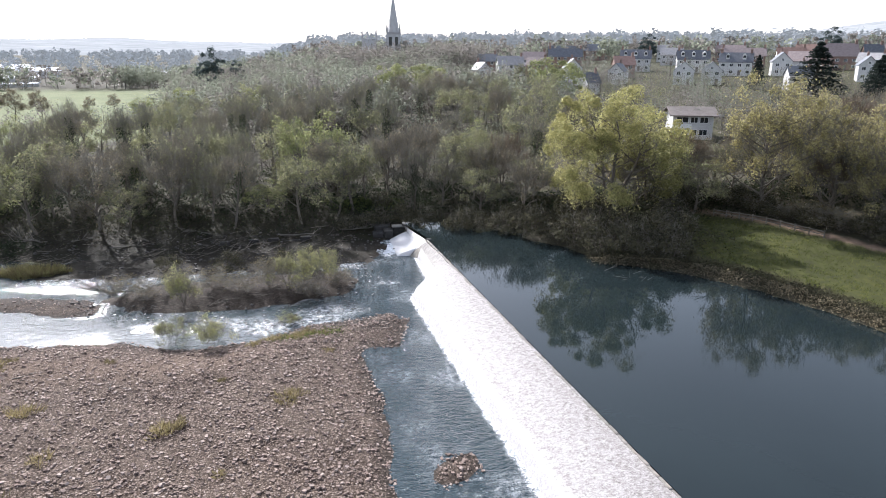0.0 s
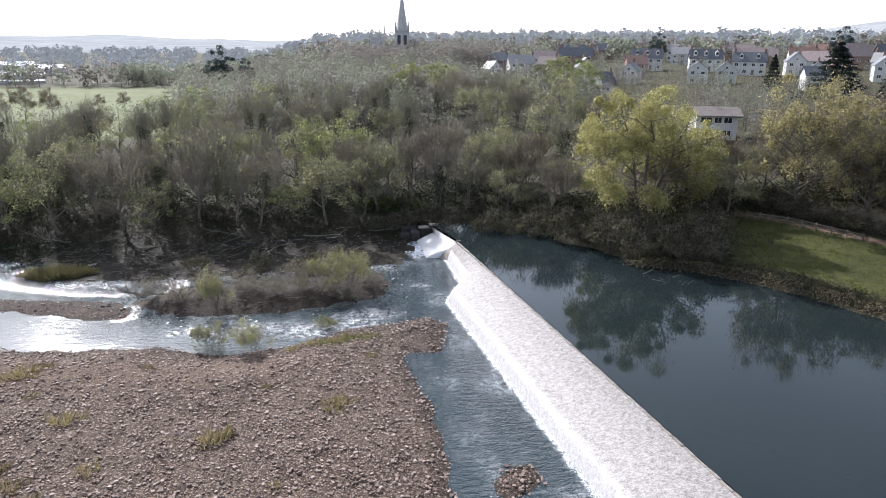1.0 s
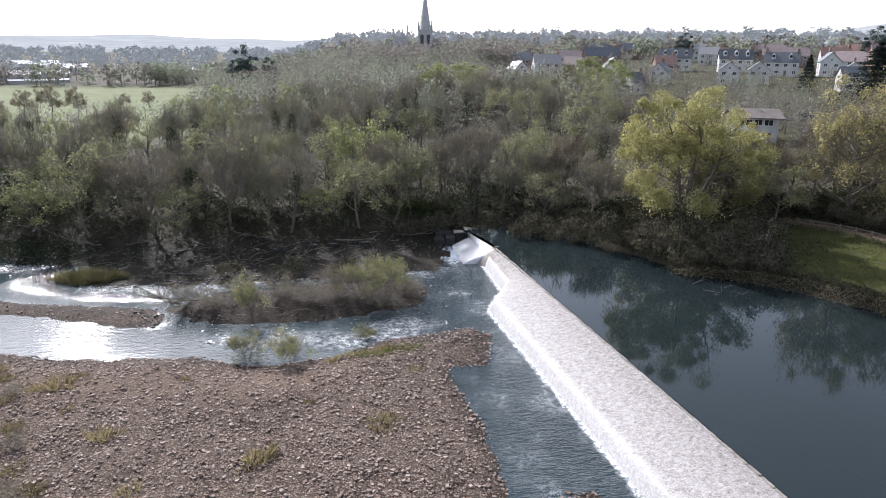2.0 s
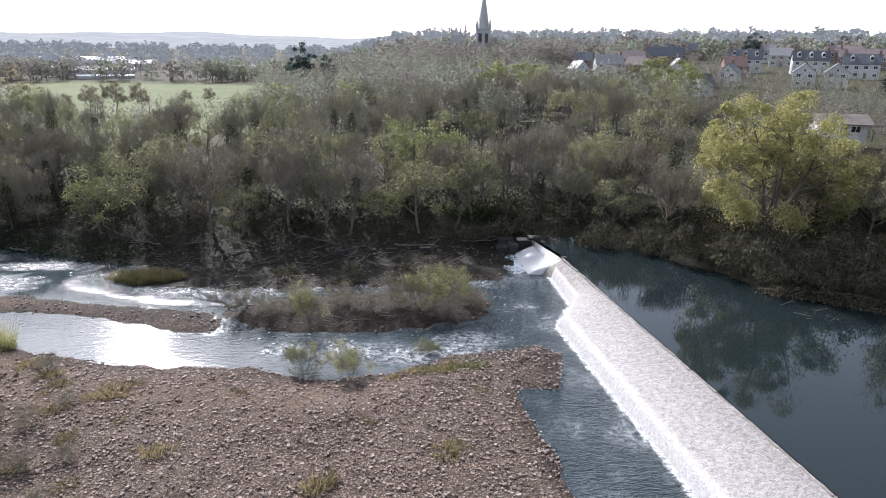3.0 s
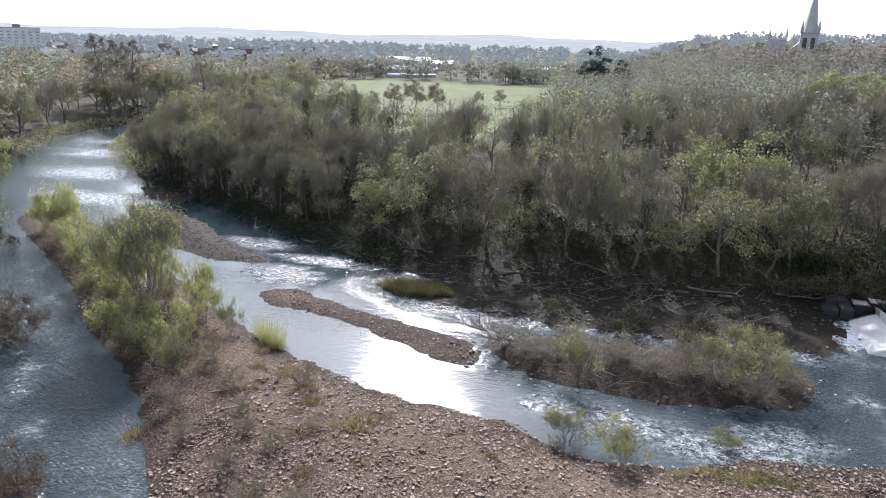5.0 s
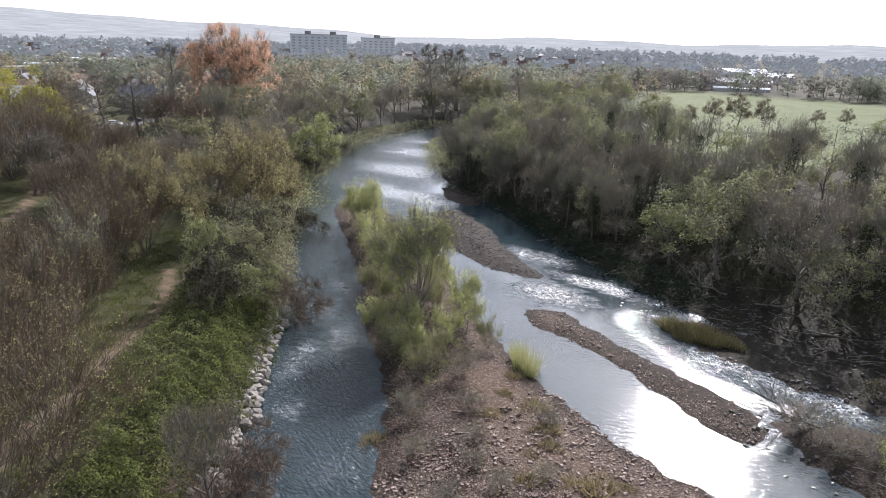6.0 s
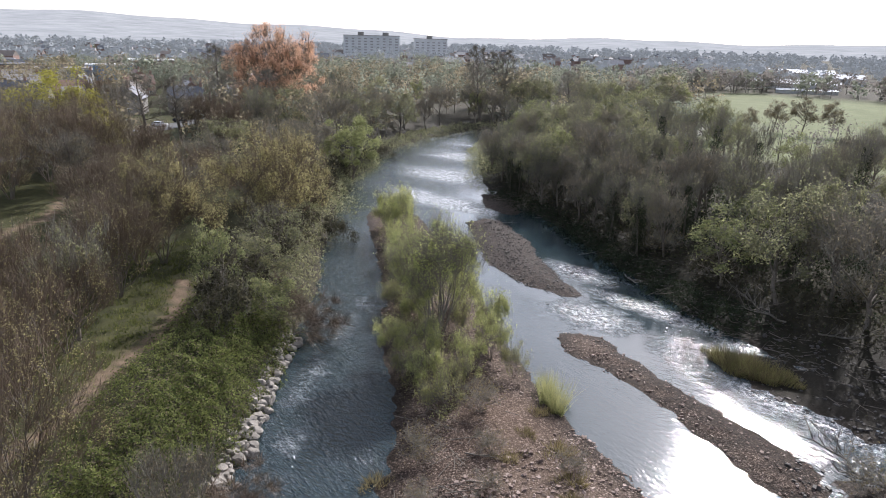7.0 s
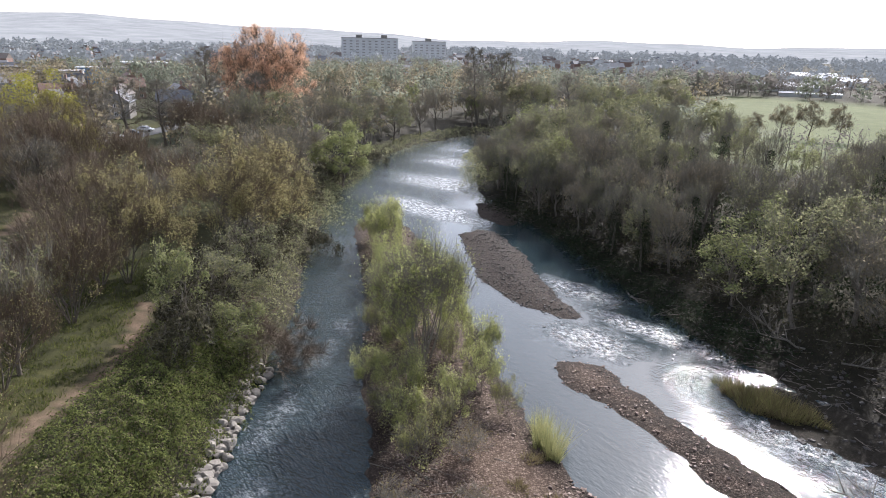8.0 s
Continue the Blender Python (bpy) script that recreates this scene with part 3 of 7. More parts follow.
def riffle(x, y):
    v = 0
    for (cx, cy), rx, ry in RIFFLES:
        v = np.maximum(v, ease(1.3, 0.3, np.hypot((x - cx) / rx, (y - cy) / ry) + 0.3 * ruffle(x, y, 0.9)))
    return v


def rapid(x, y):
    """Broken water where the river runs shallow round the bend."""
    v = 0
    for (cx, cy), rx, ry in RAPIDS:
        v = np.maximum(v, ease(1.2, 0.4, np.hypot((x - cx) / rx, (y - cy) / ry) + 0.25 * ruffle(x, y, 3.0)))
    return v


def lip_x(y):
    return np.where(y > 86.8, 15.26 - 0.02 * (y - 86.8), np.where(y > 80.9, 12.2 + (y - 80.9) * 0.519, 12.2 + (80.9 - y) * 0.0945))


def river_foam(x, y):
    toe = 0.8 * ease(0.6, 0.05, np.abs(x - (lip_x(y) - 0.8)) + 0.16 * ruffle(x, y, 0.8)) * (y < 101)
    wake = 0.17 * ease(8, 1.5, np.abs(x - lip_x(y) + 3)) * (y < 101) * ease(-0.2, 0.7, ruffle(x, y, 2.6))
    streak = 0.15 * ease(1.5, 0.1, to_line([(-40, 45), (-51.5, 55), (-61, 63), (-67, 70), (-75, 79)], x, y) + 1.1 * ruffle(x, y, 1.6)) * ease(-0.3, 0.4, ruffle(y, x, 2.3))
    race = ease(1, 0.25, np.hypot((x - 11.2) / 3.6, (y - 102.6) / 5.6) + 0.25 * ruffle(x, y, 1.0))
    return np.maximum.reduce([toe, race, wake, streak, 0.3 * riffle(x, y), 0.42 * rapid(x, y)])


def river_chop(x, y):
    left = ease(3, -3, sdf(np.array([(-18, 30), (-46, 64), (-84, 96), (-150, 170), (-200, 140), (-84, 50), (-36, 16)]), x, y))
    below = ease(10, 4, np.abs(x - lip_x(y) + 4)) * (y < 101)
    race = ease(5, 0, to_line([(-24, 91), (-34, 93), (-44, 97)], x, y))
    calm = (0.12 + 0.04 * ruffle(x, y, 5.0)) * (1 - 0.85 * ease(-19, -12, sdf(COURSE, x, y)) * north(x, y) * ease(-40, -50, x))
    bend = np.maximum(0.2 * ease(-108, -126, x), 0.5 * rapid(x, y))
    return np.maximum.reduce([bend, (0.8 - 0.4 * ease(-78, -105, x)) * left, 0.75 * below, 0.8 * riffle(x, y), 0.7 * race, calm])


river = new("water", grid_mesh("river", np.sort(np.concatenate([spaced(-100, 18, 0.8, 125), np.arange(8.13, 21.0, 0.3)])), spaced(34, 126, 0.8, 260), lambda x, y: 0 * x, [MAT["river"]], {"foam": river_foam, "chop": river_chop},
                               lambda x, y: (sdf(COURSE, x, y) < 3) & (x < lip_x(y) + 1.6)))
tagged(river, "shallow rippling river water glinting in the sun", "water", kind="structure")


def pool_mesh():
    """The pool's surface, from the crest across to the bank."""
    ys = np.arange(-80, 109, 1.0)
    u = np.linspace(0, 1, 46)
    X = crest_x(ys)[:, None] + 0.08 + (72 - crest_x(ys))[:, None] * u[None] ** 1.3
    Y = np.repeat(ys[:, None], 46, 1)
    i = (np.arange(len(ys) - 1)[:, None] * 46 + np.arange(45)[None]).ravel()
    me = mesh_of("pool", np.stack([X.ravel(), Y.ravel(), 0 * X.ravel() + 2.5], 1), np.stack([i, i + 1, i + 47, i + 46], 1), [MAT["lake"]], smooth=True)
    for key, v in (("foam", 0 * Y), ("chop", 0.004 + 0.12 * ease(75, 20, Y))):
        me.attributes.new(key, "FLOAT", "POINT").data.foreach_set("value", v.ravel().astype(np.float32))
    return me


def crest_x(y):
    return np.where(y > 98, 16.24 - 0.24 * (y - 98), 16.1 + (98 - y) * 0.1068)


pool = tagged(new("water", pool_mesh()), "dark still pool held back by the weir", "water", kind="structure")

# ---- weir ----
weir = tagged(new("weir"), "long stone weir with white water running down its apron", "weir", kind="structure")


def weir_rows(y, over):
    """Across the weir at y: from the crest down the apron, over the lip to the foot."""
    c, l = crest_x(y), lip_x(y)
    gate = ease(98.0, 98.5, y)
    zc = 2.46 - 0.35 * gate
    zl = 1.38 - 0.15 * gate + 0 * y
    l = l - 0.7 * gate
    out = []
    for u in np.linspace(0, 1, 13):
        out.append((c + (l - c) * u, zc + (zl - zc) * (0.75 * u + 0.25 * u * u)))
    for u in np.linspace(0.2, 1, 5):
        out.append((l - (0.75 + 2.4 * gate) * u, zl - (zl + 0.25) * u ** (1.6 - 0.5 * gate)))
    return [(x, z + over) for x, z in out]


def weir_sheet(name, over, jitter, material, y0, y1, step):
    ys = np.arange(y0, y1 + 1e-6, step)
    cols = weir_rows(ys, over)
    X = np.stack([c[0] for c in cols], 1)
    Z = np.stack([c[1] + 0 * ys for c in cols], 1)
    Y = np.repeat(ys[:, None], X.shape[1], 1)
    Z = Z + jitter * ruffle(X * 2.2, Y, 0.45) + 0.6 * jitter * ruffle(X, Y * 1.7, 0.2)
    n = X.shape[1]
    i = (np.arange(len(ys) - 1)[:, None] * n + np.arange(n - 1)[None]).ravel()
    me = mesh_of(name, np.stack([X.ravel(), Y.ravel(), Z.ravel()], 1), np.stack([i, i + n, i + n + 1, i + 1], 1), [material], smooth=True)
    a = me.attributes.new("foam", "FLOAT", "POINT")
    u = np.repeat(np.linspace(0, 1, n)[None], len(ys), 0)
    gate = ease(97.3, 98.7, Y)
    v = 0.38 + 0.1 * ease(0.0, 0.55, u) + 0.3 * ease(0.66, 0.74, u) + 0.4 * gate - 0.25 * ease(81, 92, Y) * (1 - gate) * ease(0.9, 0.6, u)
    a.data.foreach_set("value", np.clip(v.ravel(), 0, 1).astype(np.float32))
    return me


child("apron", weir_sheet("apron", -0.05, 0.0, MAT["stone"], -60, 108.0, 1.4), weir, "weathered stone apron")
child("water_sheet", weir_sheet("water_sheet", 0.02, 0.035, MAT["fall"], -20, 107.6, 0.3), weir, "thin white water over the stones")

# ---- plants of the valley ----
rng0 = np.random.default_rng(11)
M = MAT
WOOD = {
    "bare": [plant_meshes("bare%d" % i, 20 + i, 14, 3.8, M["brown"] if i else M["olive"], n_twigs=1400, n_leaves=1700, leaf_size=0.26, twig_len=2.3, twig_w=0.055, puff=0.2, base=0.2, limbs=15, subs=4, up=1.3, dome=26, low=0.24, rise=1.0) for i in range(3)],
    "olive": [plant_meshes("olive%d" % i, 30 + i, 13.5, 3.9, M["olive"], n_twigs=700, n_leaves=3300, leaf_size=0.3, twig_len=2.0, twig_w=0.05, puff=0.22, base=0.2, limbs=15, subs=4, up=1.2, dome=22, low=0.2, rise=0.8) for i in range(3)],
    "fresh": [plant_meshes("fresh%d" % i, 40 + i, 12, 3.8, M["fresh"], n_twigs=600, n_leaves=3300, leaf_size=0.3, twig_len=1.6, twig_w=0.045, puff=0.22, base=0.12, limbs=15, subs=4, up=1.0, dome=20, low=0.14, rise=0.7) for i in range(2)],
    "ivy": [plant_meshes("ivy%d" % i, 50 + i, 15, 2.8, M["olive"], n_twigs=1000, n_leaves=500, leaf_size=0.26, twig_w=0.05, twig_len=2.0, ivy=1900, base=0.5, limbs=12, subs=4, up=1.2, dome=14, low=0.55, puff=0.2, rise=1.0) for i in range(2)],
    "red": [plant_meshes("red%d" % i, 60 + i, 11, 4.2, M["brown"], M["redtwig"], n_twigs=3600, n_leaves=1500, leaf_size=0.2, twig_len=2.0, twig_w=0.045, puff=0.2, base=0.1, limbs=20, subs=4, stems=4, fan=0.5, up=0.9, dome=34, low=0.14, rise=0.9) for i in range(2)],
}
LABEL = {"bare": "leafless grey-brown riverside tree with fine twigs", "olive": "slender tree coming into olive-green leaf", "fresh": "tree in fresh light-green spring leaf",
         "ivy": "tall bare tree with dark ivy up its trunk", "red": "reddish-brown bare tree with dense fine twigs"}
NAME = {"bare": "bare_tree", "olive": "alder_tree", "fresh": "spring_tree", "ivy": "ivy_clad_tree", "red": "bare_tree"}
HEIGHT = {"bare": 14, "olive": 13.5, "fresh": 12, "ivy": 15, "red": 11}
SPREAD = {"bare": 4.0, "olive": 4.2, "fresh": 4.0, "ivy": 3.0, "red": 4.4}
placed = []


def wood_tree(kind, x, y, H, R=None, group="trees of the riverside wood", label=None, name=None):
    s = H / HEIGHT[kind]
    wide = R / SPREAD[kind] / s if R else rng0.uniform(0.9, 1.25)
    i = int(rng0.integers(0, len(WOOD[kind])))
    placed.append((x, y))
    plant(name or NAME[kind], WOOD[kind][i], x, y, gz(x, y) - 0.15, s, rng0.uniform(0, 360), label or LABEL[kind], "tree", group, wide)


def free(x, y, gap):
    return not any((x - a) ** 2 + (y - b) ** 2 < gap * gap for a, b in placed)


def inside(poly, x, y):
    return float(sdf(poly, np.array([x]), np.array([y]))[0])


def scatter(count, xr, yr, ok, gap, kinds, lo, hi, group="trees of the riverside wood"):
    tries = made = 0
    while made < count and tries < count * 60:
        tries += 1
        x, y = rng0.uniform(*xr), rng0.uniform(*yr)
        if ok(x, y) and free(x, y, gap):
            wood_tree(kinds[int(rng0.integers(0, len(kinds)))], x, y, rng0.uniform(lo, hi), group=group)
            made += 1


def single(name, meshes, x, y, turn, label, wide=1.0, scale=1.0):
    placed.append((x, y))
    plant(name, meshes, x, y, gz(x, y) - 0.2, scale, turn, label, "tree", "", wide)


# behind the willow and the lawn
scatter(36, (48, 125), (88, 128), lambda x, y: abs(math.degrees(math.atan2(x, y)) - 30.2) > 2.8 and inside(POOL, x, y) > 12 + 0.25 * max(0, x - 62) and y > 92 - 0.22 * (x - 62), 4.6, ["bare", "olive", "red", "bare"], 8, 12.5, "trees behind the lawn")
# trees round the river bend
scatter(34, (-235, -150), (135, 290), lambda x, y: 3 < inside(COURSE, x, y) < 30, 5.0, ["olive", "bare", "fresh", "bare"], 10, 15, "trees round the river bend")
scatter(16, (-215, -150), (45, 118), lambda x, y: inside(COURSE, x, y) > 12, 6.0, ["bare", "red", "bare"], 10, 15, "trees of the park-side bank")
# trees that stand out singly
big_willow = plant_meshes("big_willow", 5, 21, 11.3, M["willow"], n_twigs=6000, n_leaves=80000, leaf_size=0.28, twig_len=1.9, twig_w=0.04, puff=0.28, hang=0.4, base=0.06, limbs=40, subs=7, up=0.45, stems=4, fan=0.5, thick=0.034, dome=110, low=-0.06)
single("willow_tree", big_willow, 44.5, 99.7, 40, "large spreading willow in yellow-green leaf beside the pool", 0.94, 0.97)
single("willow_tree", plant_meshes("side_willow", 6, 13, 6, M["willow"], n_twigs=1200, n_leaves=14000, leaf_size=0.34, puff=0.3, hang=0.3, base=0.1, limbs=22, subs=6, up=0.5, dome=45, low=0.1), 58.5, 111, 10, "smaller willow in yellow-green leaf behind the large one")
oak = plant_meshes("brown_oak", 7, 20, 8.0, M["budleaf"], n_twigs=5000, n_leaves=14000, leaf_size=0.32, twig_len=2.2, twig_w=0.05, puff=0.3, base=0.1, limbs=32, subs=7, up=0.6, dome=60, low=0.1, rise=0.6)
single("bank_tree", oak, 68, 95.5, 0, "tall tree in brownish-green bud behind the lawn")
for x, y, s, t in ((74.5, 89, 0.8, 70), (78, 81.5, 0.72, 160), (81, 74, 0.7, 250), (86, 91, 0.78, 200), (88, 80, 0.72, 30), (95, 84, 0.8, 130), (101, 98, 0.85, 290), (80, 103, 0.8, 20), (84, 66, 0.7, 330)):
    single("bank_tree", oak, x, y, t, "tree in brownish bud beside the lawn path", 1.0, s)
single("poplar_tree", plant_meshes("copper", 8, 30, 15, M["copper"], M["redtwig"], n_twigs=8000, n_leaves=42000, leaf_size=0.36, twig_len=3.4, twig_w=0.09, puff=0.35, base=0.1, limbs=44, subs=8, up=1.6, stems=5, fan=0.5, dome=170, low=0.06, rise=0.6), -206, 138, 0, "tall poplar with copper-orange opening buds", 1.0, 0.94)
tall = plant_meshes("tall_bare", 9, 26, 5, M["brown"], n_twigs=3000, n_leaves=300, leaf_size=0.25, twig_len=1.4, twig_w=0.07, base=0.35, limbs=18, subs=7, up=0.7)
for x, y, s, t in ((-216, 124, 1.0, 0), (-204, 222, 1.05, 90), (-198, 228, 1.0, 200), (-178, 90, 0.75, 40), (-190, 112, 0.72, 300), (-186, 205, 0.8, 120), (-214, 240, 0.95, 10), (-170, 235, 0.8, 50), (-168, 82, 0.66, 75), (-184, 100, 0.7, 160), (-196, 128, 0.74, 220), (-160, 64, 0.6, 15), (-150, 52, 0.58, 130)):
    single("bare_tree", tall, x, y, t, "tall dark leafless tree with an open crown", 1.0 if s > 0.9 else 1.4, s)
yellow = plant_meshes("yellow_tree", 10, 15, 8, M["yellow"], n_twigs=800, n_leaves=13000, leaf_size=0.32, puff=0.4, base=0.08, limbs=26, subs=6, up=0.5, dome=40, low=0.12)
single("yellow_leaved_tree", yellow, -172, 72.5, 0, "round tree in bright yellow-green leaf", 1.0, 1.15)
single("yellow_leaved_tree", yellow, -158, 74, 120, "smaller tree in bright yellow-green leaf", 0.8, 0.75)
round_mesh = plant_meshes("round_green", 12, 14, 9, M["olive"], n_twigs=1500, n_leaves=12000, leaf_size=0.42, puff=0.35, base=0.08, limbs=26, subs=7, up=0.5, dome=50, low=0.08)
single("round_crowned_tree", round_mesh, -129, 214, 0, "broad round tree in olive-green leaf", 1.1)
single("round_crowned_tree", round_mesh, -111, 222, 100, "broad round tree in olive-green leaf", 0.95, 0.88)
single("round_crowned_tree", round_mesh, -150, 218, 200, "broad round tree in olive-green leaf", 0.9, 0.95)
light_mesh = plant_meshes("light_green", 13, 14.5, 5.5, M["fresh"], n_twigs=800, n_leaves=8000, leaf_size=0.38, puff=0.3, base=0.1, limbs=22, subs=6, up=0.6, dome=36, low=0.1)
single("spring_tree", light_mesh, 24.8, 223, 0, "tree in pale fresh-green leaf below the church")
single("spring_tree", light_mesh, 36, 222, 80, "tree in pale fresh-green leaf below the church", 1.2, 0.95)
single("spring_tree", light_mesh, 70, 200, 80, "green tree in front of the hillside houses", 1.3, 1.1)
single("spring_tree", light_mesh, -134, 117, 50, "tree in pale fresh-green leaf on the riverbank", 0.95, 1.1)
single("spring_tree", light_mesh, -42, 244, 150, "yellowish-green tree at the edge of the park", 0.85, 0.85)
park_mesh = plant_meshes("park_tree", 18, 12, 4.4, M["brown"], n_twigs=1600, n_leaves=4200, leaf_size=0.3, twig_len=1.4, twig_w=0.055, puff=0.2, base=0.22, limbs=20, subs=5, up=0.7, dome=30, low=0.22)
for i, (x, y, s) in enumerate(((-94, 265, 0.76), (-101, 261, 0.82), (-109, 260, 0.72), (-118, 261, 0.62), (-85, 288, 0.47), (-78, 296, 0.5))):
    plant("park_tree", park_mesh, x, y, gz(x, y) - 0.1, 1.15 * s, 60 * i, "small leafless tree standing in the park grass", "tree", "row of park trees", 1.0)


def conifer_meshes(name, seed, H, R, n, flat=0.0):
    """A dense dark evergreen: tiers of drooping sprays on a straight trunk."""
    rng = np.random.default_rng(seed)
    v, f = tubes([(0, 0, 0)], [(0, 0, H)], [0.03 * H], [0.03], 6)
    trunk = mesh_of(name + "_wood", v, f, [M["bark"]], smooth=True)
    t = rng.uniform(0.06, 1.0, n)
    tier = np.round(t * 11) / 11 + rng.normal(size=n) * 0.02
    prof = np.clip(1 - tier, 0, 1) ** (0.75 - 0.45 * flat) * (1 if not flat else (0.5 + 0.5 * np.sin(tier * 19)))
    a = rng.uniform(0, 2 * math.pi, n)
    rr = R * np.clip(prof, 0.03, 1) * np.sqrt(rng.uniform(0, 1, n)) * (1 + 0.2 * np.sin(a * 5 + tier * 20))
    p = np.stack([np.cos(a) * rr, np.sin(a) * rr, np.clip(tier, 0.02, 1) * H - 0.15 * rr], 1)
    v, f = leaves(p, 0.55 * rng.uniform(0.6, 1.4, n), rng, 0.5)
    return trunk, mesh_of(name + "_crown", v, f, [M["conifer"]])


dark_con = conifer_meshes("conifer", 70, 15, 5.2, 6000)
M["cedar"] = leaf_mat("blue_green_cedar_needles", (0.045, 0.06, 0.055), (0.1, 0.125, 0.115), 0.25, 0.2, 0.2)
cedar = plant_meshes("cedar", 71, 18, 5.4, M["cedar"], n_twigs=300, n_leaves=7000, leaf_size=0.55, puff=0.4, base=0.1, limbs=14, subs=4, up=0.4, dome=30, low=-0.05)
for x, y, s, w in ((140, 180, 1.15, 1.7), (150, 222, 0.8, 0.9), (151, 169, 0.95, 1.3), (166, 188, 0.75, 1.2)):
    single("conifer_tree", dark_con, x, y, 30 * x, "dense dark evergreen tree among the hillside houses", w, s)
for x, y, s, w in ((-46, 344, 1.1, 1.1), (-53, 352, 0.8, 1.1), (-37, 352, 0.75, 1.2), (256, 321, 0.9, 1.4), (185, 377, 0.75, 1.5)):
    single("cedar_tree", cedar, x, y, 30 * x, "dark spreading cedar on the skyline", w, s)

# near left bank: dense leafless thicket trees
dense = plant_meshes("dense_twigs", 16, 10.5, 5.2, M["budleaf"], M["redtwig"], n_twigs=4800, n_leaves=3600, leaf_size=0.13, twig_len=2.0, twig_w=0.03, puff=0.2, base=0.1, limbs=42, subs=6, stems=7, fan=0.6, up=1.2, thick=0.02, dome=46, low=0.16, rise=0.8)
budding = plant_meshes("budding", 17, 13, 8, M["budleaf"], M["redtwig"], n_twigs=8000, n_leaves=19000, leaf_size=0.19, twig_len=2.2, twig_w=0.034, puff=0.2, base=0.08, limbs=44, subs=7, stems=6, fan=0.55, up=1.2, thick=0.016, dome=60, low=0.1, rise=0.9)
for x, y, s, w, t in ((-97, 78, 1.0, 1.05, 0), (-92, 62.5, 0.95, 0.85, 120), (-108, 88, 0.85, 0.9, 220)):
    single("budding_tree", budding, x, y, t, "broad round tree with fine twigs in olive bud", w, s)
for x, y, s, t in ((-53, 40.5, 0.95, 0), (-59, 36, 1.15, 70), (-65, 42, 0.95, 140), (-73, 47.5, 0.85, 200), (-69, 35, 1.15, 260), (-79, 42, 1.0, 320), (-47.5, 35.5, 0.9, 30), (-84, 55, 1.0, 100), (-93, 60, 1.05, 180), (-138, 55, 1.3, 40), (-150, 63, 1.35, 150), (-161, 73, 1.3, 250), (-145, 72, 1.15, 310), (-128, 50, 1.1, 20)):
    single("bare_tree", dense, x, y, t, "many-stemmed leafless tree with dense fine twigs", 1.0, s)

# near left bank
for x, y, H, R, k, g in ((-115, 61, 9, 5.5, "red", "a"), (-108, 70, 10, 5, "bare", "a"),
                         (-75, 49, 11, 3.2, "bare", "a"), (-80, 46, 10, 3.5, "red", "a"), (-150, 97, 10, 5.5, "olive", "a"), (-158, 126, 13, 6.5, "bare", "a"), (-128, 98, 11, 6, "bare", "a"), (-137, 110, 11, 5, "bare", "a"),
                         (-46, 46.5, 9, 2.4, "bare", "a"), (-140, 78, 11, 5, "red", "a"), (-130, 84, 9, 4.5, "bare", "a"), (-134, 62, 12, 5, "bare", "a"), (-143, 66, 13, 5, "red", "a"),
                         (-160, 72, 12, 5, "bare", "a"), (-166, 60, 13, 5, "bare", "a"), (-172, 70, 12, 5, "red", "a"), (-165, 110, 12, 5, "bare", "a"), (-172, 122, 13, 6, "olive", "a"), (-164, 140, 13, 6, "olive", "a"), (-174, 150, 14, 6, "bare", "a"), (-150, 58, 11, 5, "bare", "a")):
    wood_tree(k, x, y, H, R, "trees of the park-side bank")
for i in range(10):
    x, y = rng0.uniform(-135, -80), rng0.uniform(36, 92)
    if 10 < inside(COURSE, x, y) < 40 and free(x, y, 4.2) and to_line(PARKPATH, np.array([x]), np.array([y]))[0] > 4:
        wood_tree(("red", "red", "olive", "bare")[i % 4], x, y, rng0.uniform(7, 11), rng0.uniform(4, 5.5), "trees of the park-side bank")
for x, y, H, k in ((57, 103.5, 10, "olive"), (61, 106.5, 10, "red"), (54, 109, 10, "olive"), (65, 104, 9.5, "bare"), (58.5, 98.5, 8, "olive"), (51.5, 103, 8.5, "bare")):
    wood_tree(k, x, y, H, 4.2, "trees behind the lawn")
wood_tree("fresh", -75, 62, 8.5, 2.6, "trees of the park-side bank")
wood_tree("fresh", -71, 66, 6.5, 3.0, "trees of the park-side bank")
wood_tree("olive", -78, 68, 7.0, 3.4, "trees of the park-side bank")
wood_tree("olive", -82, 72, 7.5, 3.4, "trees of the park-side bank")

# far bank: single saplings, then the wood
for x, y, H, R, k in ((-8, 117, 5.5, 4, "fresh"), (-28.6, 111, 7.8, 3.8, "olive"), (-33, 112.5, 12.3, 5, "bare"), (-50, 115, 9.2, 4.6, "fresh"), (-19.5, 116, 15, 4, "bare"), (33, 120, 10.8, 4.5, "red"), (-30.7, 138, 15, 2.4, "ivy"), (-34.7, 137, 14.5, 2.4, "ivy"), (-47, 148, 15, 2.4, "ivy"), (-60, 142, 14.5, 2.4, "ivy"), (-14, 146, 15.5, 2.4, "ivy"), (1, 150, 16, 2.4, "ivy"), (9, 158, 16, 2.4, "ivy"), (-72, 152, 15, 2.4, "ivy"), (15, 146, 15, 2.4, "ivy"), (-88, 160, 15, 2.4, "ivy"), (27, 112, 8, 4, "olive"), (36, 112, 9, 4, "olive"), (22, 118, 10, 4, "bare")):
    wood_tree(k, x, y, H, R)
scatter(30, (-128, -60), (106, 150), lambda x, y: 2.2 < inside(COURSE, x, y) < 8 and north(x, y), 2.6, ["bare", "ivy", "olive", "bare"], 8, 12)
MIX = ["bare", "olive", "olive", "ivy", "olive", "bare", "olive", "fresh", "ivy", "bare"]
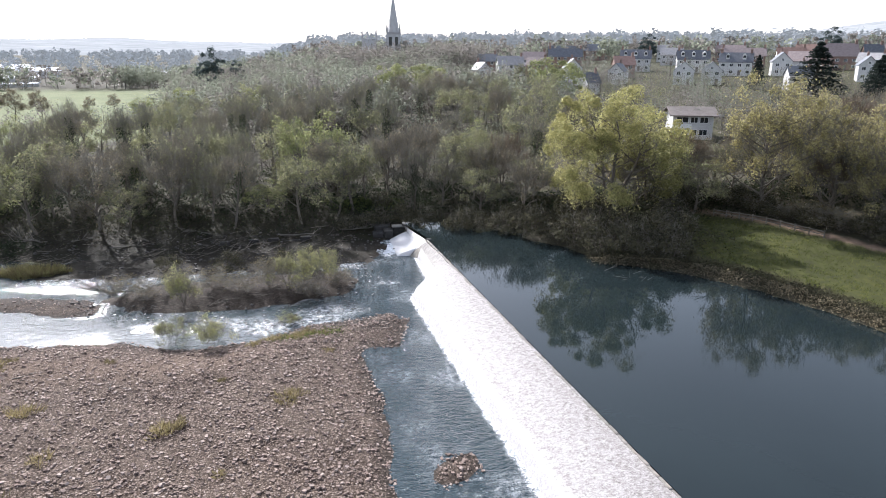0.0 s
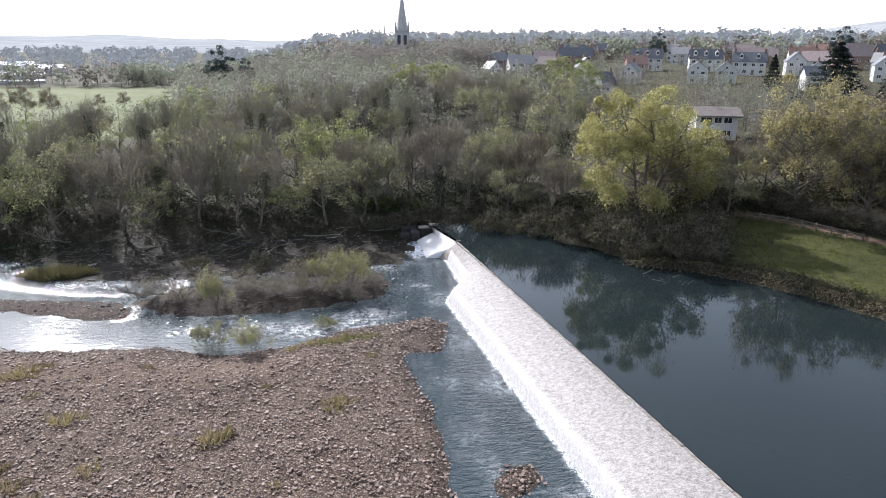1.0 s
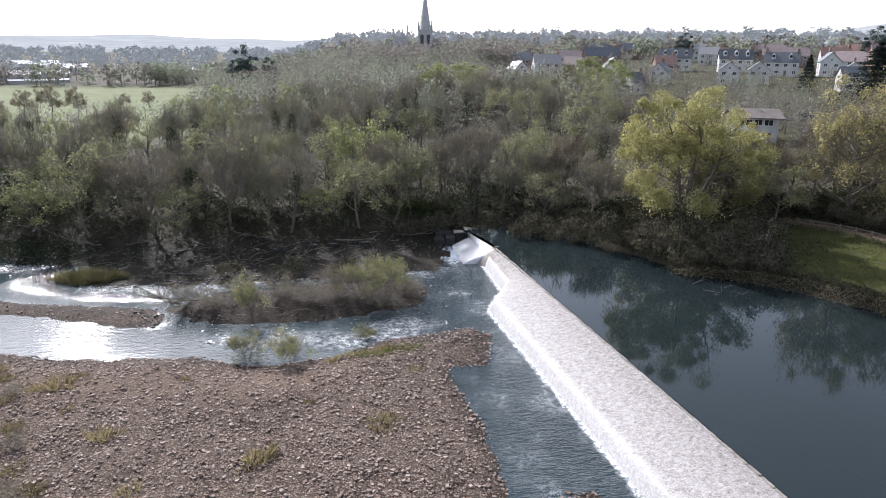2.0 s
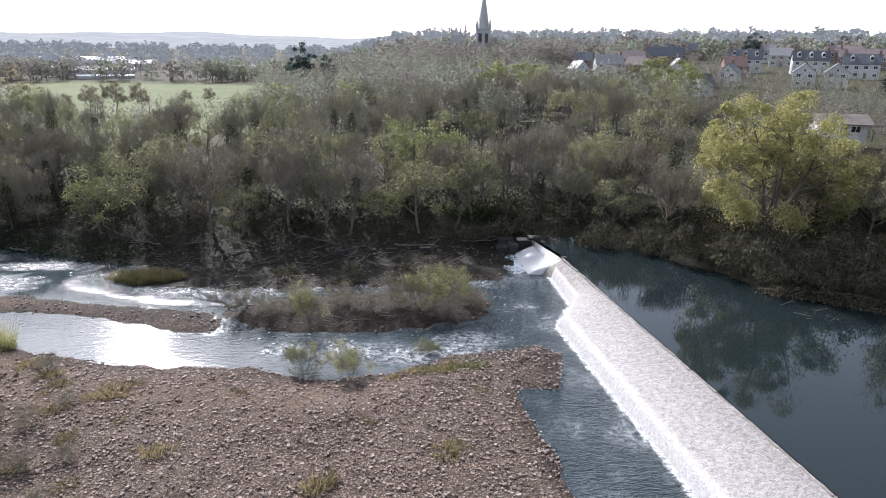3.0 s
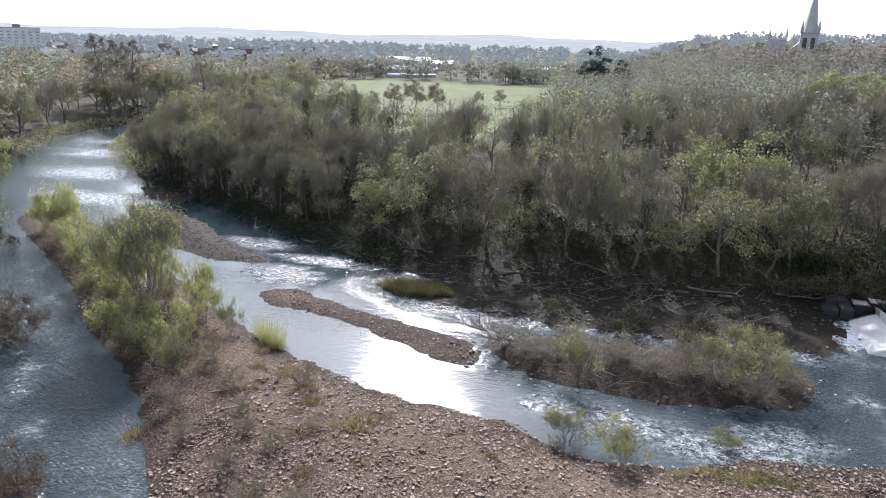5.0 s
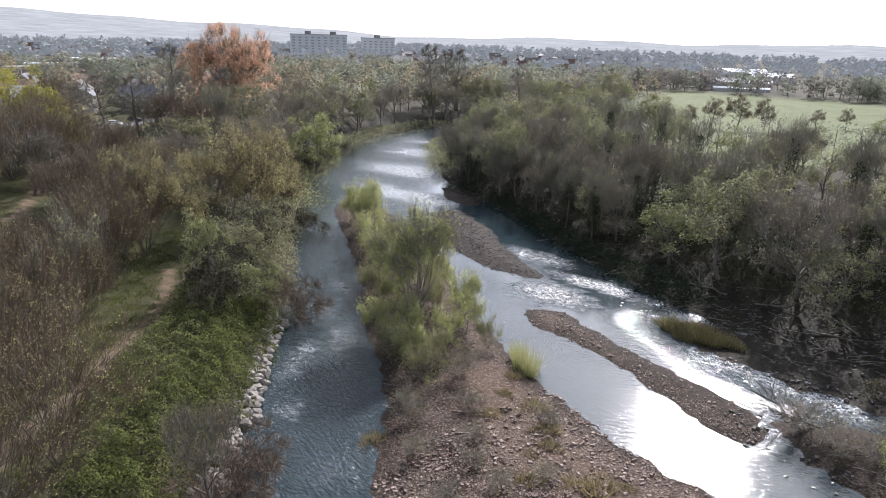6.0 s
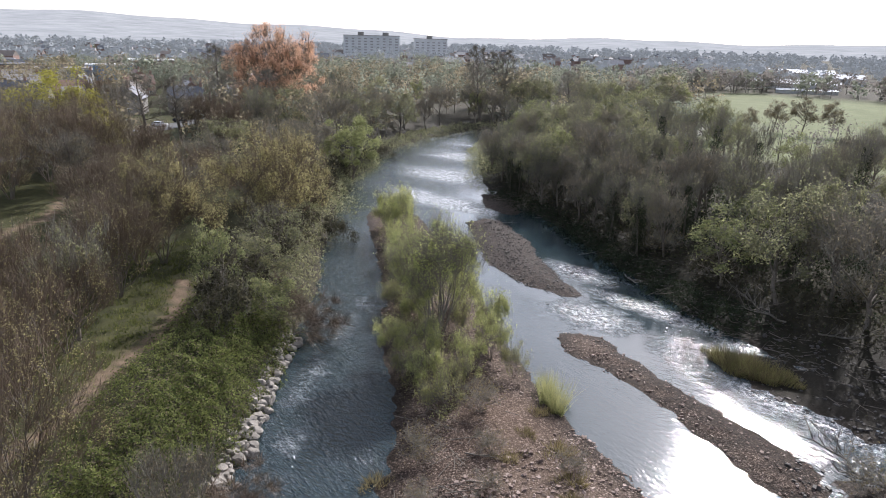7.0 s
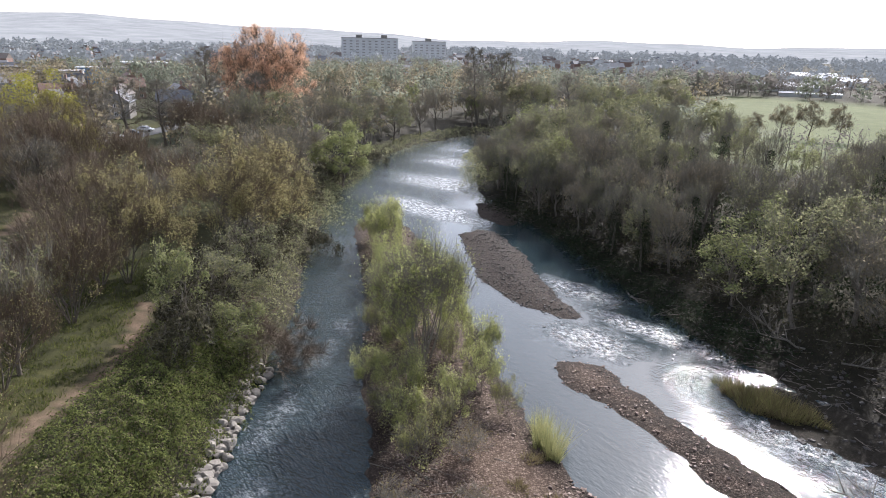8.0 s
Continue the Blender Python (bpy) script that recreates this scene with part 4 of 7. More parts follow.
scatter(80, (-150, 34), (104, 190), lambda x, y: 8 < inside(COURSE, x, y) < 24 and inside(POOL, x, y) > 8 and north(x, y), 3.6, MIX, 9.5, 13)
scatter(52, (-160, -20), (125, 215), lambda x, y: inside(COURSE, x, y) > 20 and north(x, y) and inside(PARK, x, y) > 4, 4.8, MIX, 9, 12)
scatter(46, (-20, 60), (118, 215), lambda x, y: inside(COURSE, x, y) > 18 and inside(POOL, x, y) > 12 and inside(PARK, x, y) > 8, 5.2, MIX, 10, 13.5)


def low_tree(rng, H, R, n, size, k=8):
    """One small tree of a distant wood: a trunk, a few limbs, a lumpy crown of loose leaf sprays."""
    a, t = GOLD * np.arange(k) + rng.uniform(0, 6), 0.3 + 0.62 * (np.arange(k) + rng.uniform(0, 1, k)) / k
    rr = R * np.sqrt(np.clip(1 - ((t - 0.5) / 0.5) ** 2, 0.05, 1)) * rng.uniform(0.5, 0.9, k)
    c = np.stack([np.cos(a) * rr, np.sin(a) * rr, t * H], 1)
    q = 4 if k > 6 else 1
    v0, f0 = tubes(np.concatenate([[(0, 0, 0)], np.repeat([(0, 0, 0.3 * H)], q, 0)]), np.concatenate([[(0, 0, 0.9 * H)], c[:q]]), np.full(q + 1, 0.018 * H), np.full(q + 1, 0.005 * H), 3)
    i = rng.integers(0, k, n)
    p = c[i] + rng.normal(size=(n, 3)) * np.array([R * 0.2, R * 0.2, H * 0.075])
    p[:, 2] = np.maximum(p[:, 2], 0.3)
    o = (p - c[i]) / np.array([R * 0.2, R * 0.2, H * 0.075])
    v1, f1 = leaves(p, size * rng.uniform(0.5, 1.5, n), rng, 0.0, o + np.array([0, 0, 0.5]) + rng.normal(size=(n, 3)) * 0.4)
    return join((v0, f0, 0), (v1, f1, 1))


def far_wood(name, seed, spots, leaf, label, n, size, lo, hi, kind="stuff", category="woodland"):
    """A distant wood as one object."""
    rng = np.random.default_rng(seed)
    stock = [low_tree(rng, 12, 4.6, n, size, 12 if n > 150 else 6) for _ in range(12)]
    vs, fs, ss, m = [], [], [], 0
    zs = ground_height(spots[:, 0], spots[:, 1])
    for (x, y), z in zip(spots, zs):
        v, f, s = stock[int(rng.integers(0, 12))]
        a, k = rng.uniform(0, 2 * math.pi), rng.uniform(lo, hi) / 12
        ca, sa, w = math.cos(a), math.sin(a), k * rng.uniform(0.9, 1.3)
        vs.append(np.stack([x + w * (v[:, 0] * ca - v[:, 1] * sa), y + w * (v[:, 0] * sa + v[:, 1] * ca), z - 0.2 + k * v[:, 2]], 1))
        fs.append(f + m)
        ss.append(s)
        m += len(v)
    me = mesh_of(name, np.concatenate(vs), np.concatenate(fs), [leaf if kind == "structure" else M["twig"], leaf], np.concatenate(ss))
    return tagged(new(name, me), label, category, kind=kind)


def spots(seed, count, xr, yr, ok):
    rng = np.random.default_rng(seed)
    x, y = rng.uniform(*xr, count * 12), rng.uniform(*yr, count * 12)
    k = ok(x, y)
    return np.stack([x[k], y[k]], 1)[:count]


def behind(x, y):
    return (sdf(COURSE, x, y) > 22) & (sdf(POOL, x, y) > 25) & north(x, y) & (sdf(PARK, x, y) > 2) & (y > 175 - 0.2 * x)


VILLAGE = np.array([(52, 262), (75, 205), (85, 150), (98, 128), (165, 122), (285, 245), (220, 440), (120, 432), (66, 330)], dtype=float)
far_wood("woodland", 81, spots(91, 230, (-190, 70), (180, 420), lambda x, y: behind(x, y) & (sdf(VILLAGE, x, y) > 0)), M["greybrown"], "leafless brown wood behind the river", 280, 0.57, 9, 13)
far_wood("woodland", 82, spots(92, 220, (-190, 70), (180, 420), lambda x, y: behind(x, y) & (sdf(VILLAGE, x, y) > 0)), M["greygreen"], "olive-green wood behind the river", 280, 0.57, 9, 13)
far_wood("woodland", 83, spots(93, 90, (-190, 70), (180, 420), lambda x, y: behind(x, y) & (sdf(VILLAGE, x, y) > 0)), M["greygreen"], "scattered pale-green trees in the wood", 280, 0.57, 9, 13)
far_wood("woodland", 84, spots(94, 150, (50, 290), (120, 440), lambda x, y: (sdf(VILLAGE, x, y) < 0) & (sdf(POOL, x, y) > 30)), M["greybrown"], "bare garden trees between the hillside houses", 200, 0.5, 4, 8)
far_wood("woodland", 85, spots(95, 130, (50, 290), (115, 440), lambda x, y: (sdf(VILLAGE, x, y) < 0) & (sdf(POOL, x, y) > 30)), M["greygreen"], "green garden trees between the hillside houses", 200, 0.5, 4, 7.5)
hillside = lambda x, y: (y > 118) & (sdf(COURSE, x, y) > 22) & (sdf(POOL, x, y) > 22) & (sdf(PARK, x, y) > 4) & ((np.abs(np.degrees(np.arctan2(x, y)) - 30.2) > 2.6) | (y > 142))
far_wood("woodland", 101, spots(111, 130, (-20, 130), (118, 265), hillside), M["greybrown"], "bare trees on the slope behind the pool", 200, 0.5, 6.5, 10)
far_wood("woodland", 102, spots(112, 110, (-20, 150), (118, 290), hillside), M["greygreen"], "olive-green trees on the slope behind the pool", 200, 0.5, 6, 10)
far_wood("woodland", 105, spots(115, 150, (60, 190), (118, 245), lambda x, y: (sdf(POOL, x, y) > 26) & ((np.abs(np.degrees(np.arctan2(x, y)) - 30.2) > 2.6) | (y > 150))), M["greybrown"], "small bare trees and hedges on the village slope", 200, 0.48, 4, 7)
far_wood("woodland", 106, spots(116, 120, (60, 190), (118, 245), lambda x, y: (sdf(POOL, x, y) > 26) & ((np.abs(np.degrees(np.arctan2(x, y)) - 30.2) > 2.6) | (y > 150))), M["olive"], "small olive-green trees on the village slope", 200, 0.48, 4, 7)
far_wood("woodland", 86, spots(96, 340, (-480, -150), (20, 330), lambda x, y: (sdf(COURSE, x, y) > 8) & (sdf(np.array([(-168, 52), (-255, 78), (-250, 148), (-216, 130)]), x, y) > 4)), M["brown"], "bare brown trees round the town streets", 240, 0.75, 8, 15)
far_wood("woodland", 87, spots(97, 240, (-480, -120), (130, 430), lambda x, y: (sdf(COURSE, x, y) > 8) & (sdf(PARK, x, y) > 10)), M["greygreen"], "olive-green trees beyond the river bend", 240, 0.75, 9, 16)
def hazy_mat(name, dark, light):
    """Far woods with sunlit haze painted into colour and emission: pale, and faintly glowing."""
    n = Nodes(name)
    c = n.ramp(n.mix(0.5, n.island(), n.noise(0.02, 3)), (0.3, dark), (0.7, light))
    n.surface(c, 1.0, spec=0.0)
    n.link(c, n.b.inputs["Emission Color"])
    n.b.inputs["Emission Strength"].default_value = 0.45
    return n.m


sector = lambda x, y: (np.hypot(x, y) > 400) & (np.arctan2(x, y) > radians(-92)) & (np.arctan2(x, y) < radians(48)) & (sdf(PARK, x, y) > 10)
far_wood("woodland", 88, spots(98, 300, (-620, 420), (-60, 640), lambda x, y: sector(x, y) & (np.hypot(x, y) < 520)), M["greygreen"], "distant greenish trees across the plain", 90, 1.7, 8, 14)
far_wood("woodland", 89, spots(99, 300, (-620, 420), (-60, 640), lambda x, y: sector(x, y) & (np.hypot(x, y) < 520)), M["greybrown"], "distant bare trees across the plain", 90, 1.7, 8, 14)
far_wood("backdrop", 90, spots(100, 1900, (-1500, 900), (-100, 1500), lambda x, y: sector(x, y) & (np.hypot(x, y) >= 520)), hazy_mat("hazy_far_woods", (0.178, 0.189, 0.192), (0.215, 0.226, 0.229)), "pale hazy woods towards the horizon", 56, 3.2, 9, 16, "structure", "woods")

far_wood("woodland", 107, spots(117, 75, (8, 84), (325, 392), lambda x, y: (np.hypot(x - 44, y - 400) > 9) & (sdf(VILLAGE, x, y) > -12)), M["greybrown"], "bare churchyard trees in front of the church", 260, 0.65, 12, 15.5)
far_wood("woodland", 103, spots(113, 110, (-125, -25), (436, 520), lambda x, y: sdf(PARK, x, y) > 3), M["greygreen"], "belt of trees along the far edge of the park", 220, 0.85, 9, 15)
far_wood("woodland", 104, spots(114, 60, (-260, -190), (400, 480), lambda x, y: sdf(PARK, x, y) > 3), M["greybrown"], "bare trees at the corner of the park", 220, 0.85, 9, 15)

# shrubs on the islands and bars
SHRUB = {
    "willow": [plant_meshes("scrub%d" % i, 100 + i, 5, 2.4, M["lime"], n_twigs=1000, n_leaves=4600, leaf_size=0.17, twig_len=1.5, twig_w=0.024, puff=0.1, base=0.08, limbs=20, subs=4, stems=7, fan=0.75, up=1.3, thick=0.018, dome=20, low=0.1, rise=1.0) for i in range(3)],
    "sallow": [plant_meshes("sallow%d" % i, 106 + i, 4.2, 2.4, M["softgreen"], n_twigs=1100, n_leaves=2500, leaf_size=0.16, twig_len=1.2, twig_w=0.026, puff=0.12, base=0.08, limbs=20, subs=4, stems=6, fan=0.75, up=1.2, thick=0.018, dome=18, low=0.04, rise=0.9) for i in range(2)],
    "brown": [plant_meshes("twiggy%d" % i, 110 + i, 3.2, 2.2, M["straw"], n_twigs=1100, n_leaves=600, leaf_size=0.16, twig_len=0.9, twig_w=0.028, puff=0.3, base=0.06, limbs=22, subs=6, stems=7, fan=0.8, up=0.8, thick=0.018) for i in range(2)],
    "under": [plant_meshes("under%d" % i, 120 + i, 3.4, 2.4, M["shadescrub"], n_twigs=500, n_leaves=1300, leaf_size=0.28, twig_len=0.9, twig_w=0.03, puff=0.2, dome=18, low=0.0, base=0.06, limbs=16, subs=4, stems=5, fan=0.7, up=0.7, thick=0.02) for i in range(2)],
}
SHRUB_HEIGHT = {"sallow": 4.2, "willow": 5.0, "brown": 3.2, "under": 3.4}
SHRUB_SPREAD = {"sallow": 2.4, "willow": 2.4, "brown": 2.2, "under": 2.4}
SHRUB_LABEL = {"sallow": "straggling sallow bush in dull green leaf", "willow": "bushy young willow in soft green leaf", "brown": "low straw-brown twiggy bush", "under": "low olive bank shrub in a shade-dark tone"}


def shrub(kind, x, y, H, R, group):
    s = H / SHRUB_HEIGHT[kind]
    i = int(rng0.integers(0, len(SHRUB[kind])))
    plant("shrub", SHRUB[kind][i], x, y, gz(x, y) - 0.08, s, rng0.uniform(0, 360), SHRUB_LABEL[kind], "shrub", group, R / SHRUB_SPREAD[kind] / s)


island_willow = plant_meshes("island_willow", 14, 12.3, 4.1, M["lime"], n_twigs=5000, n_leaves=16000, leaf_size=0.17, twig_len=2.6, twig_w=0.03, puff=0.14, base=0.25, limbs=40, subs=6, stems=9, fan=0.75, up=2.2, thick=0.028, dome=60, low=0.28, bark=M["twig"], rise=1.0)
single("willow_tree", island_willow, -59.6, 77, 0, "many-stemmed willow in yellow-green leaf on the island")
for x, y, H, R in ((-95, 99, 8.5, 3.6), (-91, 97, 7, 3), (-99, 100, 5, 2.6), (-85, 92.5, 5.5, 3), (-81, 90, 5, 2.8), (-75.5, 85.5, 6, 3), (-71, 83, 6, 2.8), (-66.5, 81.5, 7, 3), (-63, 84, 5.5, 2.4), (-67, 87, 5, 2.2), (-57, 73, 5.5, 2.5), (-54, 79, 5.5, 2.4), (-57.5, 82.5, 6, 2.4), (-52.5, 74.5, 4.5, 2.2), (-49, 68.5, 4, 2.3), (-53, 70, 4.5, 2.3), (-61, 72.5, 4.5, 2.2), (-50.5, 78.5, 3.6, 1.6), (-55.5, 70.5, 3.6, 2.2), (-51.5, 71.8, 3.8, 2.0), (-64, 78, 4.5, 2.2), (-70, 79.5, 4, 2.2), (-60, 80.5, 4.2, 2.0)):
    shrub("willow" if H > 4.4 else "sallow", x, y, 0.92 * H, 0.72 * R, "island willows")
for x, y, H, R in ((-46, 64, 2.4, 1.8), (-43, 68, 1.6, 1.4), (-47.5, 71.5, 2.6, 1.8), (-42, 60.5, 1.6, 1.3), (-38, 62.5, 1.3, 1.3), (-36.5, 58, 1.6, 1.5), (-33, 56, 1.5, 1.6), (-40, 65, 1.2, 1.1), (-37.8, 71, 1.5, 1.4), (-27.5, 49.5, 1.7, 1.6), (-25.6, 47.6, 1.5, 1.4), (-29.5, 51.5, 1.3, 1.3), (-34.8, 61.5, 1.5, 1.3), (-33.5, 65, 1.0, 1.2), (-30, 56.8, 1.1, 1.1)):
    shrub("brown", x, y, H, R, "low bushes on the bar")
for x, y, H, R, k in ((-15.5, 82, 4.2, 2.0, "sallow"), (-9.5, 84.2, 2.2, 2.8, "brown"), (-3.5, 84.5, 4.0, 2.6, "sallow"), (0.3, 85.3, 3.8, 2.4, "sallow"), (-6, 86, 3, 2.4, "brown"), (-20, 83.5, 2.0, 2.4, "brown"), (-12.5, 85.5, 2.2, 2.6, "brown"), (-23, 85, 2.4, 2.4, "brown"), (-1, 83, 2, 2.4, "brown"), (-17, 86.5, 2, 2.4, "brown"), (2.8, 86.5, 1.6, 2.0, "brown"),
                      (-10.4, 70.6, 3.0, 2.1, "sallow"), (-14.8, 71.2, 2.8, 1.8, "sallow"), (-3, 75.5, 1.6, 1.2, "sallow"), (-5, 94, 3.2, 2.2, "under"), (-12, 95, 2.8, 2.2, "under"), (1, 93.5, 3, 2, "sallow"), (-20, 96, 2.4, 2, "under"), (-1.5, 91.5, 3.4, 1.3, "sallow")):
    shrub(k, x, y, H, R, "scrub of the shrubby islet")

# undergrowth along the banks
for i in range(130):
    x, y = rng0.uniform(-130, 30), rng0.uniform(100, 190)
    d = inside(COURSE, x, y)
    if 5 < d < 20 and north(x, y) and inside(POOL, x, y) > 4:
        shrub("under" if i % 3 else "brown", x, y, rng0.uniform(2, 4.2), rng0.uniform(2, 3.2), "bank undergrowth")
for x, y in ((17, 107), (21, 104), (25, 102), (28, 99.5), (31, 96.5), (34, 94), (36, 90), (37.5, 86.5), (40, 84), (43, 83), (46, 81.5), (30, 103), (34, 100), (38, 96), (42, 92), (47, 90), (51, 94), (54, 98), (26, 107), (50, 88), (57, 101), (40, 100)):
    shrub("under", x + rng0.uniform(-0.7, 0.7), y + rng0.uniform(-0.7, 0.7), rng0.uniform(2.5, 5), rng0.uniform(2.4, 3.4), "scrub beside the pool")
for i in range(34):
    y = 103 - 1.25 * i
    x = 69.5 - 0.5 * (y - 86) + 0.004 * (y - 86) ** 2
    shrub("under" if i % 3 else "brown", x + rng0.uniform(1, 4), y + rng0.uniform(-1, 1), rng0.uniform(1.4, 3.2), rng0.uniform(2.0, 3.0), "hedge behind the lawn")
for x, y in ((-74, 62), (-79, 66), (-84, 72), (-90, 77), (-96, 82), (-103, 88), (-110, 93), (-118, 99), (-126, 105), (-133, 112), (-140, 120), (-147, 130), (-154, 140), (-70, 60), (-88, 70), (-97, 90)):
    shrub("under", x, y, rng0.uniform(3, 5), rng0.uniform(2.4, 3.4), "scrub of the park-side bank")


# grass tufts
def tuft_mesh(name, seed, H, R, n, leaf, lean=0.8, toss=0.4):
    rng = np.random.default_rng(seed)
    a, r = rng.uniform(0, 2 * math.pi, n), R * np.sqrt(rng.uniform(0, 1, n))
    p = np.stack([np.cos(a) * r * (1 + 0.5 * np.sin(3 * a + seed)), np.sin(a) * r * 0.7, np.zeros(n)], 1)
    d = np.stack([np.cos(a) * r / R * lean, np.sin(a) * r / R * lean, np.ones(n)], 1) + rng.normal(size=(n, 3)) * toss
    d /= np.linalg.norm(d, axis=1, keepdims=True)
    v, f = slivers(p, d, H * rng.uniform(0.5, 1.1, n), np.full(n, 0.045), rng)
    return mesh_of(name, v, f, [leaf])


TUFT = [tuft_mesh("tuft%d" % i, 130 + i, 0.55, 0.8, 210, M["straw"]) for i in range(3)]


def tuft(x, y, s):
    ob = new("grass_tuft", TUFT[int(rng0.choice((0, 1, 2)))])
    ob.matrix_world = pose(x, y, gz(x, y) - 0.03, 0, 0, rng0.uniform(0, 360)) @ Matrix.Diagonal((s, s, s, 1))
    tagged(ob, "tuft of coarse grass growing in the gravel", "grass", "grass tufts on the bar")


for x, y, s in ((-12, 52.5, 1.5), (-11.2, 53.3, 1.2), (-44.9, 75.7, 1.2), (-40, 72.2, 1.6), (-30.1, 66.6, 1.9), (-37, 70.1, 1.4), (-23.9, 57.3, 1.5), (-2.8, 56.3, 1.6), (-2, 57.2, 1.2), (-33, 55.7, 1.4), (-31.5, 65.8, 1.3), (-29, 68, 1.0), (-20, 50, 1.2), (-21, 44.5, 1.4), (-16.5, 42, 1.2), (-4.5, 70.5, 1.1), (-2, 70, 1.3), (-6.5, 69.4, 1.0), (-26.5, 48.5, 1.2), (-43, 72, 1.1), (-41.5, 68.5, 1.2), (-36, 66.5, 0.9), (-46, 60, 1.3), (-28, 62, 0.8), (-7, 46, 0.8), (-24.8, 48.6, 1.5), (-26.4, 51, 1.2), (-28.6, 53.6, 1.1), (-31, 59.4, 1.2), (-34, 63.6, 1.3), (-35.5, 68.3, 1.2), (-22.6, 46.4, 1.2), (-19.5, 66, 0.7), (-8.5, 60.5, 0.7), (1, 66, 0.8), (-1, 71, 1.2), (0.5, 70.4, 0.9)):
    tuft(x, y, s)


def reed_mound(x0, y0, rx, ry, H, n, turn):
    """A rounded clump of reedy grass, green below and straw above."""
    rng = np.random.default_rng(77)
    a, r = rng.uniform(0, 2 * math.pi, n), np.sqrt(rng.uniform(0, 1, n))
    q = r * (1 + 0.18 * np.sin(3 * a) + 0.12 * np.sin(7 * a + 1))
    px, py = rx * q * np.cos(a), ry * q * np.sin(a)
    ct, st = math.cos(radians(turn)), math.sin(radians(turn))
    p = np.stack([px * ct - py * st, px * st + py * ct, np.zeros(n)], 1)
    p[:, 2] = ground_height(p[:, 0] + x0, p[:, 1] + y0) - gz(x0, y0) - 0.05
    d = np.stack([0.5 * np.cos(a) * r, 0.5 * np.sin(a) * r, np.ones(n)], 1) + rng.normal(size=(n, 3)) * 0.35
    d /= np.linalg.norm(d, axis=1, keepdims=True)
    v, f = slivers(p, d, H * (1.05 - 0.55 * r ** 2) * rng.uniform(0.5, 1.15, n), np.full(n, 0.06), rng)
    ob = new("reed_clump", mesh_of("reed_clump", v, f, [M["reed"], M["straw"]], (rng.uniform(0, 1, n) < 0.45).astype(int)))
    ob.location = (x0, y0, gz(x0, y0))
    tagged(ob, "rounded clump of reedy grass at the water's edge", "grass")


reed_mound(-37.8, 97.4, 4.4, 1.6, 1.9, 3200, -2)
REED = tuft_mesh("tall_reeds", 140, 2.9, 1.0, 300, M["softgreen"], 0.3, 0.16)
for x, y, k in ((-45.6, 78.0, 1.0), (-44.4, 77.3, 0.8), (-47.2, 79.2, 0.85)):
    ob = new("reed_bed", REED)
    ob.matrix_world = pose(x, y, gz(x, y) - 0.05, 0, 0, 70 * x) @ Matrix.Diagonal((k, k, k, 1))
    tagged(ob, "upright clump of tall green reeds on the shore", "reeds", "reeds on the bar's shore")
# ---- buildings ----
M["render"] = rough_mat("white_painted_render", (0.42, 0.41, 0.395), (0.6, 0.59, 0.565), 0.6, 0.8, 0.1)
M["brick"] = rough_mat("red_brick_walling", (0.17, 0.11, 0.09), (0.29, 0.2, 0.165), 1.0)
M["greystone"] = rough_mat("grey_church_stone", (0.36, 0.35, 0.34), (0.5, 0.49, 0.48), 0.7)
M["slate"] = rough_mat("blue_grey_slate_roof", (0.07, 0.075, 0.085), (0.17, 0.175, 0.19), 1.2, 0.6)
M["paleroof"] = rough_mat("pale_grey_tiled_roof", (0.24, 0.23, 0.225), (0.42, 0.4, 0.385), 1.2, 0.7)
M["pinkroof"] = rough_mat("weathered_pink_tiled_roof", (0.2, 0.155, 0.142), (0.34, 0.275, 0.255), 1.2, 0.7)
M["redroof"] = rough_mat("red_tiled_roof", (0.19, 0.115, 0.09), (0.32, 0.21, 0.17), 1.2, 0.7)
M["brownroof"] = rough_mat("brown_felt_roof", (0.1, 0.085, 0.075), (0.2, 0.17, 0.15), 1.0, 0.8)
M["metalroof"] = rough_mat("pale_sheet_metal_roof", (0.56, 0.57, 0.58), (0.7, 0.71, 0.72), 0.2, 0.9, 0.05, spec=0.05)
M["frame"] = rough_mat("white_window_frame", (0.65, 0.65, 0.63), (0.8, 0.8, 0.78), 2, 0.5, 0.05)
M["bluepaint"] = rough_mat("blue_cladding", (0.06, 0.13, 0.3), (0.12, 0.22, 0.42), 0.5, 0.5, 0.05)
M["panel"] = rough_mat("grey_concrete_panels", (0.5, 0.505, 0.5), (0.66, 0.665, 0.66), 0.3, 0.85, 0.1)
M["asphalt"] = rough_mat("worn_grey_asphalt", (0.06, 0.06, 0.06), (0.13, 0.128, 0.122), 2)
glass = Nodes("dark_window_glass")
M["glass"] = glass.surface(glass.ramp(glass.noise(0.8), (0.3, (0.012, 0.015, 0.018)), (0.7, (0.03, 0.035, 0.04))), 0.08, spec=0.6)


def prism(w, d, h0, h1, over=0.0, thick=0.0):
    """A gable roof with its ridge along x: two slabs of the given thickness."""
    bm = bmesh.new()
    x, y = w / 2 + over, d / 2 + over
    drop = over * (h1 - h0) / (d / 2)
    for s in (-1, 1):
        lo = [bm.verts.new((sx * x, s * y, h0 - drop + k)) for k in (0, thick) for sx in (-1, 1)]
        hi = [bm.verts.new((sx * x, 0, h1 + k)) for k in (0, thick) for sx in (-1, 1)]
        a, b, c, e = lo
        p, q, r, t = hi
        for f in ((a, b, q, p), (c, r, t, e), (a, c, e, b), (a, p, r, c), (b, e, t, q)):
            bm.faces.new(f)
    bmesh.ops.recalc_face_normals(bm, faces=bm.faces)
    return bm


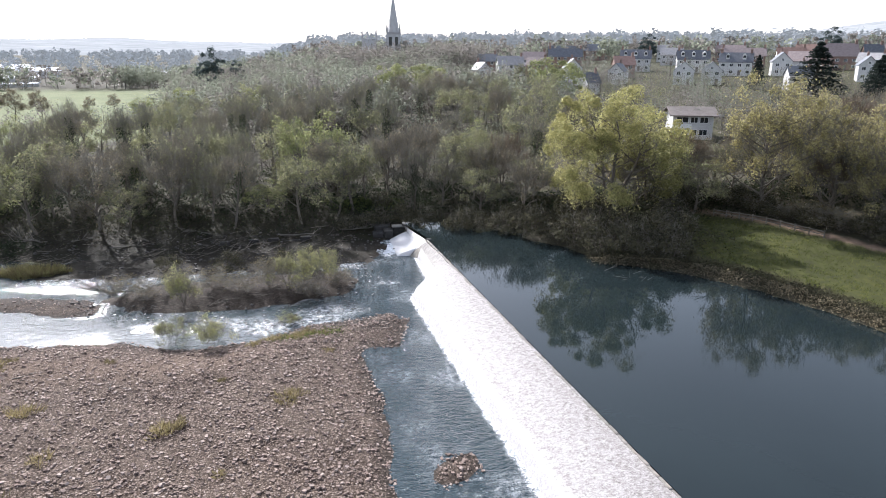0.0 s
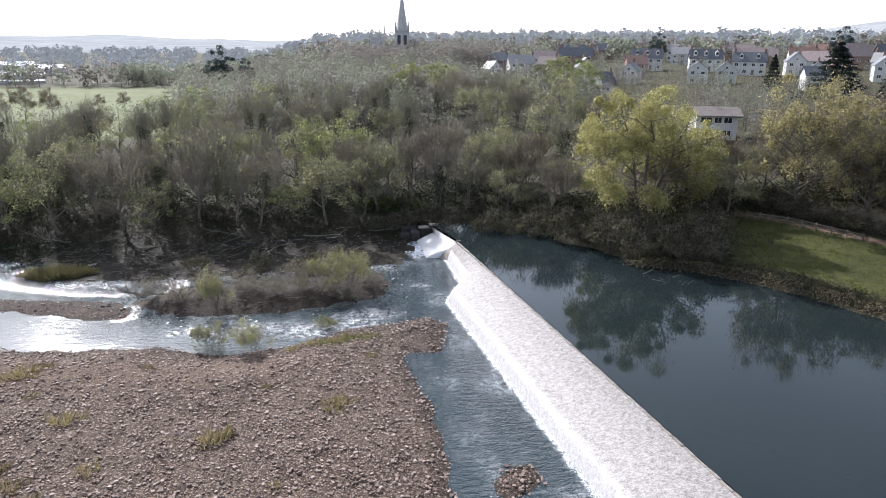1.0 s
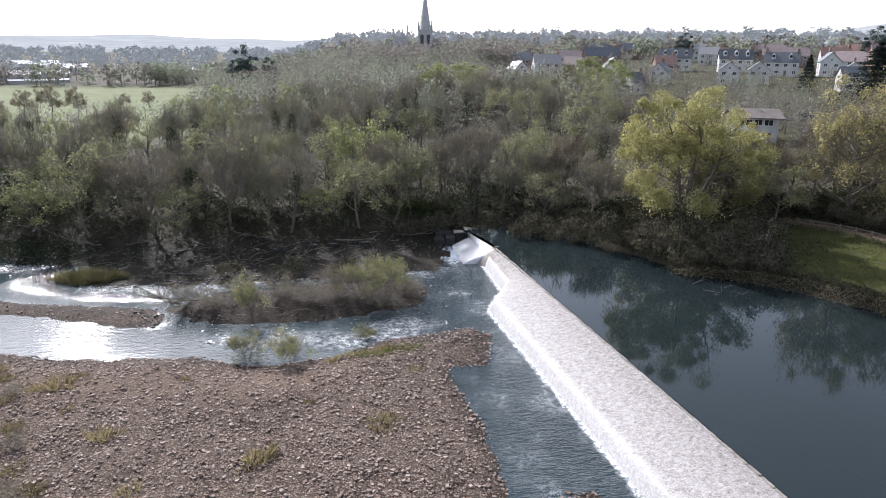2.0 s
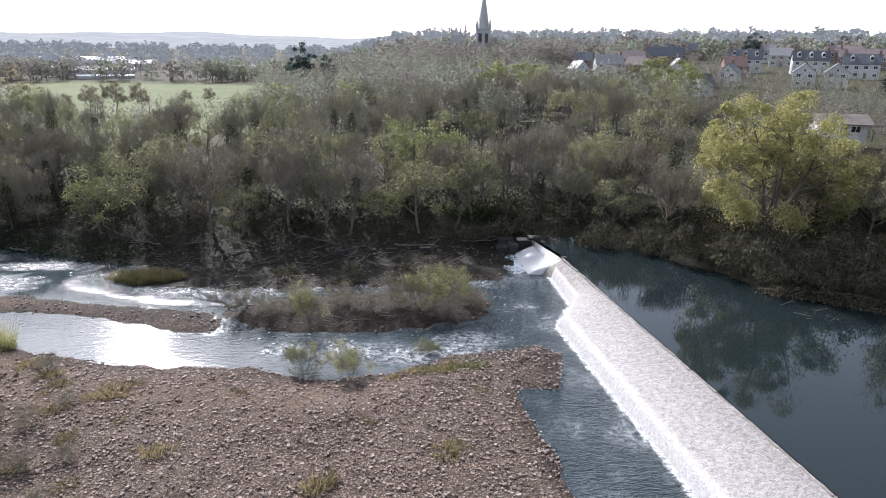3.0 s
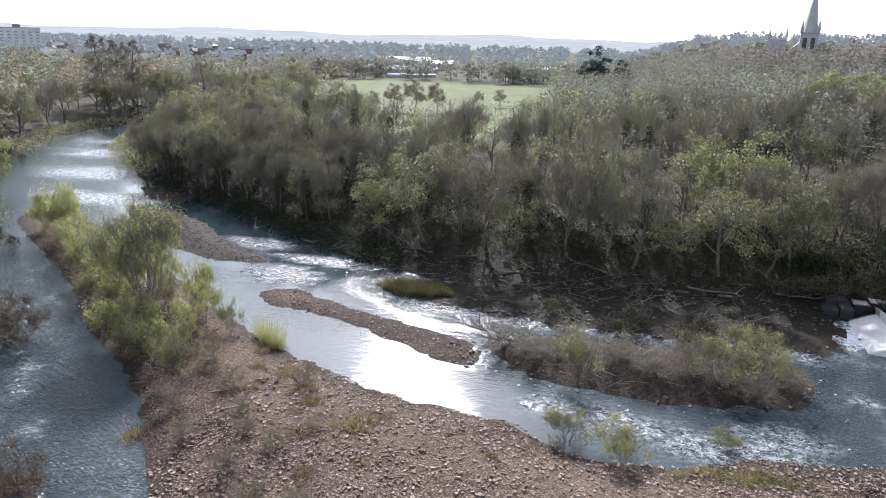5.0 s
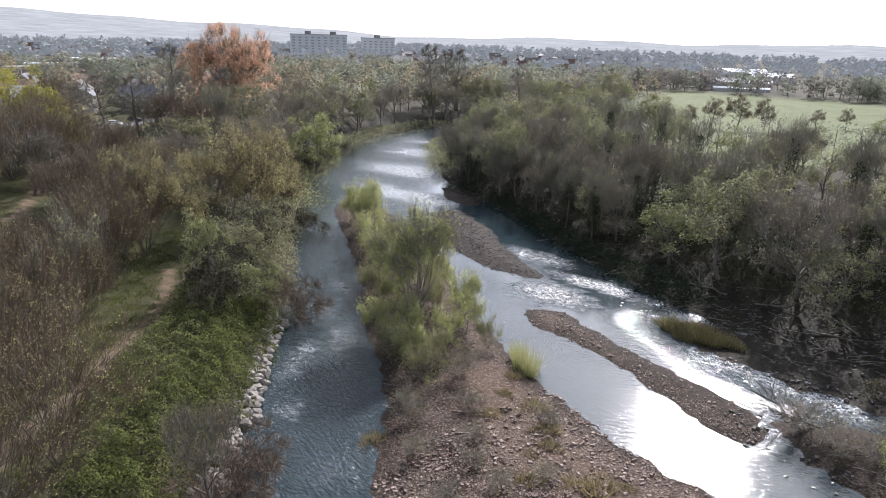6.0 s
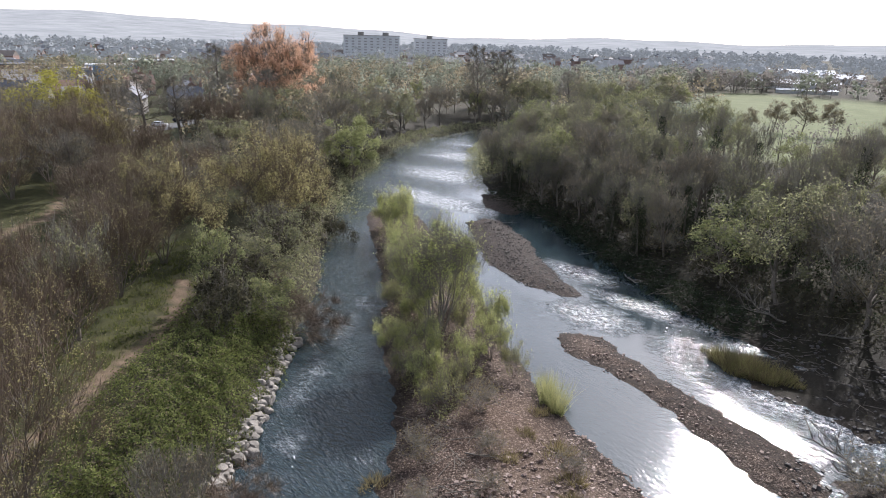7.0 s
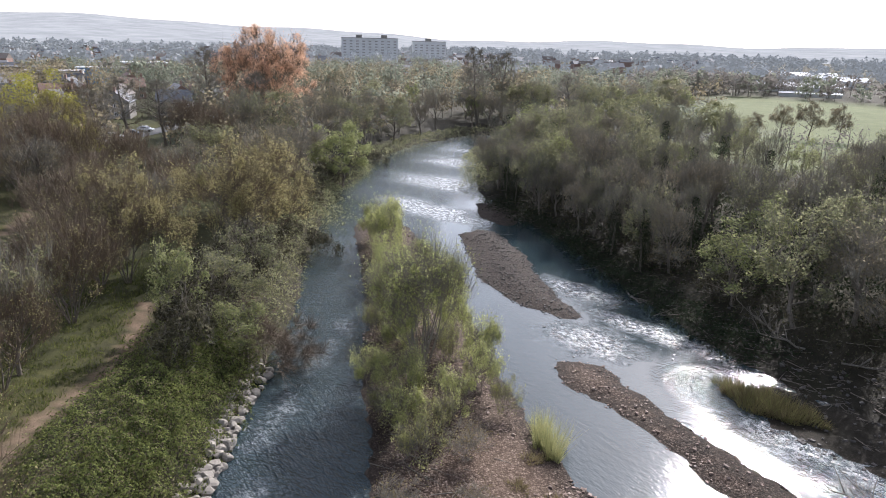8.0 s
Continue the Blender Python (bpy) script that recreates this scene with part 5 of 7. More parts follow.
def gabled_walls(w, d, h, peak):
    bm = bmesh.new()
    x, y = w / 2, d / 2
    ends = []
    for sx in (-1, 1):
        ends.append([bm.verts.new((sx * x, py, pz)) for py, pz in ((-y, -1.5), (y, -1.5), (y, h), (0, peak), (-y, h))])
    for i in range(5):
        j = (i + 1) % 5
        bm.faces.new((ends[0][i], ends[0][j], ends[1][j], ends[1][i]))
    for e in ends:
        bm.faces.new(e)
    bmesh.ops.recalc_face_normals(bm, faces=bm.faces)
    return bm


def window_part(parent, m, w, h, name="window"):
    """A framed window: four bars proud of the wall and a dark pane between them."""
    bm = boxes((-w / 2, -0.08, 0, w / 2, 0.02, 0.1), (-w / 2, -0.08, h - 0.1, w / 2, 0.02, h), (-w / 2, -0.08, 0.1, -w / 2 + 0.1, 0.02, h - 0.1), (w / 2 - 0.1, -0.08, 0.1, w / 2, 0.02, h - 0.1), (-0.04, -0.06, 0.1, 0.04, 0.02, h - 0.1))
    win = part(name, bm, M["frame"], parent)
    win.matrix_local = m
    part("pane", boxes((-w / 2 + 0.1, -0.03, 0.1, w / 2 - 0.1, 0.01, h - 0.1)), M["glass"], win)
    return win


def house(x, y, turn, w, d, h, rise, wall, roof, label, across=False, chimneys=1, cols=3, dormers=0):
    """A gabled house; its front looks along -y before it is turned. across: the gable is in front."""
    e = tagged(new("house"), label, "house", "houses of the hillside village")
    e.matrix_world = pose(x, y, gz(x, y), 0, 0, turn)
    shell = part("wall", gabled_walls(w, d, h, h + rise - 0.05), wall, e)
    top = part("roof", prism(w, d, h, h + rise, 0.35, 0.15), roof, e)
    if across:
        for o in (shell, top):
            o.matrix_local = pose(0, 0, 0, 0, 0, 90)
    fw, fd = (d, w) if across else (w, d)
    storeys = max(1, int(h // 2.5))
    for s in range(storeys):
        for c in range(cols):
            px = (c + 0.5) / cols * fw - fw / 2
            if s == 0 and c == cols // 2:
                door = part("door", boxes((-0.5, -0.07, 0, 0.5, 0.03, 2.05), bevel=0.02), M["brownroof"], e)
                door.matrix_local = pose(px, -fd / 2, 0.05)
                continue
            window_part(e, pose(px, -fd / 2, 0.85 + 2.6 * s), min(1.4, fw / cols * 0.55), 1.25)
        for side in (-1, 1):
            window_part(e, pose(side * fw / 2, 0, 0.85 + 2.6 * s, 0, 0, 90 * side), 1.1, 1.25)
    if across:
        window_part(e, pose(0, -fd / 2, h + 0.2), 0.9, 1.0)
    for k in range(chimneys):
        cx = (-1 if k else 1) * (w / 2 - 0.6)
        st = part("chimney", boxes((-0.45, -0.35, h + rise - 0.7, 0.45, 0.35, h + rise + 1.2), (-0.52, -0.42, h + rise + 1.2, 0.52, 0.42, h + rise + 1.35), bevel=0.02), M["brick"], top)
        st.location = (cx, 0, 0)
        for q in (-0.2, 0.2):
            bm = bmesh.new()
            bmesh.ops.create_cone(bm, cap_ends=True, segments=8, radius1=0.13, radius2=0.1, depth=0.5, matrix=Matrix.Translation((cx + q, 0, h + rise + 1.6)))
            part("chimney_pot", bm, M["redroof"], top)
    for k in range(dormers):
        px = (k + 0.5) / dormers * w - w / 2
        dm = part("dormer", gabled_walls(1.6, 1.4, 1.2, 1.9), M["render"], top)
        dm.matrix_local = pose(px, -d / 4 - 0.2, h + rise * 0.4, 0, 0, 90)
        window_like = boxes((-0.5, -0.86, 0.15, 0.5, -0.81, 1.1))
        pn = part("dormer_window", window_like, M["glass"], top)
        pn.matrix_local = pose(px, -d / 4 - 0.2, h + rise * 0.4)
    return e


def facing(x, y, swing=0):
    return -math.degrees(math.atan2(x, y)) + swing


W, B = M["render"], M["brick"]
UPPER_HOUSES = [
    (87, 312, 12, 14, 8, 5, 3.6, W, "paleroof", 0, 0, "white house with a broad pale grey roof"),
    (104, 330, -8, 13, 8, 5, 3.4, W, "pinkroof", 0, 0, "white house with a weathered pink roof"),
    (70, 296, 30, 8, 7, 5, 3, W, "slate", 1, 0, "small white gabled house with a slate roof"),
    (124, 343, 5, 20, 8, 5.2, 3.6, B, "slate", 0, 0, "long brick terrace under dark slate"),
    (104, 278, 10, 7, 8, 5.4, 3.6, W, "slate", 1, 0, "white house with a steep gable"),
    (96, 300, -20, 10, 7, 5, 3, B, "pinkroof", 0, 0, "brick house with a pinkish roof"),
    (87, 238, 15, 12, 7, 3.4, 2.2, W, "paleroof", 0, 0, "low white house among trees"),
    (94, 233, -60, 6, 6, 4, 3, W, "slate", 1, 0, "small dark-roofed gable beside a low house"),
    (143, 303, 0, 16, 8, 5.4, 3.6, W, "slate", 0, 3, "terrace with blue slate roof and dormers"),
    (162, 287, 6, 16, 8, 5.4, 3.6, W, "slate", 0, 3, "terrace with blue slate roof and dormers"),
    (179, 338, 0, 13, 8, 5.2, 3.2, W, "paleroof", 0, 0, "white house with a pale roof on the skyline"),
]
MIDDLE_HOUSES = [
    (138, 250, 0, 6.5, 8, 5.2, 3, W, "slate", 1, 0, "white twin-gabled house among garden trees"),
    (146, 244, 0, 6.5, 8, 5.2, 3, W, "slate", 1, 0, "white twin-gabled house among garden trees"),
    (204, 315, 0, 24, 8, 5.2, 3.4, B, "pinkroof", 0, 0, "long terrace under a pinkish roof"),
    (168, 264, 0, 15, 8, 5.4, 3.4, W, "slate", 0, 2, "slate-roofed house with white dormers"),
    (182, 255, 10, 7, 8, 5.4, 3.4, W, "slate", 1, 0, "white gable end of a slate-roofed house"),
    (225, 309, 8, 15, 8, 5.2, 3.4, W, "redroof", 0, 0, "house with a faded red roof"),
    (198, 264, -6, 13, 9, 5, 3.6, W, "pinkroof", 0, 0, "house with a broad pink-grey roof"),
    (176, 234, 0, 9, 7, 4.6, 2.4, W, "slate", 1, 0, "white house with a dark front gable"),
    (226, 278, 15, 16, 10, 6, 5, B, "pinkroof", 0, 0, "large house with a tall pink-grey roof"),
    (237, 272, -70, 9, 8, 6, 4.5, B, "slate", 1, 0, "dark brick gable of a large house"),
    (195, 225, 8, 9, 7, 5.4, 3, W, "slate", 1, 0, "white house below the large roofs"),
]
LOWER_HOUSES = [
    (165, 402, 0, 18, 9, 5.4, 3.6, B, "slate", 0, 0, "brick terrace on the skyline"),
    (138, 387, 0, 18, 9, 5.4, 3.6, B, "slate", 0, 0, "brick terrace on the skyline"),
    (195, 372, 0, 15, 9, 5.4, 3.4, W, "paleroof", 0, 0, "white house on the skyline"),
    (222, 355, 0, 18, 9, 5.4, 3.4, B, "pinkroof", 0, 0, "brick terrace on the skyline"),
    (251, 330, 0, 16, 9, 5.4, 3.6, B, "redroof", 0, 0, "brick house with a red roof on the skyline"),
    (270, 306, 0, 16, 9, 5.4, 3.6, W, "pinkroof", 0, 0, "white house with a pink roof on the skyline"),
    (256, 289, 20, 12, 8, 5.2, 3.2, W, "slate", 0, 1, "white house with a slate roof"),
    (127, 280, 14, 10, 8, 5.2, 3.2, B, "redroof", 0, 0, "brick house with a red roof"),
    (116, 260, -15, 9, 7, 5, 3, W, "slate", 1, 0, "white gabled house among trees"),
    (213, 244, -12, 11, 8, 5.2, 3.2, W, "paleroof", 0, 0, "white house with a pale grey roof"),
    (162, 217, 18, 9, 7, 4.8, 2.8, W, "slate", 0, 0, "white house beside dark evergreens"),
]
EDGE_HOUSES = [
    (82, 335, -10, 11, 8, 5, 3.2, B, "slate", 0, 0, "brick house with a slate roof"),
]
for x, y, swing, w, d, h, rise, wall, roof, across, dorm, label in itertools.chain(UPPER_HOUSES, MIDDLE_HOUSES, LOWER_HOUSES, EDGE_HOUSES):
    w = 0.82 * w
    house(x, y, facing(x, y, swing), w, 0.9 * d, h, rise, wall, M[roof], label, bool(across), 2 if w > 12 else 1, max(2, int(w // 3)) if not across else 2, dorm)


def villa(x, y, turn, w, d, label):
    """A plain two-storey white house under a shallow brown roof."""
    e = tagged(new("house"), label, "house", "houses of the hillside village")
    e.matrix_world = pose(x, y, gz(x, y), 0, 0, turn)
    part("wall", gabled_walls(w, d, 5.3, 6.5), M["render"], e)
    part("roof", prism(w, d, 5.3, 6.6, 0.9, 0.2), M["brownroof"], e)
    for s in (0, 1):
        for px, ww, name in ((-w / 2 + 2.0, 2.6, "window"), (0.2, 1.6, "window"), (w / 2 - 2.0, 1.8, "window")):
            window_part(e, pose(px, -d / 2, (0.2 if px < -1 and s == 0 else 0.9) + 2.65 * s), ww, 2.0 if px < -1 and s == 0 else 1.3, name)
        window_part(e, pose(w / 2, 0, 0.9 + 2.65 * s, 0, 0, 90), 1.6, 1.2)
    part("balcony", boxes((-w / 2 + 0.4, -d / 2 - 1.1, 2.5, -w / 2 + 3.8, -d / 2, 2.62), (-w / 2 + 0.4, -d / 2 - 1.1, 2.62, -w / 2 + 3.8, -d / 2 - 1.04, 3.4)), M["frame"], e)


villa(82, 144, facing(82, 144, 12), 8.5, 8, "white two-storey house with a shallow brown roof")
villa(112, 124, facing(112, 124, 10), 12, 8, "white two-storey house with a shallow brown roof")

# church on the hill
church = tagged(new("church"), "grey stone church with a tall spire among trees", "church")
church.matrix_world = pose(44, 400, gz(44, 400), 0, 0, -6)
part("tower", boxes((-3.8, -3.8, -1, 3.8, 3.8, 17), (-4.1, -4.1, 17, 4.1, 4.1, 17.6), bevel=0.1), M["greystone"], church)
bm = bmesh.new()
bmesh.ops.create_cone(bm, cap_ends=True, segments=8, radius1=3.3, radius2=0.12, depth=21, matrix=Matrix.Translation((0, 0, 28)))
part("spire", bm, M["greystone"], church)
for sx in (-1, 1):
    for sy in (-1, 1):
        bm = boxes((-0.6, -0.6, 17.3, 0.6, 0.6, 19.5))
        bmesh.ops.create_cone(bm, cap_ends=True, segments=6, radius1=0.6, radius2=0.05, depth=3.4, matrix=Matrix.Translation((0, 0, 21.2)))
        part("pinnacle", bm, M["greystone"], church).location = (sx * 3.5, sy * 3.5, 0)
    part("louvre", boxes((-0.9, -3.86, 10, 0.9, -3.76, 15)), M["glass"], church).location = (sx * 1.7, 0, 0)
part("second_tower", boxes((-17.5, -3.5, -1, -9.5, 3.5, 14), bevel=0.1), M["greystone"], church)
for px, py, hh in ((-17, -3, 19), (-14.5, 3, 18.5), (-12.3, -3, 18.5), (-9.6, 3, 21.5)):
    bm = boxes((-0.5, -0.5, 13.5, 0.5, 0.5, 15.5))
    bmesh.ops.create_cone(bm, cap_ends=True, segments=6, radius1=0.75, radius2=0.05, depth=hh - 15.3, matrix=Matrix.Translation((0, 0, (hh + 15.3) / 2)))
    part("pinnacle", bm, M["greystone"], church).location = (px, py, 0)
part("nave", gabled_walls(34, 11, 9, 13.9), M["greystone"], church).matrix_local = pose(-2, 22, 0, 0, 0, 90)
part("nave_roof", prism(34, 11, 9, 14, 0.3, 0.2), M["slate"], church).matrix_local = pose(-2, 22, 0, 0, 0, 90)


# blocks and sheds of the town
def block(name, x, y, turn, w, d, h, wall, roof, label, bands=0, category="building"):
    e = tagged(new(name), label, category)
    e.matrix_world = pose(x, y, gz(x, y), 0, 0, turn)
    part("wall", boxes((-w / 2, -d / 2, -2, w / 2, d / 2, h)), wall, e)
    if category == "shed":
        part("roof", prism(w, d, h, h + 0.1 * d, 0.3, 0.2), roof, e)
    else:
        part("roof", boxes((-w / 2 - 0.4, -d / 2 - 0.4, h, w / 2 + 0.4, d / 2 + 0.4, h + 0.6), bevel=0.1), roof, e)
    for b in range(bands):
        for c in range(max(2, int(w // 6))):
            n = max(2, int(w // 6))
            px = (c + 0.5) / n * w - w / 2
            # Tall far blocks get paled windows, haze put into the pane colour.
            part("window", boxes((px - 1.4, -d / 2 - 0.08, 1.1 + b * 2.8, px + 1.4, -d / 2 + 0.05, 2.3 + b * 2.8)), M["paleroof"] if bands > 4 else M["slate"], e)
    return e


flats = block("apartment_block", -631, 474, 58, 58, 16, 27, M["panel"], M["paleroof"], "grey apartment block rising above distant trees", 9)
part("roof_hut", boxes((-14, -3, 27.5, -8, 3, 30.5), (12, -3, 27.5, 18, 3, 30.5), bevel=0.1), M["concrete"], flats)
flats = block("apartment_block", -624, 549, 56, 36, 16, 25, M["panel"], M["paleroof"], "second grey apartment block beyond the river", 8)
part("roof_hut", boxes((-4, -3, 25.5, 2, 3, 28.5), bevel=0.1), M["concrete"], flats)
for x, y, t, w, d, h, lab in ((-213, 515, 28, 46, 26, 6, "long pale-roofed industrial shed beyond the park"), (-214, 598, 28, 26, 30, 9, "pale-roofed shed in the industrial estate"), (-118, 571, 20, 30, 22, 7, "pale-roofed shed in the industrial estate"), (-183, 467, 28, 26, 8, 3.5, "low white building at the park's edge"), (-281, 663, 30, 60, 30, 9, "long pale shed far across the plain")):
    block("industrial_shed", x, y, t, 1.25 * w, 0.85 * d, 0.55 * h, M["render"], M["metalroof"], lab, 0, "shed")
block("shop", -410, 127, 72, 26, 16, 7, M["render"], M["paleroof"], "white and pale retail building", 2)
shop = block("shop", -422, 154, 72, 26, 16, 8, M["bluepaint"], M["metalroof"], "blue-clad retail building with a flat roof", 1)
block("warehouse", -434, 179, 72, 24, 18, 10, M["brick"], M["metalroof"], "brown brick warehouse with a pale roof", 0)
block("warehouse", -376, 207, 65, 40, 16, 5, M["concrete"], M["metalroof"], "low pale building along the street", 1)
block("warehouse", -464, 105, 75, 50, 18, 7, M["brick"], M["slate"], "dark terrace of workshops", 1)

rng2 = np.random.default_rng(5)
TERRACE = [(-255, 111), (-262, 98), (-270, 85), (-278, 71), (-249, 127), (-252, 143), (-284, 120), (-293, 102), (-303, 85), (-278, 139), (-289, 158), (-321, 135), (-330, 115), (-339, 96), (-311, 156), (-360, 147), (-368, 124), (-374, 100), (-344, 172), (-303, 183)]
for i, (x, y) in enumerate(TERRACE):
    house(x, y, 62 + 20 * (i % 2) - 90 * (i % 3 == 0), 11, 8, 5.2, 3.2, (M["concrete"], B)[i % 2], M[("slate", "paleroof", "brownroof", "redroof")[i % 4]], ("grey", "brick")[i % 2] + " town house beyond the park-side trees", False, 1, 3)


# the farthest town: rows of tiny roofs as one mass
def far_town():
    vs, fs, ss, n = [], [], [], 0
    cube = np.array([(-1, -1, 0), (1, -1, 0), (1, 1, 0), (-1, 1, 0), (-1, -1, 1), (1, -1, 1), (1, 1, 1), (-1, 1, 1), (-1, 0, 1.6), (1, 0, 1.6)], dtype=float)
    quads = [(0, 1, 5, 4), (1, 2, 6, 5), (2, 3, 7, 6), (3, 0, 4, 7), (4, 5, 9, 8), (6, 7, 8, 9), (5, 6, 9, 9), (7, 4, 8, 8)]
    tri = np.array([t for q in quads for t in ((q[0], q[1], q[2]), (q[0], q[2], q[3])) if len(set(t)) == 3])
    slot = np.array([2 if min(t) >= 4 else 0 for t in tri])
    for _ in range(280):
        b, r = radians(rng2.uniform(-92, -28)), rng2.uniform(520, 1350)
        x, y = math.sin(b) * r, math.cos(b) * r
        a, w, d, h = radians(60) + rng2.normal() * 0.15, rng2.uniform(5, 11), rng2.uniform(4, 5.5), rng2.uniform(4.5, 6.5)
        c, s = math.cos(a), math.sin(a)
        p = cube * np.array([w, d, h])
        vs.append(np.stack([x + p[:, 0] * c - p[:, 1] * s, y + p[:, 0] * s + p[:, 1] * c, p[:, 2] + 3.2], 1))
        fs.append(tri + n)
        ss.append(np.where(slot == 2, 1 + int(rng2.integers(0, 3)), 0))
        n += 10
    me = mesh_of("far_town", np.concatenate(vs), np.concatenate(fs), [M["brick"], M["slate"], M["brownroof"], M["paleroof"]], np.concatenate(ss))
    tagged(new("far_town", me), "pale houses of the distant town among trees", "town", kind="stuff")


far_town()


# hills on the horizon
def far_hills():
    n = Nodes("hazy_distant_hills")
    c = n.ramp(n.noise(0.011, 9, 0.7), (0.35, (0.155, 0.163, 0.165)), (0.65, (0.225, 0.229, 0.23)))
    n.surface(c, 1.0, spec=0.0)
    # Haze is painted on: the pale hill colour also glows a little.
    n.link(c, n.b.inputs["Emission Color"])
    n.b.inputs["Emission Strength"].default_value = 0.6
    b = np.radians(np.arange(-130, 91, 1.0))
    deg = np.degrees(b)
    up = 38 + 24 * ease(-45, -85, deg) + 7 * np.sin(deg * 0.31) + 3 * np.sin(deg * 0.83 + 1) + 150 * ease(26, 52, deg) + 38 * ease(-45, -72, deg)
    vs = []
    for r, f in ((1550, -0.3), (1700, 0.05), (3500, 1.0), (4000, 0.8)):
        vs.append(np.stack([np.sin(b) * r, np.cos(b) * r, np.where(f < 0, -5, 3 + f * up)], 1))
    k = len(b)
    i = (np.arange(3)[:, None] * k + np.arange(k - 1)[None]).ravel()
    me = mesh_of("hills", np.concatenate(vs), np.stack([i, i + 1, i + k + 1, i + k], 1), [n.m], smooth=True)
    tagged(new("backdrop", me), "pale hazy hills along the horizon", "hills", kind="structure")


far_hills()


# street and parked cars
def ribbon(name, line, width, material, label, lift=0.06):
    pts = []
    for (ax, ay), (bx, by) in zip(line[:-1], line[1:]):
        for u in np.linspace(0, 1, 12, endpoint=False):
            pts.append((ax + (bx - ax) * u, ay + (by - ay) * u))
    pts.append(line[-1])
    P = np.array(pts)
    d = np.gradient(P, axis=0)
    d /= np.linalg.norm(d, axis=1, keepdims=True)
    nrm = np.stack([-d[:, 1], d[:, 0]], 1)
    rows = [P + nrm * width * u for u in (-0.5, -0.17, 0.17, 0.5)]
    v = np.concatenate([np.column_stack([r, ground_height(r[:, 0], r[:, 1]) + lift]) for r in rows])
    k = len(P)
    i = (np.arange(3)[:, None] * k + np.arange(k - 1)[None]).ravel()
    return tagged(new(name, mesh_of(name, v, np.stack([i, i + 1, i + k + 1, i + k], 1), [material], smooth=True)), label, "road", kind="structure")


ribbon("road", [(-158, 32), (-176, 55), (-200, 90), (-218, 113), (-238, 138), (-250, 169)], 6.5, M["asphalt"], "grey park-side street with parked cars", 0.1)
ribbon("road", [(-197, 45), (-217, 75), (-239, 100)], 16, M["asphalt"], "asphalt car park behind the trees", 0.07)
ribbon("road", [(92, 182), (107, 170), (125, 159)], 5, M["asphalt"], "short lane between hillside houses", 0.12)
paints = {}
for nm, lo in (("white", (0.7, 0.7, 0.7)), ("silver", (0.42, 0.43, 0.45)), ("dark", (0.03, 0.035, 0.045)), ("red", (0.3, 0.03, 0.03))):
    paints[nm] = rough_mat(nm + "_car_paint", lo, tuple(min(1, 1.15 * c) for c in lo), 1.0, 0.25, 0.02, 0.01, 0.5)
rubber = rough_mat("black_tyre_rubber", (0.015, 0.015, 0.015), (0.03, 0.03, 0.03), 3)


def car_things():
    made = {}
    prof = [(-2.15, 0.35), (2.1, 0.35), (2.2, 0.6), (2.05, 0.82), (1.1, 0.95), (0.4, 1.42), (-1.2, 1.46), (-1.95, 0.98), (-2.2, 0.85)]
    for nm, paint in paints.items():
        e = tagged(new("car"), nm + "-painted car parked in the street", "car", "parked cars")
        bm = bmesh.new()
        a = [bm.verts.new((px, -0.85 + 0.1 * (pz > 1), pz)) for px, pz in prof]
        b = [bm.verts.new((px, 0.85 - 0.1 * (pz > 1), pz)) for px, pz in prof]
        bm.faces.new(a)
        bm.faces.new(b[::-1])
        for i in range(len(prof)):
            j = (i + 1) % len(prof)
            bm.faces.new((a[j], a[i], b[i], b[j]))
        bmesh.ops.recalc_face_normals(bm, faces=bm.faces)
        bmesh.ops.bevel(bm, geom=list(bm.edges), offset=0.05, segments=1, affect="EDGES")
        part("body", bm, paint, e)
        part("side_window", boxes((-1.2, -0.83, 0.98, 0.45, -0.78, 1.34), bevel=0.02), M["glass"], e)
        part("side_window", boxes((-1.2, 0.78, 0.98, 0.45, 0.83, 1.34), bevel=0.02), M["glass"], e)
        ws = part("windscreen", boxes((-0.36, -0.68, -0.02, 0.36, 0.68, 0.03), bevel=0.01), M["glass"], e)
        ws.matrix_local = pose(0.8, 0, 1.2, 0, 33, 0)
        rw = part("rear_window", boxes((-0.36, -0.66, -0.02, 0.36, 0.66, 0.03), bevel=0.01), M["glass"], e)
        rw.matrix_local = pose(-1.62, 0, 1.24, 0, -33, 0)
        for wx in (-1.35, 1.35):
            for wy in (-0.8, 0.8):
                bm = bmesh.new()
                bmesh.ops.create_cone(bm, cap_ends=True, segments=14, radius1=0.32, radius2=0.32, depth=0.2, matrix=Matrix.Translation((wx, wy, 0.32)) @ pose(0, 0, 0, 90))
                part("wheel", bm, rubber, e)
        made[nm] = e
    return made


cars = car_things()
CAR_PLACES = [("white", -201.1, 87.9, 51), ("silver", -204.7, 94.2, 51), ("dark", -208.7, 100.0, 48), ("white", -214.8, 105.5, 46), ("silver", -207.8, 65.8, 16), ("white", -211.4, 71.1, 16), ("dark", -215.0, 76.4, 16), ("red", -218.6, 81.7, 16), ("white", -222.8, 87.0, 16), ("silver", -226.9, 92.3, 16), ("white", -202.3, 59.4, 16), ("white", -197.2, 73.1, 16), ("dark", -221.2, 114.0, 44), ("silver", -229.4, 125.6, 44), ("white", -234.8, 134.0, 46), ("dark", -229.5, 97.6, 16), ("silver", -202.8, 78.5, 16), ("red", -193.7, 80.3, 51),
              ("white", 98.4, 175.7, -34), ("silver", 103.3, 172.6, -34), ("dark", 111.2, 166.9, -34)]
used = set()
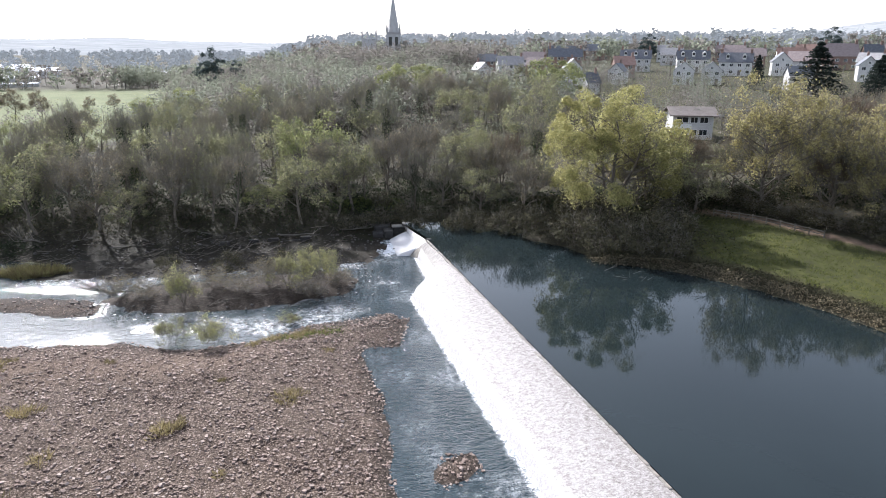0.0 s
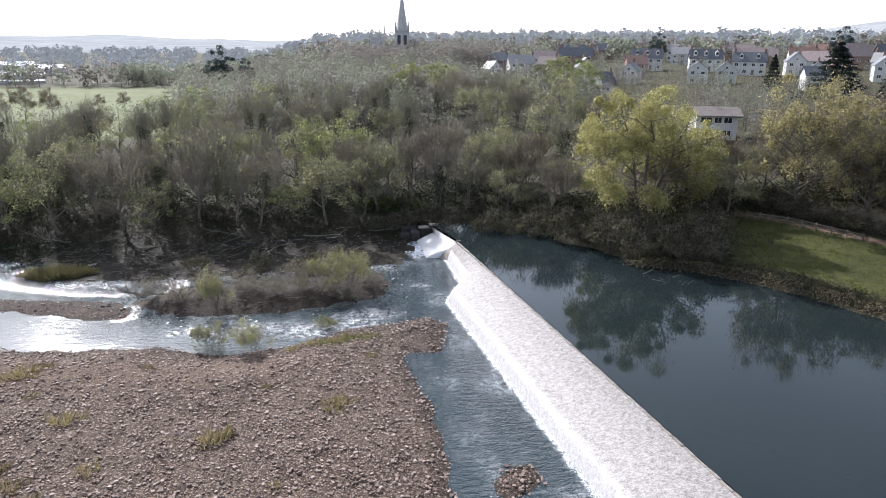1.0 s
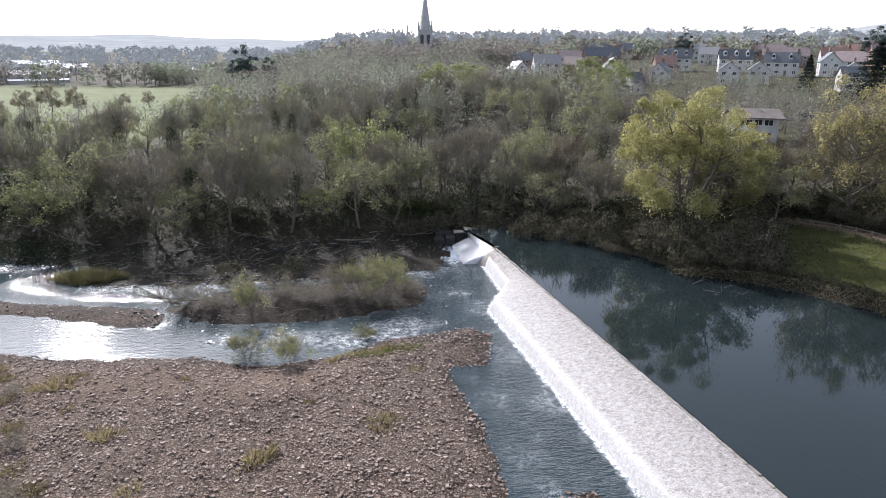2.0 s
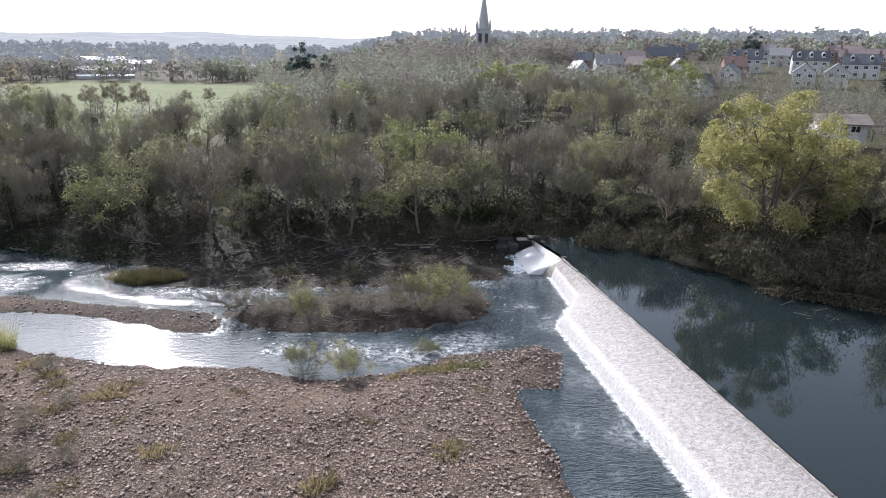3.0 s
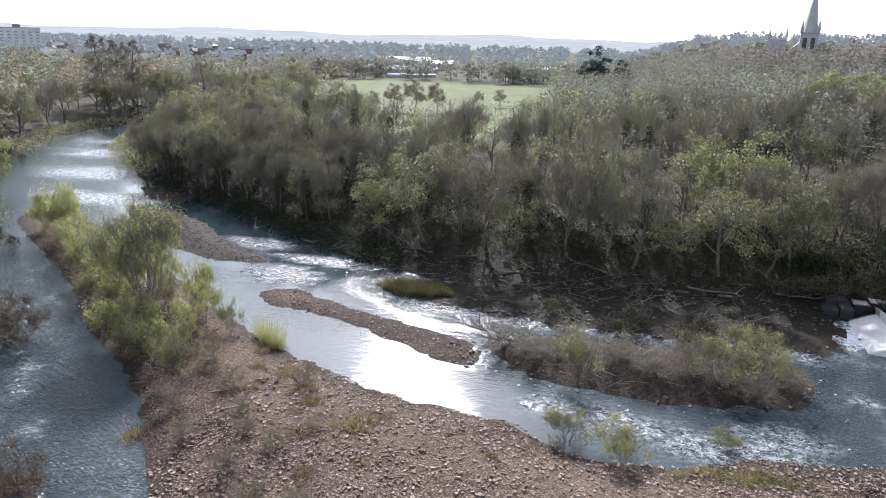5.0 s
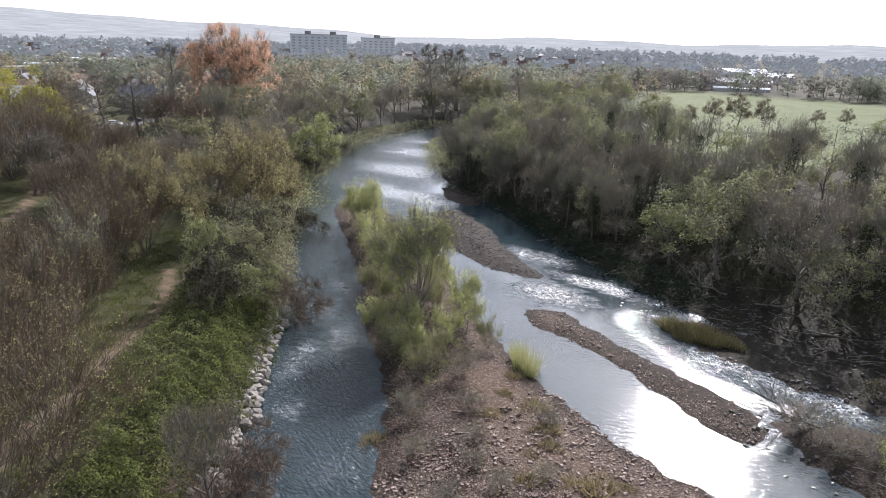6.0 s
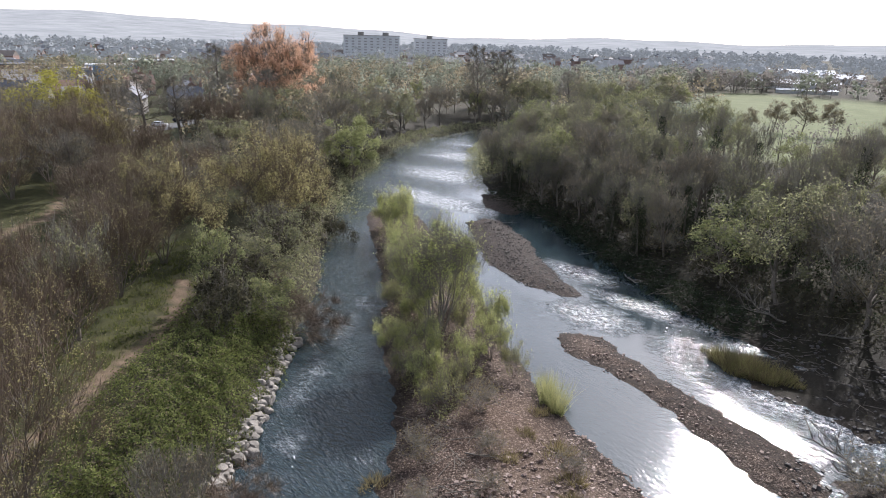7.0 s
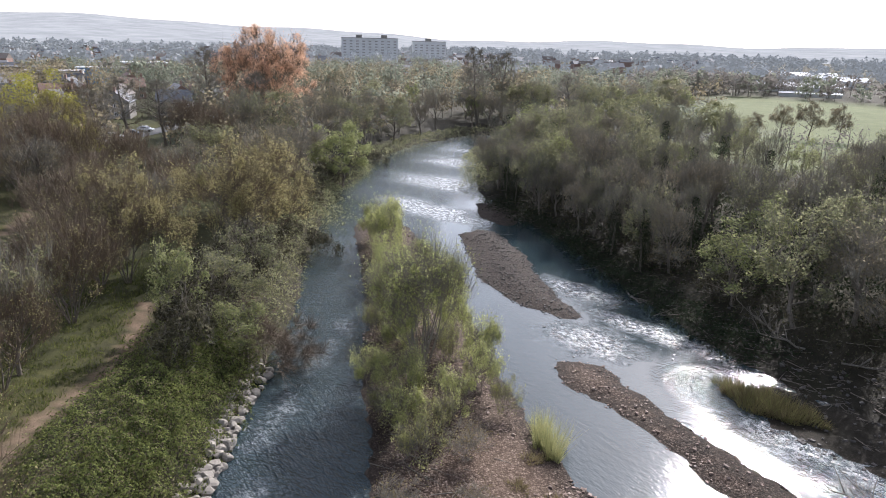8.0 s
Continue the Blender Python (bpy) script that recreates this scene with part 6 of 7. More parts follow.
for nm, x, y, t in CAR_PLACES:
    m = pose(x, y, gz(x, y) + 0.14, 0, 0, t)
    if nm in used:
        copy_thing(cars[nm], m)
    else:
        cars[nm].matrix_world = m
        used.add(nm)
# ---- stones, walls, logs ----
def stone_stock(seed, count, flat=0.65):
    """A few lumpy stones: 8 corners, 12 faces each."""
    rng = np.random.default_rng(seed)
    v0 = np.array([(x, y, z) for x in (-0.7, 0.7) for y in (-0.7, 0.7) for z in (-0.7, 0.7)])
    f0 = np.array([(0, 1, 3), (0, 3, 2), (4, 6, 7), (4, 7, 5), (0, 4, 5), (0, 5, 1), (2, 3, 7), (2, 7, 6), (0, 2, 6), (0, 6, 4), (1, 5, 7), (1, 7, 3)])
    return [v0 * rng.uniform(0.6, 1.25, (len(v0), 3)) * np.array([1, rng.uniform(0.65, 0.95), flat * rng.uniform(0.7, 1.1)]) for _ in range(count)], f0


STONES, STONE_FACES = stone_stock(3, 10)


def stone_field(name, spots_xy, sizes, material, label, sink=0.25, seed=1, level=None):
    rng = np.random.default_rng(seed)
    n = len(spots_xy)
    a = rng.uniform(0, 2 * math.pi, n)
    z = ground_height(spots_xy[:, 0], spots_xy[:, 1]) if level is None else np.full(n, level)
    pick = rng.integers(0, len(STONES), n)
    V = np.stack(STONES)[pick] * sizes[:, None, None]
    tx = rng.normal(size=n) * 0.3
    y, zz = V[:, :, 1] * np.cos(tx)[:, None] - V[:, :, 2] * np.sin(tx)[:, None], V[:, :, 1] * np.sin(tx)[:, None] + V[:, :, 2] * np.cos(tx)[:, None]
    x = V[:, :, 0]
    P = np.stack([spots_xy[:, 0, None] + x * np.cos(a)[:, None] - y * np.sin(a)[:, None], spots_xy[:, 1, None] + x * np.sin(a)[:, None] + y * np.cos(a)[:, None], z[:, None] + zz + (0.5 - sink) * sizes[:, None] * 0.6], 2)
    F = STONE_FACES[None] + (np.arange(n) * V.shape[1])[:, None, None]
    me = mesh_of(name, P.reshape(-1, 3), F.reshape(-1, 3), [material], smooth=False)
    return tagged(new(name, me), label, "stones", kind="stuff")


def cobble_mat():
    n = Nodes("mixed_river_cobbles")
    c = n.ramp(n.island(), (0.0, (0.085, 0.058, 0.044)), (0.3, (0.175, 0.123, 0.097)), (0.65, (0.255, 0.187, 0.152)), (1.0, (0.38, 0.305, 0.258)))
    c = n.mix(n.math("MULTIPLY", n.noise(8, 3), 0.5), c, (0.16, 0.13, 0.115))
    return n.surface(c, 0.85, n.bump(n.noise(30, 2), 0.3, 0.01), spec=0.25)


M["cobbles"] = cobble_mat()
M["shoalrock"] = rough_mat("grey_shoal_rock", (0.03, 0.027, 0.025), (0.13, 0.117, 0.105), 0.9, 0.75)
rng3 = np.random.default_rng(8)


def on_bar(count, xr, yr, edge, keep=None):
    x, y = rng3.uniform(*xr, count), rng3.uniform(*yr, count)
    k = (np.minimum.reduce([sdf(b, x, y) for b in BARS]) < edge) & (sand_cover(x, y) < rng3.uniform(0.15, 1.0, count))
    if keep is not None:
        k &= keep(x, y)
    return np.stack([x[k], y[k]], 1)


near = on_bar(30000, (-42, 12), (40, 77), 0.3)
stone_field("cobbles", near, 0.055 + 0.16 * rng3.uniform(0, 1, len(near)) ** 4, M["cobbles"], "rounded pinkish-grey cobbles of the gravel bar", seed=2)
far_b = on_bar(11000, (-100, -15), (76, 122), 0.3, lambda x, y: sdf(BARS[2], x, y) > 1)
bar_c = on_bar(5000, (-96, -58), (97, 120), 0.3, lambda x, y: sdf(BARS[2], x, y) < 0.3)
stone_field("cobbles", bar_c, 0.07 + 0.13 * rng3.uniform(0, 1, len(bar_c)) ** 2.5, M["shoalrock"], "damp dark-grey cobbles of the upper bar", seed=6)
stone_field("cobbles", far_b, 0.07 + 0.13 * rng3.uniform(0, 1, len(far_b)) ** 2.5, M["cobbles"], "grey cobbles of the midstream bars", seed=3)


def riffle_spots(count):
    x, y = rng3.uniform(-70, 16, count), rng3.uniform(60, 122, count)
    k = (riffle(x, y) > rng3.uniform(0.1, 1.0, count)) | ((np.abs(sdf(ISLET, x, y) - 1) < 2.2) & (rng3.uniform(0, 1, count) < 0.35)) | ((sdf(COURSE, x, y) > -6) & (sdf(COURSE, x, y) < 7) & north(x, y) & (y > 92) & (x > -50) & (rng3.uniform(0, 1, count) < 0.28))
    k &= x < lip_x(y) - 2.5
    return np.stack([x[k], y[k]], 1)


rs = riffle_spots(19000)
lv = ground_height(rs[:, 0], rs[:, 1])
shallow = lv < -0.12
stone_field("river_rocks", rs[shallow], 0.07 + 0.16 * rng3.uniform(0, 1, shallow.sum()) ** 2, M["wetrock"], "wet dark rocks breaking the riffles", 0.4, 4, -0.02)
stone_field("bank_rocks", rs[~shallow], 0.08 + 0.2 * rng3.uniform(0, 1, (~shallow).sum()) ** 2, M["shoalrock"], "damp grey rocks strewn along the shore", 0.3, 5)


def boulder_mesh(seed):
    rng = np.random.default_rng(seed)
    bm = bmesh.new()
    bmesh.ops.create_icosphere(bm, subdivisions=2, radius=1)
    flats = [Vector(rng.normal(size=3)).normalized() for _ in range(9)]
    cuts = rng.uniform(0.5, 0.82, 9)
    wide = rng.uniform(0.7, 1.0)
    for v in bm.verts:
        c = v.co.copy()
        for p, h in zip(flats, cuts):
            over = c.dot(p) - h
            if over > 0:
                c -= p * over
        v.co = Vector((c.x, c.y * wide, c.z * 0.72)) * (1.1 + 0.02 * rng.normal())
    me = bpy.data.meshes.new("boulder")
    bm.to_mesh(me)
    bm.free()
    me.materials.append(M["rock"])
    return me


BOULDERS = [boulder_mesh(200 + i) for i in range(5)]


def boulder(x, y, s, z=None, label="pale limestone boulder armouring the bank", group="bank armour boulders"):
    ob = new("boulder", BOULDERS[int(rng3.integers(0, 5))])
    ob.matrix_world = pose(x, y, (gz(x, y) if z is None else z) + 0.2 * s, rng3.uniform(-20, 20), rng3.uniform(-20, 20), rng3.uniform(0, 360)) @ Matrix.Diagonal((s, s, s, 1))
    tagged(ob, label, "boulder", group)


ARMOUR = [(-46, 45.5), (-50.4, 49.7), (-56, 55), (-64.4, 61.6), (-71, 67.5)]
for (ax, ay), (bx, by) in zip(ARMOUR[:-1], ARMOUR[1:]):
    n = int(math.hypot(bx - ax, by - ay) / 0.55)
    for i in range(n):
        u = (i + rng3.uniform(0, 1)) / n
        for off in (-0.2, 0.3, 0.8, 1.3):
            if rng3.uniform() < 0.8 - 0.2 * max(0, off):
                x, y = ax + (bx - ax) * u - 0.7 * off + rng3.normal() * 0.2, ay + (by - ay) * u - 0.7 * off + rng3.normal() * 0.2
                boulder(x + 0.3, y + 0.4, rng3.uniform(0.26, 0.62), 0.08 + 0.32 * max(0, off))

# masonry by the far end of the weir
wall = tagged(new("wall_river"), "low dark masonry wall along the far bank", "wall", kind="structure")
SIDE = [(-14.5, 106.4), (-7.4, 107.2), (-1, 107.8)]
for (ax, ay), (bx, by) in zip(SIDE[:-1], SIDE[1:]):
    ln, tn = math.hypot(bx - ax, by - ay), math.degrees(math.atan2(by - ay, bx - ax))
    n = int(ln / 1.3)
    for i in range(n):
        for row in range(1 + (i % 3 == 0)):
            bm = boxes((0.02 if row % 2 else -0.3, -0.35, 0, ln / n - (0.02 if row % 2 else 0.32), 0.35, 0.45), bevel=0.05)
            st = part("stone_block", bm, M["wallstone"], wall)
            st.matrix_world = pose(ax + (bx - ax) * i / n, ay + (by - ay) * i / n, 0.15 + 0.47 * row, rng3.uniform(-1, 1), 0, tn + rng3.uniform(-1, 1))
abut = tagged(new("weir_abutment"), "dark stone abutment with a pale concrete sluice", "abutment", kind="structure")
for x0, y0, x1, y1, h in ((8.9, 108.2, 10.6, 110.2, 0.9), (10.7, 108.0, 12.1, 110.6, 1.25), (9.3, 110.3, 11.9, 112.2, 1.5), (12.2, 109.0, 14.2, 111.2, 1.55), (14.3, 109.2, 16.3, 111.4, 1.8)):
    part("stone_block", boxes((x0, y0, -1, x1, y1, h), bevel=0.14), M["wallstone"], abut)
for x0, x1, y0, z in ((12.0, 13.7, 108.9, 1.58), (13.8, 15.5, 109.3, 1.84)):
    part("capping_slab", boxes((x0, y0, z, x1, y0 + 1.5, z + 0.16), bevel=0.05), M["concrete"], abut)

# coping of the weir's crest: long worn stones, some with gaps
for i in range(88):
    y0 = 97.6 - i * 1.35
    x0 = 16.1 + (98 - y0) * 0.1068
    bm = boxes((-0.13, -0.66, -0.35, 0.13, 0.66 - 0.12 * rng3.uniform(0, 1) ** 3, 0.0 + 0.05 * rng3.uniform(-1, 1)), bevel=0.04)
    st = part("coping_stone", bm, M["stone"], weir)
    st.matrix_world = pose(x0 - 0.05 + rng3.normal() * 0.03, y0 - 0.65, 2.5, rng3.uniform(-1, 1), rng3.uniform(-2, 2), 6.1 + rng3.uniform(-1, 1))
part("end_pier", boxes((15.9, 97.5, 1.0, 16.6, 98.3, 2.6), bevel=0.08), M["wallstone"], weir)


# fallen timber
def log_mesh(name, seed, length, radius, arms, material):
    rng = np.random.default_rng(seed)
    n = 6
    pts = np.stack([np.linspace(0, length, n), np.cumsum(rng.normal(size=n) * 0.05 * length), radius + np.abs(rng.normal(size=n)) * 0.03 * length], 1)
    p0, p1 = list(pts[:-1]), list(pts[1:])
    r0 = list(np.linspace(radius, radius * 0.5, n)[:-1])
    r1 = list(np.linspace(radius, radius * 0.5, n)[1:])
    for _ in range(arms):
        i = int(rng.integers(1, n))
        d = np.array([rng.uniform(0.2, 1.0), rng.normal() * 0.8, rng.uniform(-0.05, 0.9)])
        d *= length * rng.uniform(0.12, 0.4) / np.linalg.norm(d)
        k = pts[i] + d
        p0 += [pts[i], k, k]
        p1 += [k, k + d * 0.6 + rng.normal(size=3) * 0.1 * length * 0.3, k + d * 0.5 + rng.normal(size=3) * 0.12 * length * 0.4]
        r0 += [radius * 0.4, radius * 0.25, radius * 0.2]
        r1 += [radius * 0.25, radius * 0.08, radius * 0.06]
    v, f = tubes(np.array(p0), np.array(p1), np.array(r0), np.array(r1), 6)
    return mesh_of(name, v, f, [material], smooth=True)


LOGS = [log_mesh("log%d" % i, 300 + i, 6, 0.16, a, M["driftwood"]) for i, a in enumerate((2, 6, 12, 16))]


def log(x, y, kind, s, turn, tilt=0, label="bleached driftwood log stranded on the bank"):
    ob = new("fallen_log", LOGS[kind])
    ob.matrix_world = pose(x, y, gz(x, y) + 0.05, 0, -tilt, turn) @ Matrix.Diagonal((s, s, s, 1))
    tagged(ob, label, "log", "fallen timber")


for x, y, k, s, t, tl in ((-76, 116.5, 0, 0.9, -10, 4), (-43, 110, 3, 0.7, 150, 8), (-39.5, 109, 2, 0.7, 200, 6), (-36, 108.5, 3, 0.6, 20, 5), (-16, 109.5, 1, 0.8, 170, 3), (-62, 112, 1, 0.7, -20, 4), (-49, 109, 1, 0.8, 30, 3), (14, 116, 2, 0.8, 60, 25), (4, 110.5, 1, 0.7, 10, 3), (-25, 108, 1, 0.8, 160, 2), (-30, 106, 0, 0.6, 20, 0), (-6, 108.8, 0, 0.9, 5, 0), ):
    log(x, y, k, s, t, tl)
for x, y, k, s, t, tl in ((35, 82.5, 1, 0.9, -60, 0), (38.5, 79.5, 2, 0.6, -80, -4), (-22, 86, 3, 0.6, 200, 6), (-24.5, 87.5, 2, 0.7, 170, 8), (-26, 89, 3, 0.55, 140, 5), (-44, 66.5, 1, 0.4, 60, 0), (-9, 73.2, 1, 0.5, -25, 0), (6.5, 92, 1, 0.6, -30, 0), (-27, 63.5, 0, 0.3, 40, 0), (-18, 60, 0, 0.25, 100, 0)):
    log(x, y, k, s, t, tl)

# a dead bush leaning out over the side channel
dead = plant_meshes("dead_bush", 15, 5, 4, M["brown"], M["redtwig"], n_twigs=2800, n_leaves=0, twig_len=1.3, twig_w=0.045, base=0.08, limbs=26, subs=7, stems=6, fan=0.9, up=0.35, thick=0.02)
for x, y, H in ((8, 112, 2.5), (11, 113, 3), (14.5, 113.5, 3), (17.5, 111.5, 3), (5, 111, 2.4)):
    shrub("under", x, y, H, 2.2, "scrub over the abutment")
e = plant("dead_bush", dead, -70.5, 67.5, 0.6, 1.0, 0, "leafless grey bush leaning out over the water", "shrub")
e.matrix_world = pose(-70.5, 67.5, 0.6, -25, 30, 20)
for x, y, s in ((-46.5, 48.5, 0.8), (-49, 51.5, 0.7)):
    plant("dead_bush", dead, x, y, gz(x, y), s, 50 * s, "leafless grey bush at the water's edge", "shrub")


# bramble and ivy thicket on the park-side bank
def thicket(name, seed, line, width, height, n, leaf, label, size=0.3):
    rng = np.random.default_rng(seed)
    L = np.array(line)
    i = rng.integers(0, len(L) - 1, n)
    u = rng.uniform(0, 1, n)
    p = L[i] + (L[i + 1] - L[i]) * u[:, None] + rng.normal(size=(n, 2)) * width / 2.2
    d = to_line(line, p[:, 0], p[:, 1])
    lump = 0.9 + 0.3 * ruffle(p[:, 0], p[:, 1], 1.9) - 0.75 * np.exp(-np.abs(ruffle(p[:, 1] + 40, p[:, 0], 0.8)) * 9) * np.abs(ruffle(p[:, 0], p[:, 1] - 70, 1.1))
    z = ground_height(p[:, 0], p[:, 1]) + height * np.clip(1 - d / width, 0, 1) ** 0.6 * np.clip(lump, 0.1, 1.3) * (1.05 - 0.85 * rng.uniform(0, 1, n) ** 2.2)
    e = 0.4
    rough = lambda dx, dy: ruffle(p[:, 0] + dx, p[:, 1] + dy, 0.9)
    face = np.stack([(rough(-e, 0) - rough(e, 0)), (rough(0, -e) - rough(0, e)), np.full(n, 0.7)], 1) + rng.normal(size=(n, 3)) * 0.45
    z += 0.3 * height * np.clip(rough(0, 0), -0.6, 1)
    v, f = leaves(np.column_stack([p, np.maximum(z, ground_height(p[:, 0], p[:, 1]))]), size * rng.uniform(0.5, 1.4, n), rng, 0.0, face)
    return tagged(new(name, mesh_of(name, v, f, [leaf])), label, "undergrowth", kind="stuff")


thicket("bramble_thicket", 400, [(-52, 46), (-57.5, 51.5), (-63, 56.5), (-69, 61.5), (-74, 66)], 5.0, 2.0, 46000, M["bramble"], "dense green bramble thicket above the boulders", 0.19)
thicket("dead_bramble", 410, [(-51, 44.5), (-57, 50.5), (-62, 55), (-68, 60.5), (-73, 65)], 5.0, 1.7, 12000, M["brown"], "withered brown stems among the brambles", 0.17)
thicket("ivy_scrub", 401, [(-48, 42), (-52, 44)], 4.0, 1.6, 9000, M["bramble"], "bramble scrub beside the trodden path", 0.18)
thicket("bank_scrub", 402, [(-76, 68), (-90, 78), (-108, 92), (-130, 110), (-150, 134)], 5, 2.2, 20000, M["olive"], "olive scrub overhanging the side channel", 0.28)
thicket("bank_scrub", 403, [(14, 112), (24, 108), (32, 101), (38, 91), (44, 86), (52, 84)], 5, 2.4, 12000, M["shadescrub"], "tangled scrub along the pool's bank", 0.28)
thicket("bank_scrub", 404, [(-140, 166), (-112, 140), (-95, 134), (-75, 126), (-58, 119), (-40, 112), (-20, 111), (4, 113)], 7, 1.6, 16000, M["shadescrub"], "dark tangled undergrowth below the wood", 0.26)
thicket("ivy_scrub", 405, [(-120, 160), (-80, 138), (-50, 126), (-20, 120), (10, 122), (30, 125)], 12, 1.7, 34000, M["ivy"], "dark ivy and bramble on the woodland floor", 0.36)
thicket("grass_bank", 406, [(3, 121), (14, 120)], 3.0, 1.0, 5000, M["bramble"], "green grassy slope behind the abutment", 0.3)
thicket("island_scrub", 411, [(-100, 102), (-88, 95), (-76, 86), (-64, 78.5), (-57, 73.5), (-51, 70.5)], 3.0, 0.9, 6000, M["softgreen"], "low green scrub covering the island", 0.18)
thicket("island_scrub", 412, [(-98, 100), (-80, 89), (-64, 77.5), (-53, 71)], 3.2, 1.0, 10000, M["brown"], "dry brown stems under the island willows", 0.17)
thicket("bank_scrub", 413, [(-110, 97), (-137, 116), (-158, 140), (-174, 168), (-182, 194), (-172, 224)], 6, 2.8, 16000, M["olive"], "scrub leaning over the outer bend", 0.36)
thicket("bank_scrub", 414, [(-116, 140), (-146, 167), (-158, 185), (-150, 211)], 6, 2.8, 12000, M["olive"], "scrub leaning over the inner bend", 0.36)
# Dark leaves added over the sunlit floor in place of woodland shade.
thicket("ivy_scrub", 415, [(-135, 182), (-95, 158), (-55, 146), (-10, 140)], 14, 1.6, 22000, M["ivy"], "dark leaf sheet standing in for shade deeper in the wood", 0.4)
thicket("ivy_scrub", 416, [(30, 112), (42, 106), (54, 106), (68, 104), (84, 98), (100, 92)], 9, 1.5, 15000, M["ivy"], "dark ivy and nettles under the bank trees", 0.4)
thicket("bank_scrub", 417, [(32, 108), (46, 103), (60, 103), (76, 97)], 7, 2.4, 9000, M["shadescrub"], "scrub in a painted shade tone round the willow's foot", 0.34)
# Another dark leaf layer, added where the bank lacks tree shade.
thicket("ivy_scrub", 418, [(-106, 134), (-84, 125), (-68, 116.5), (-54, 110), (-42, 106)], 4.5, 1.1, 12000, M["ivy"], "dark leaf sheet standing in for shade on the far shore", 0.32)
thicket("bramble_scrub", 419, [(-56, 42.5), (-63, 49), (-70, 55.5), (-78, 61.5)], 2.2, 0.8, 9000, M["bramble"], "low brambles creeping over the trodden path's edge", 0.17)
thicket("pool_fringe", 420, [(36, 84), (43.5, 80.5), (47.5, 77), (52, 70.5), (54.8, 64.5), (57.2, 57.5), (61, 42)], 1.7, 0.9, 6000, M["brown"], "dead brown sedge along the pool's edge", 0.24)
thicket("pool_fringe", 421, [(36, 85), (44, 81), (48.5, 77.5), (53, 71), (55.5, 65), (58, 58), (61.5, 43)], 2.0, 0.9, 9000, M["shadescrub"], "dark weeds at the foot of the lawn", 0.26)


def debris(name, seed, line, width, n, material, label):
    """Broken branches and flood wrack strewn along a shore."""
    rng = np.random.default_rng(seed)
    L = np.array(line, dtype=float)
    i, u = rng.integers(0, len(L) - 1, n), rng.uniform(0, 1, n)
    q = L[i] + (L[i + 1] - L[i]) * u[:, None] + rng.normal(size=(n, 2)) * width / 2
    a = rng.normal(size=n) * 0.7 + 0.3
    ln = 0.5 + 2.6 * rng.uniform(0, 1, n) ** 2.5
    d = np.stack([np.cos(a), np.sin(a), rng.normal(size=n) * 0.18 + 0.06], 1)
    p0 = np.column_stack([q, ground_height(q[:, 0], q[:, 1]) + 0.06])
    r = 0.014 + 0.014 * ln
    mid = p0 + d * (0.55 * ln)[:, None]
    fork = d + rng.normal(size=(n, 3)) * 0.35
    v, f = tubes(np.concatenate([p0, mid, mid]), np.concatenate([mid, p0 + d * ln[:, None], mid + fork * (0.4 * ln)[:, None]]), np.concatenate([r, 0.7 * r, 0.5 * r]), np.concatenate([0.7 * r, 0.25 * r, 0.15 * r]), 3)
    return tagged(new(name, mesh_of(name, v, f, [material], smooth=True)), label, "driftwood", kind="stuff")


FAR_SHORE = [(-112, 138), (-84, 126), (-68, 117), (-54, 110), (-42, 105.5), (-22, 104.5), (0, 106.5)]
debris("flood_wrack", 430, FAR_SHORE, 5.5, 170, M["driftwood"], "broken branches strewn along the muddy far shore")
debris("flood_wrack", 431, FAR_SHORE, 7.5, 1300, M["bark"], "dark rotting twigs strewn along the muddy far shore")
debris("flood_wrack", 432, [(-24, 84), (-14, 82.5), (-4, 84), (3, 88)], 4.0, 90, M["driftwood"], "driftwood caught on the shrubby islet")
debris("flood_wrack", 433, [(-52, 70), (-46, 66), (-40, 62)], 4.0, 130, M["driftwood"], "dry branches lying on the gravel bar")

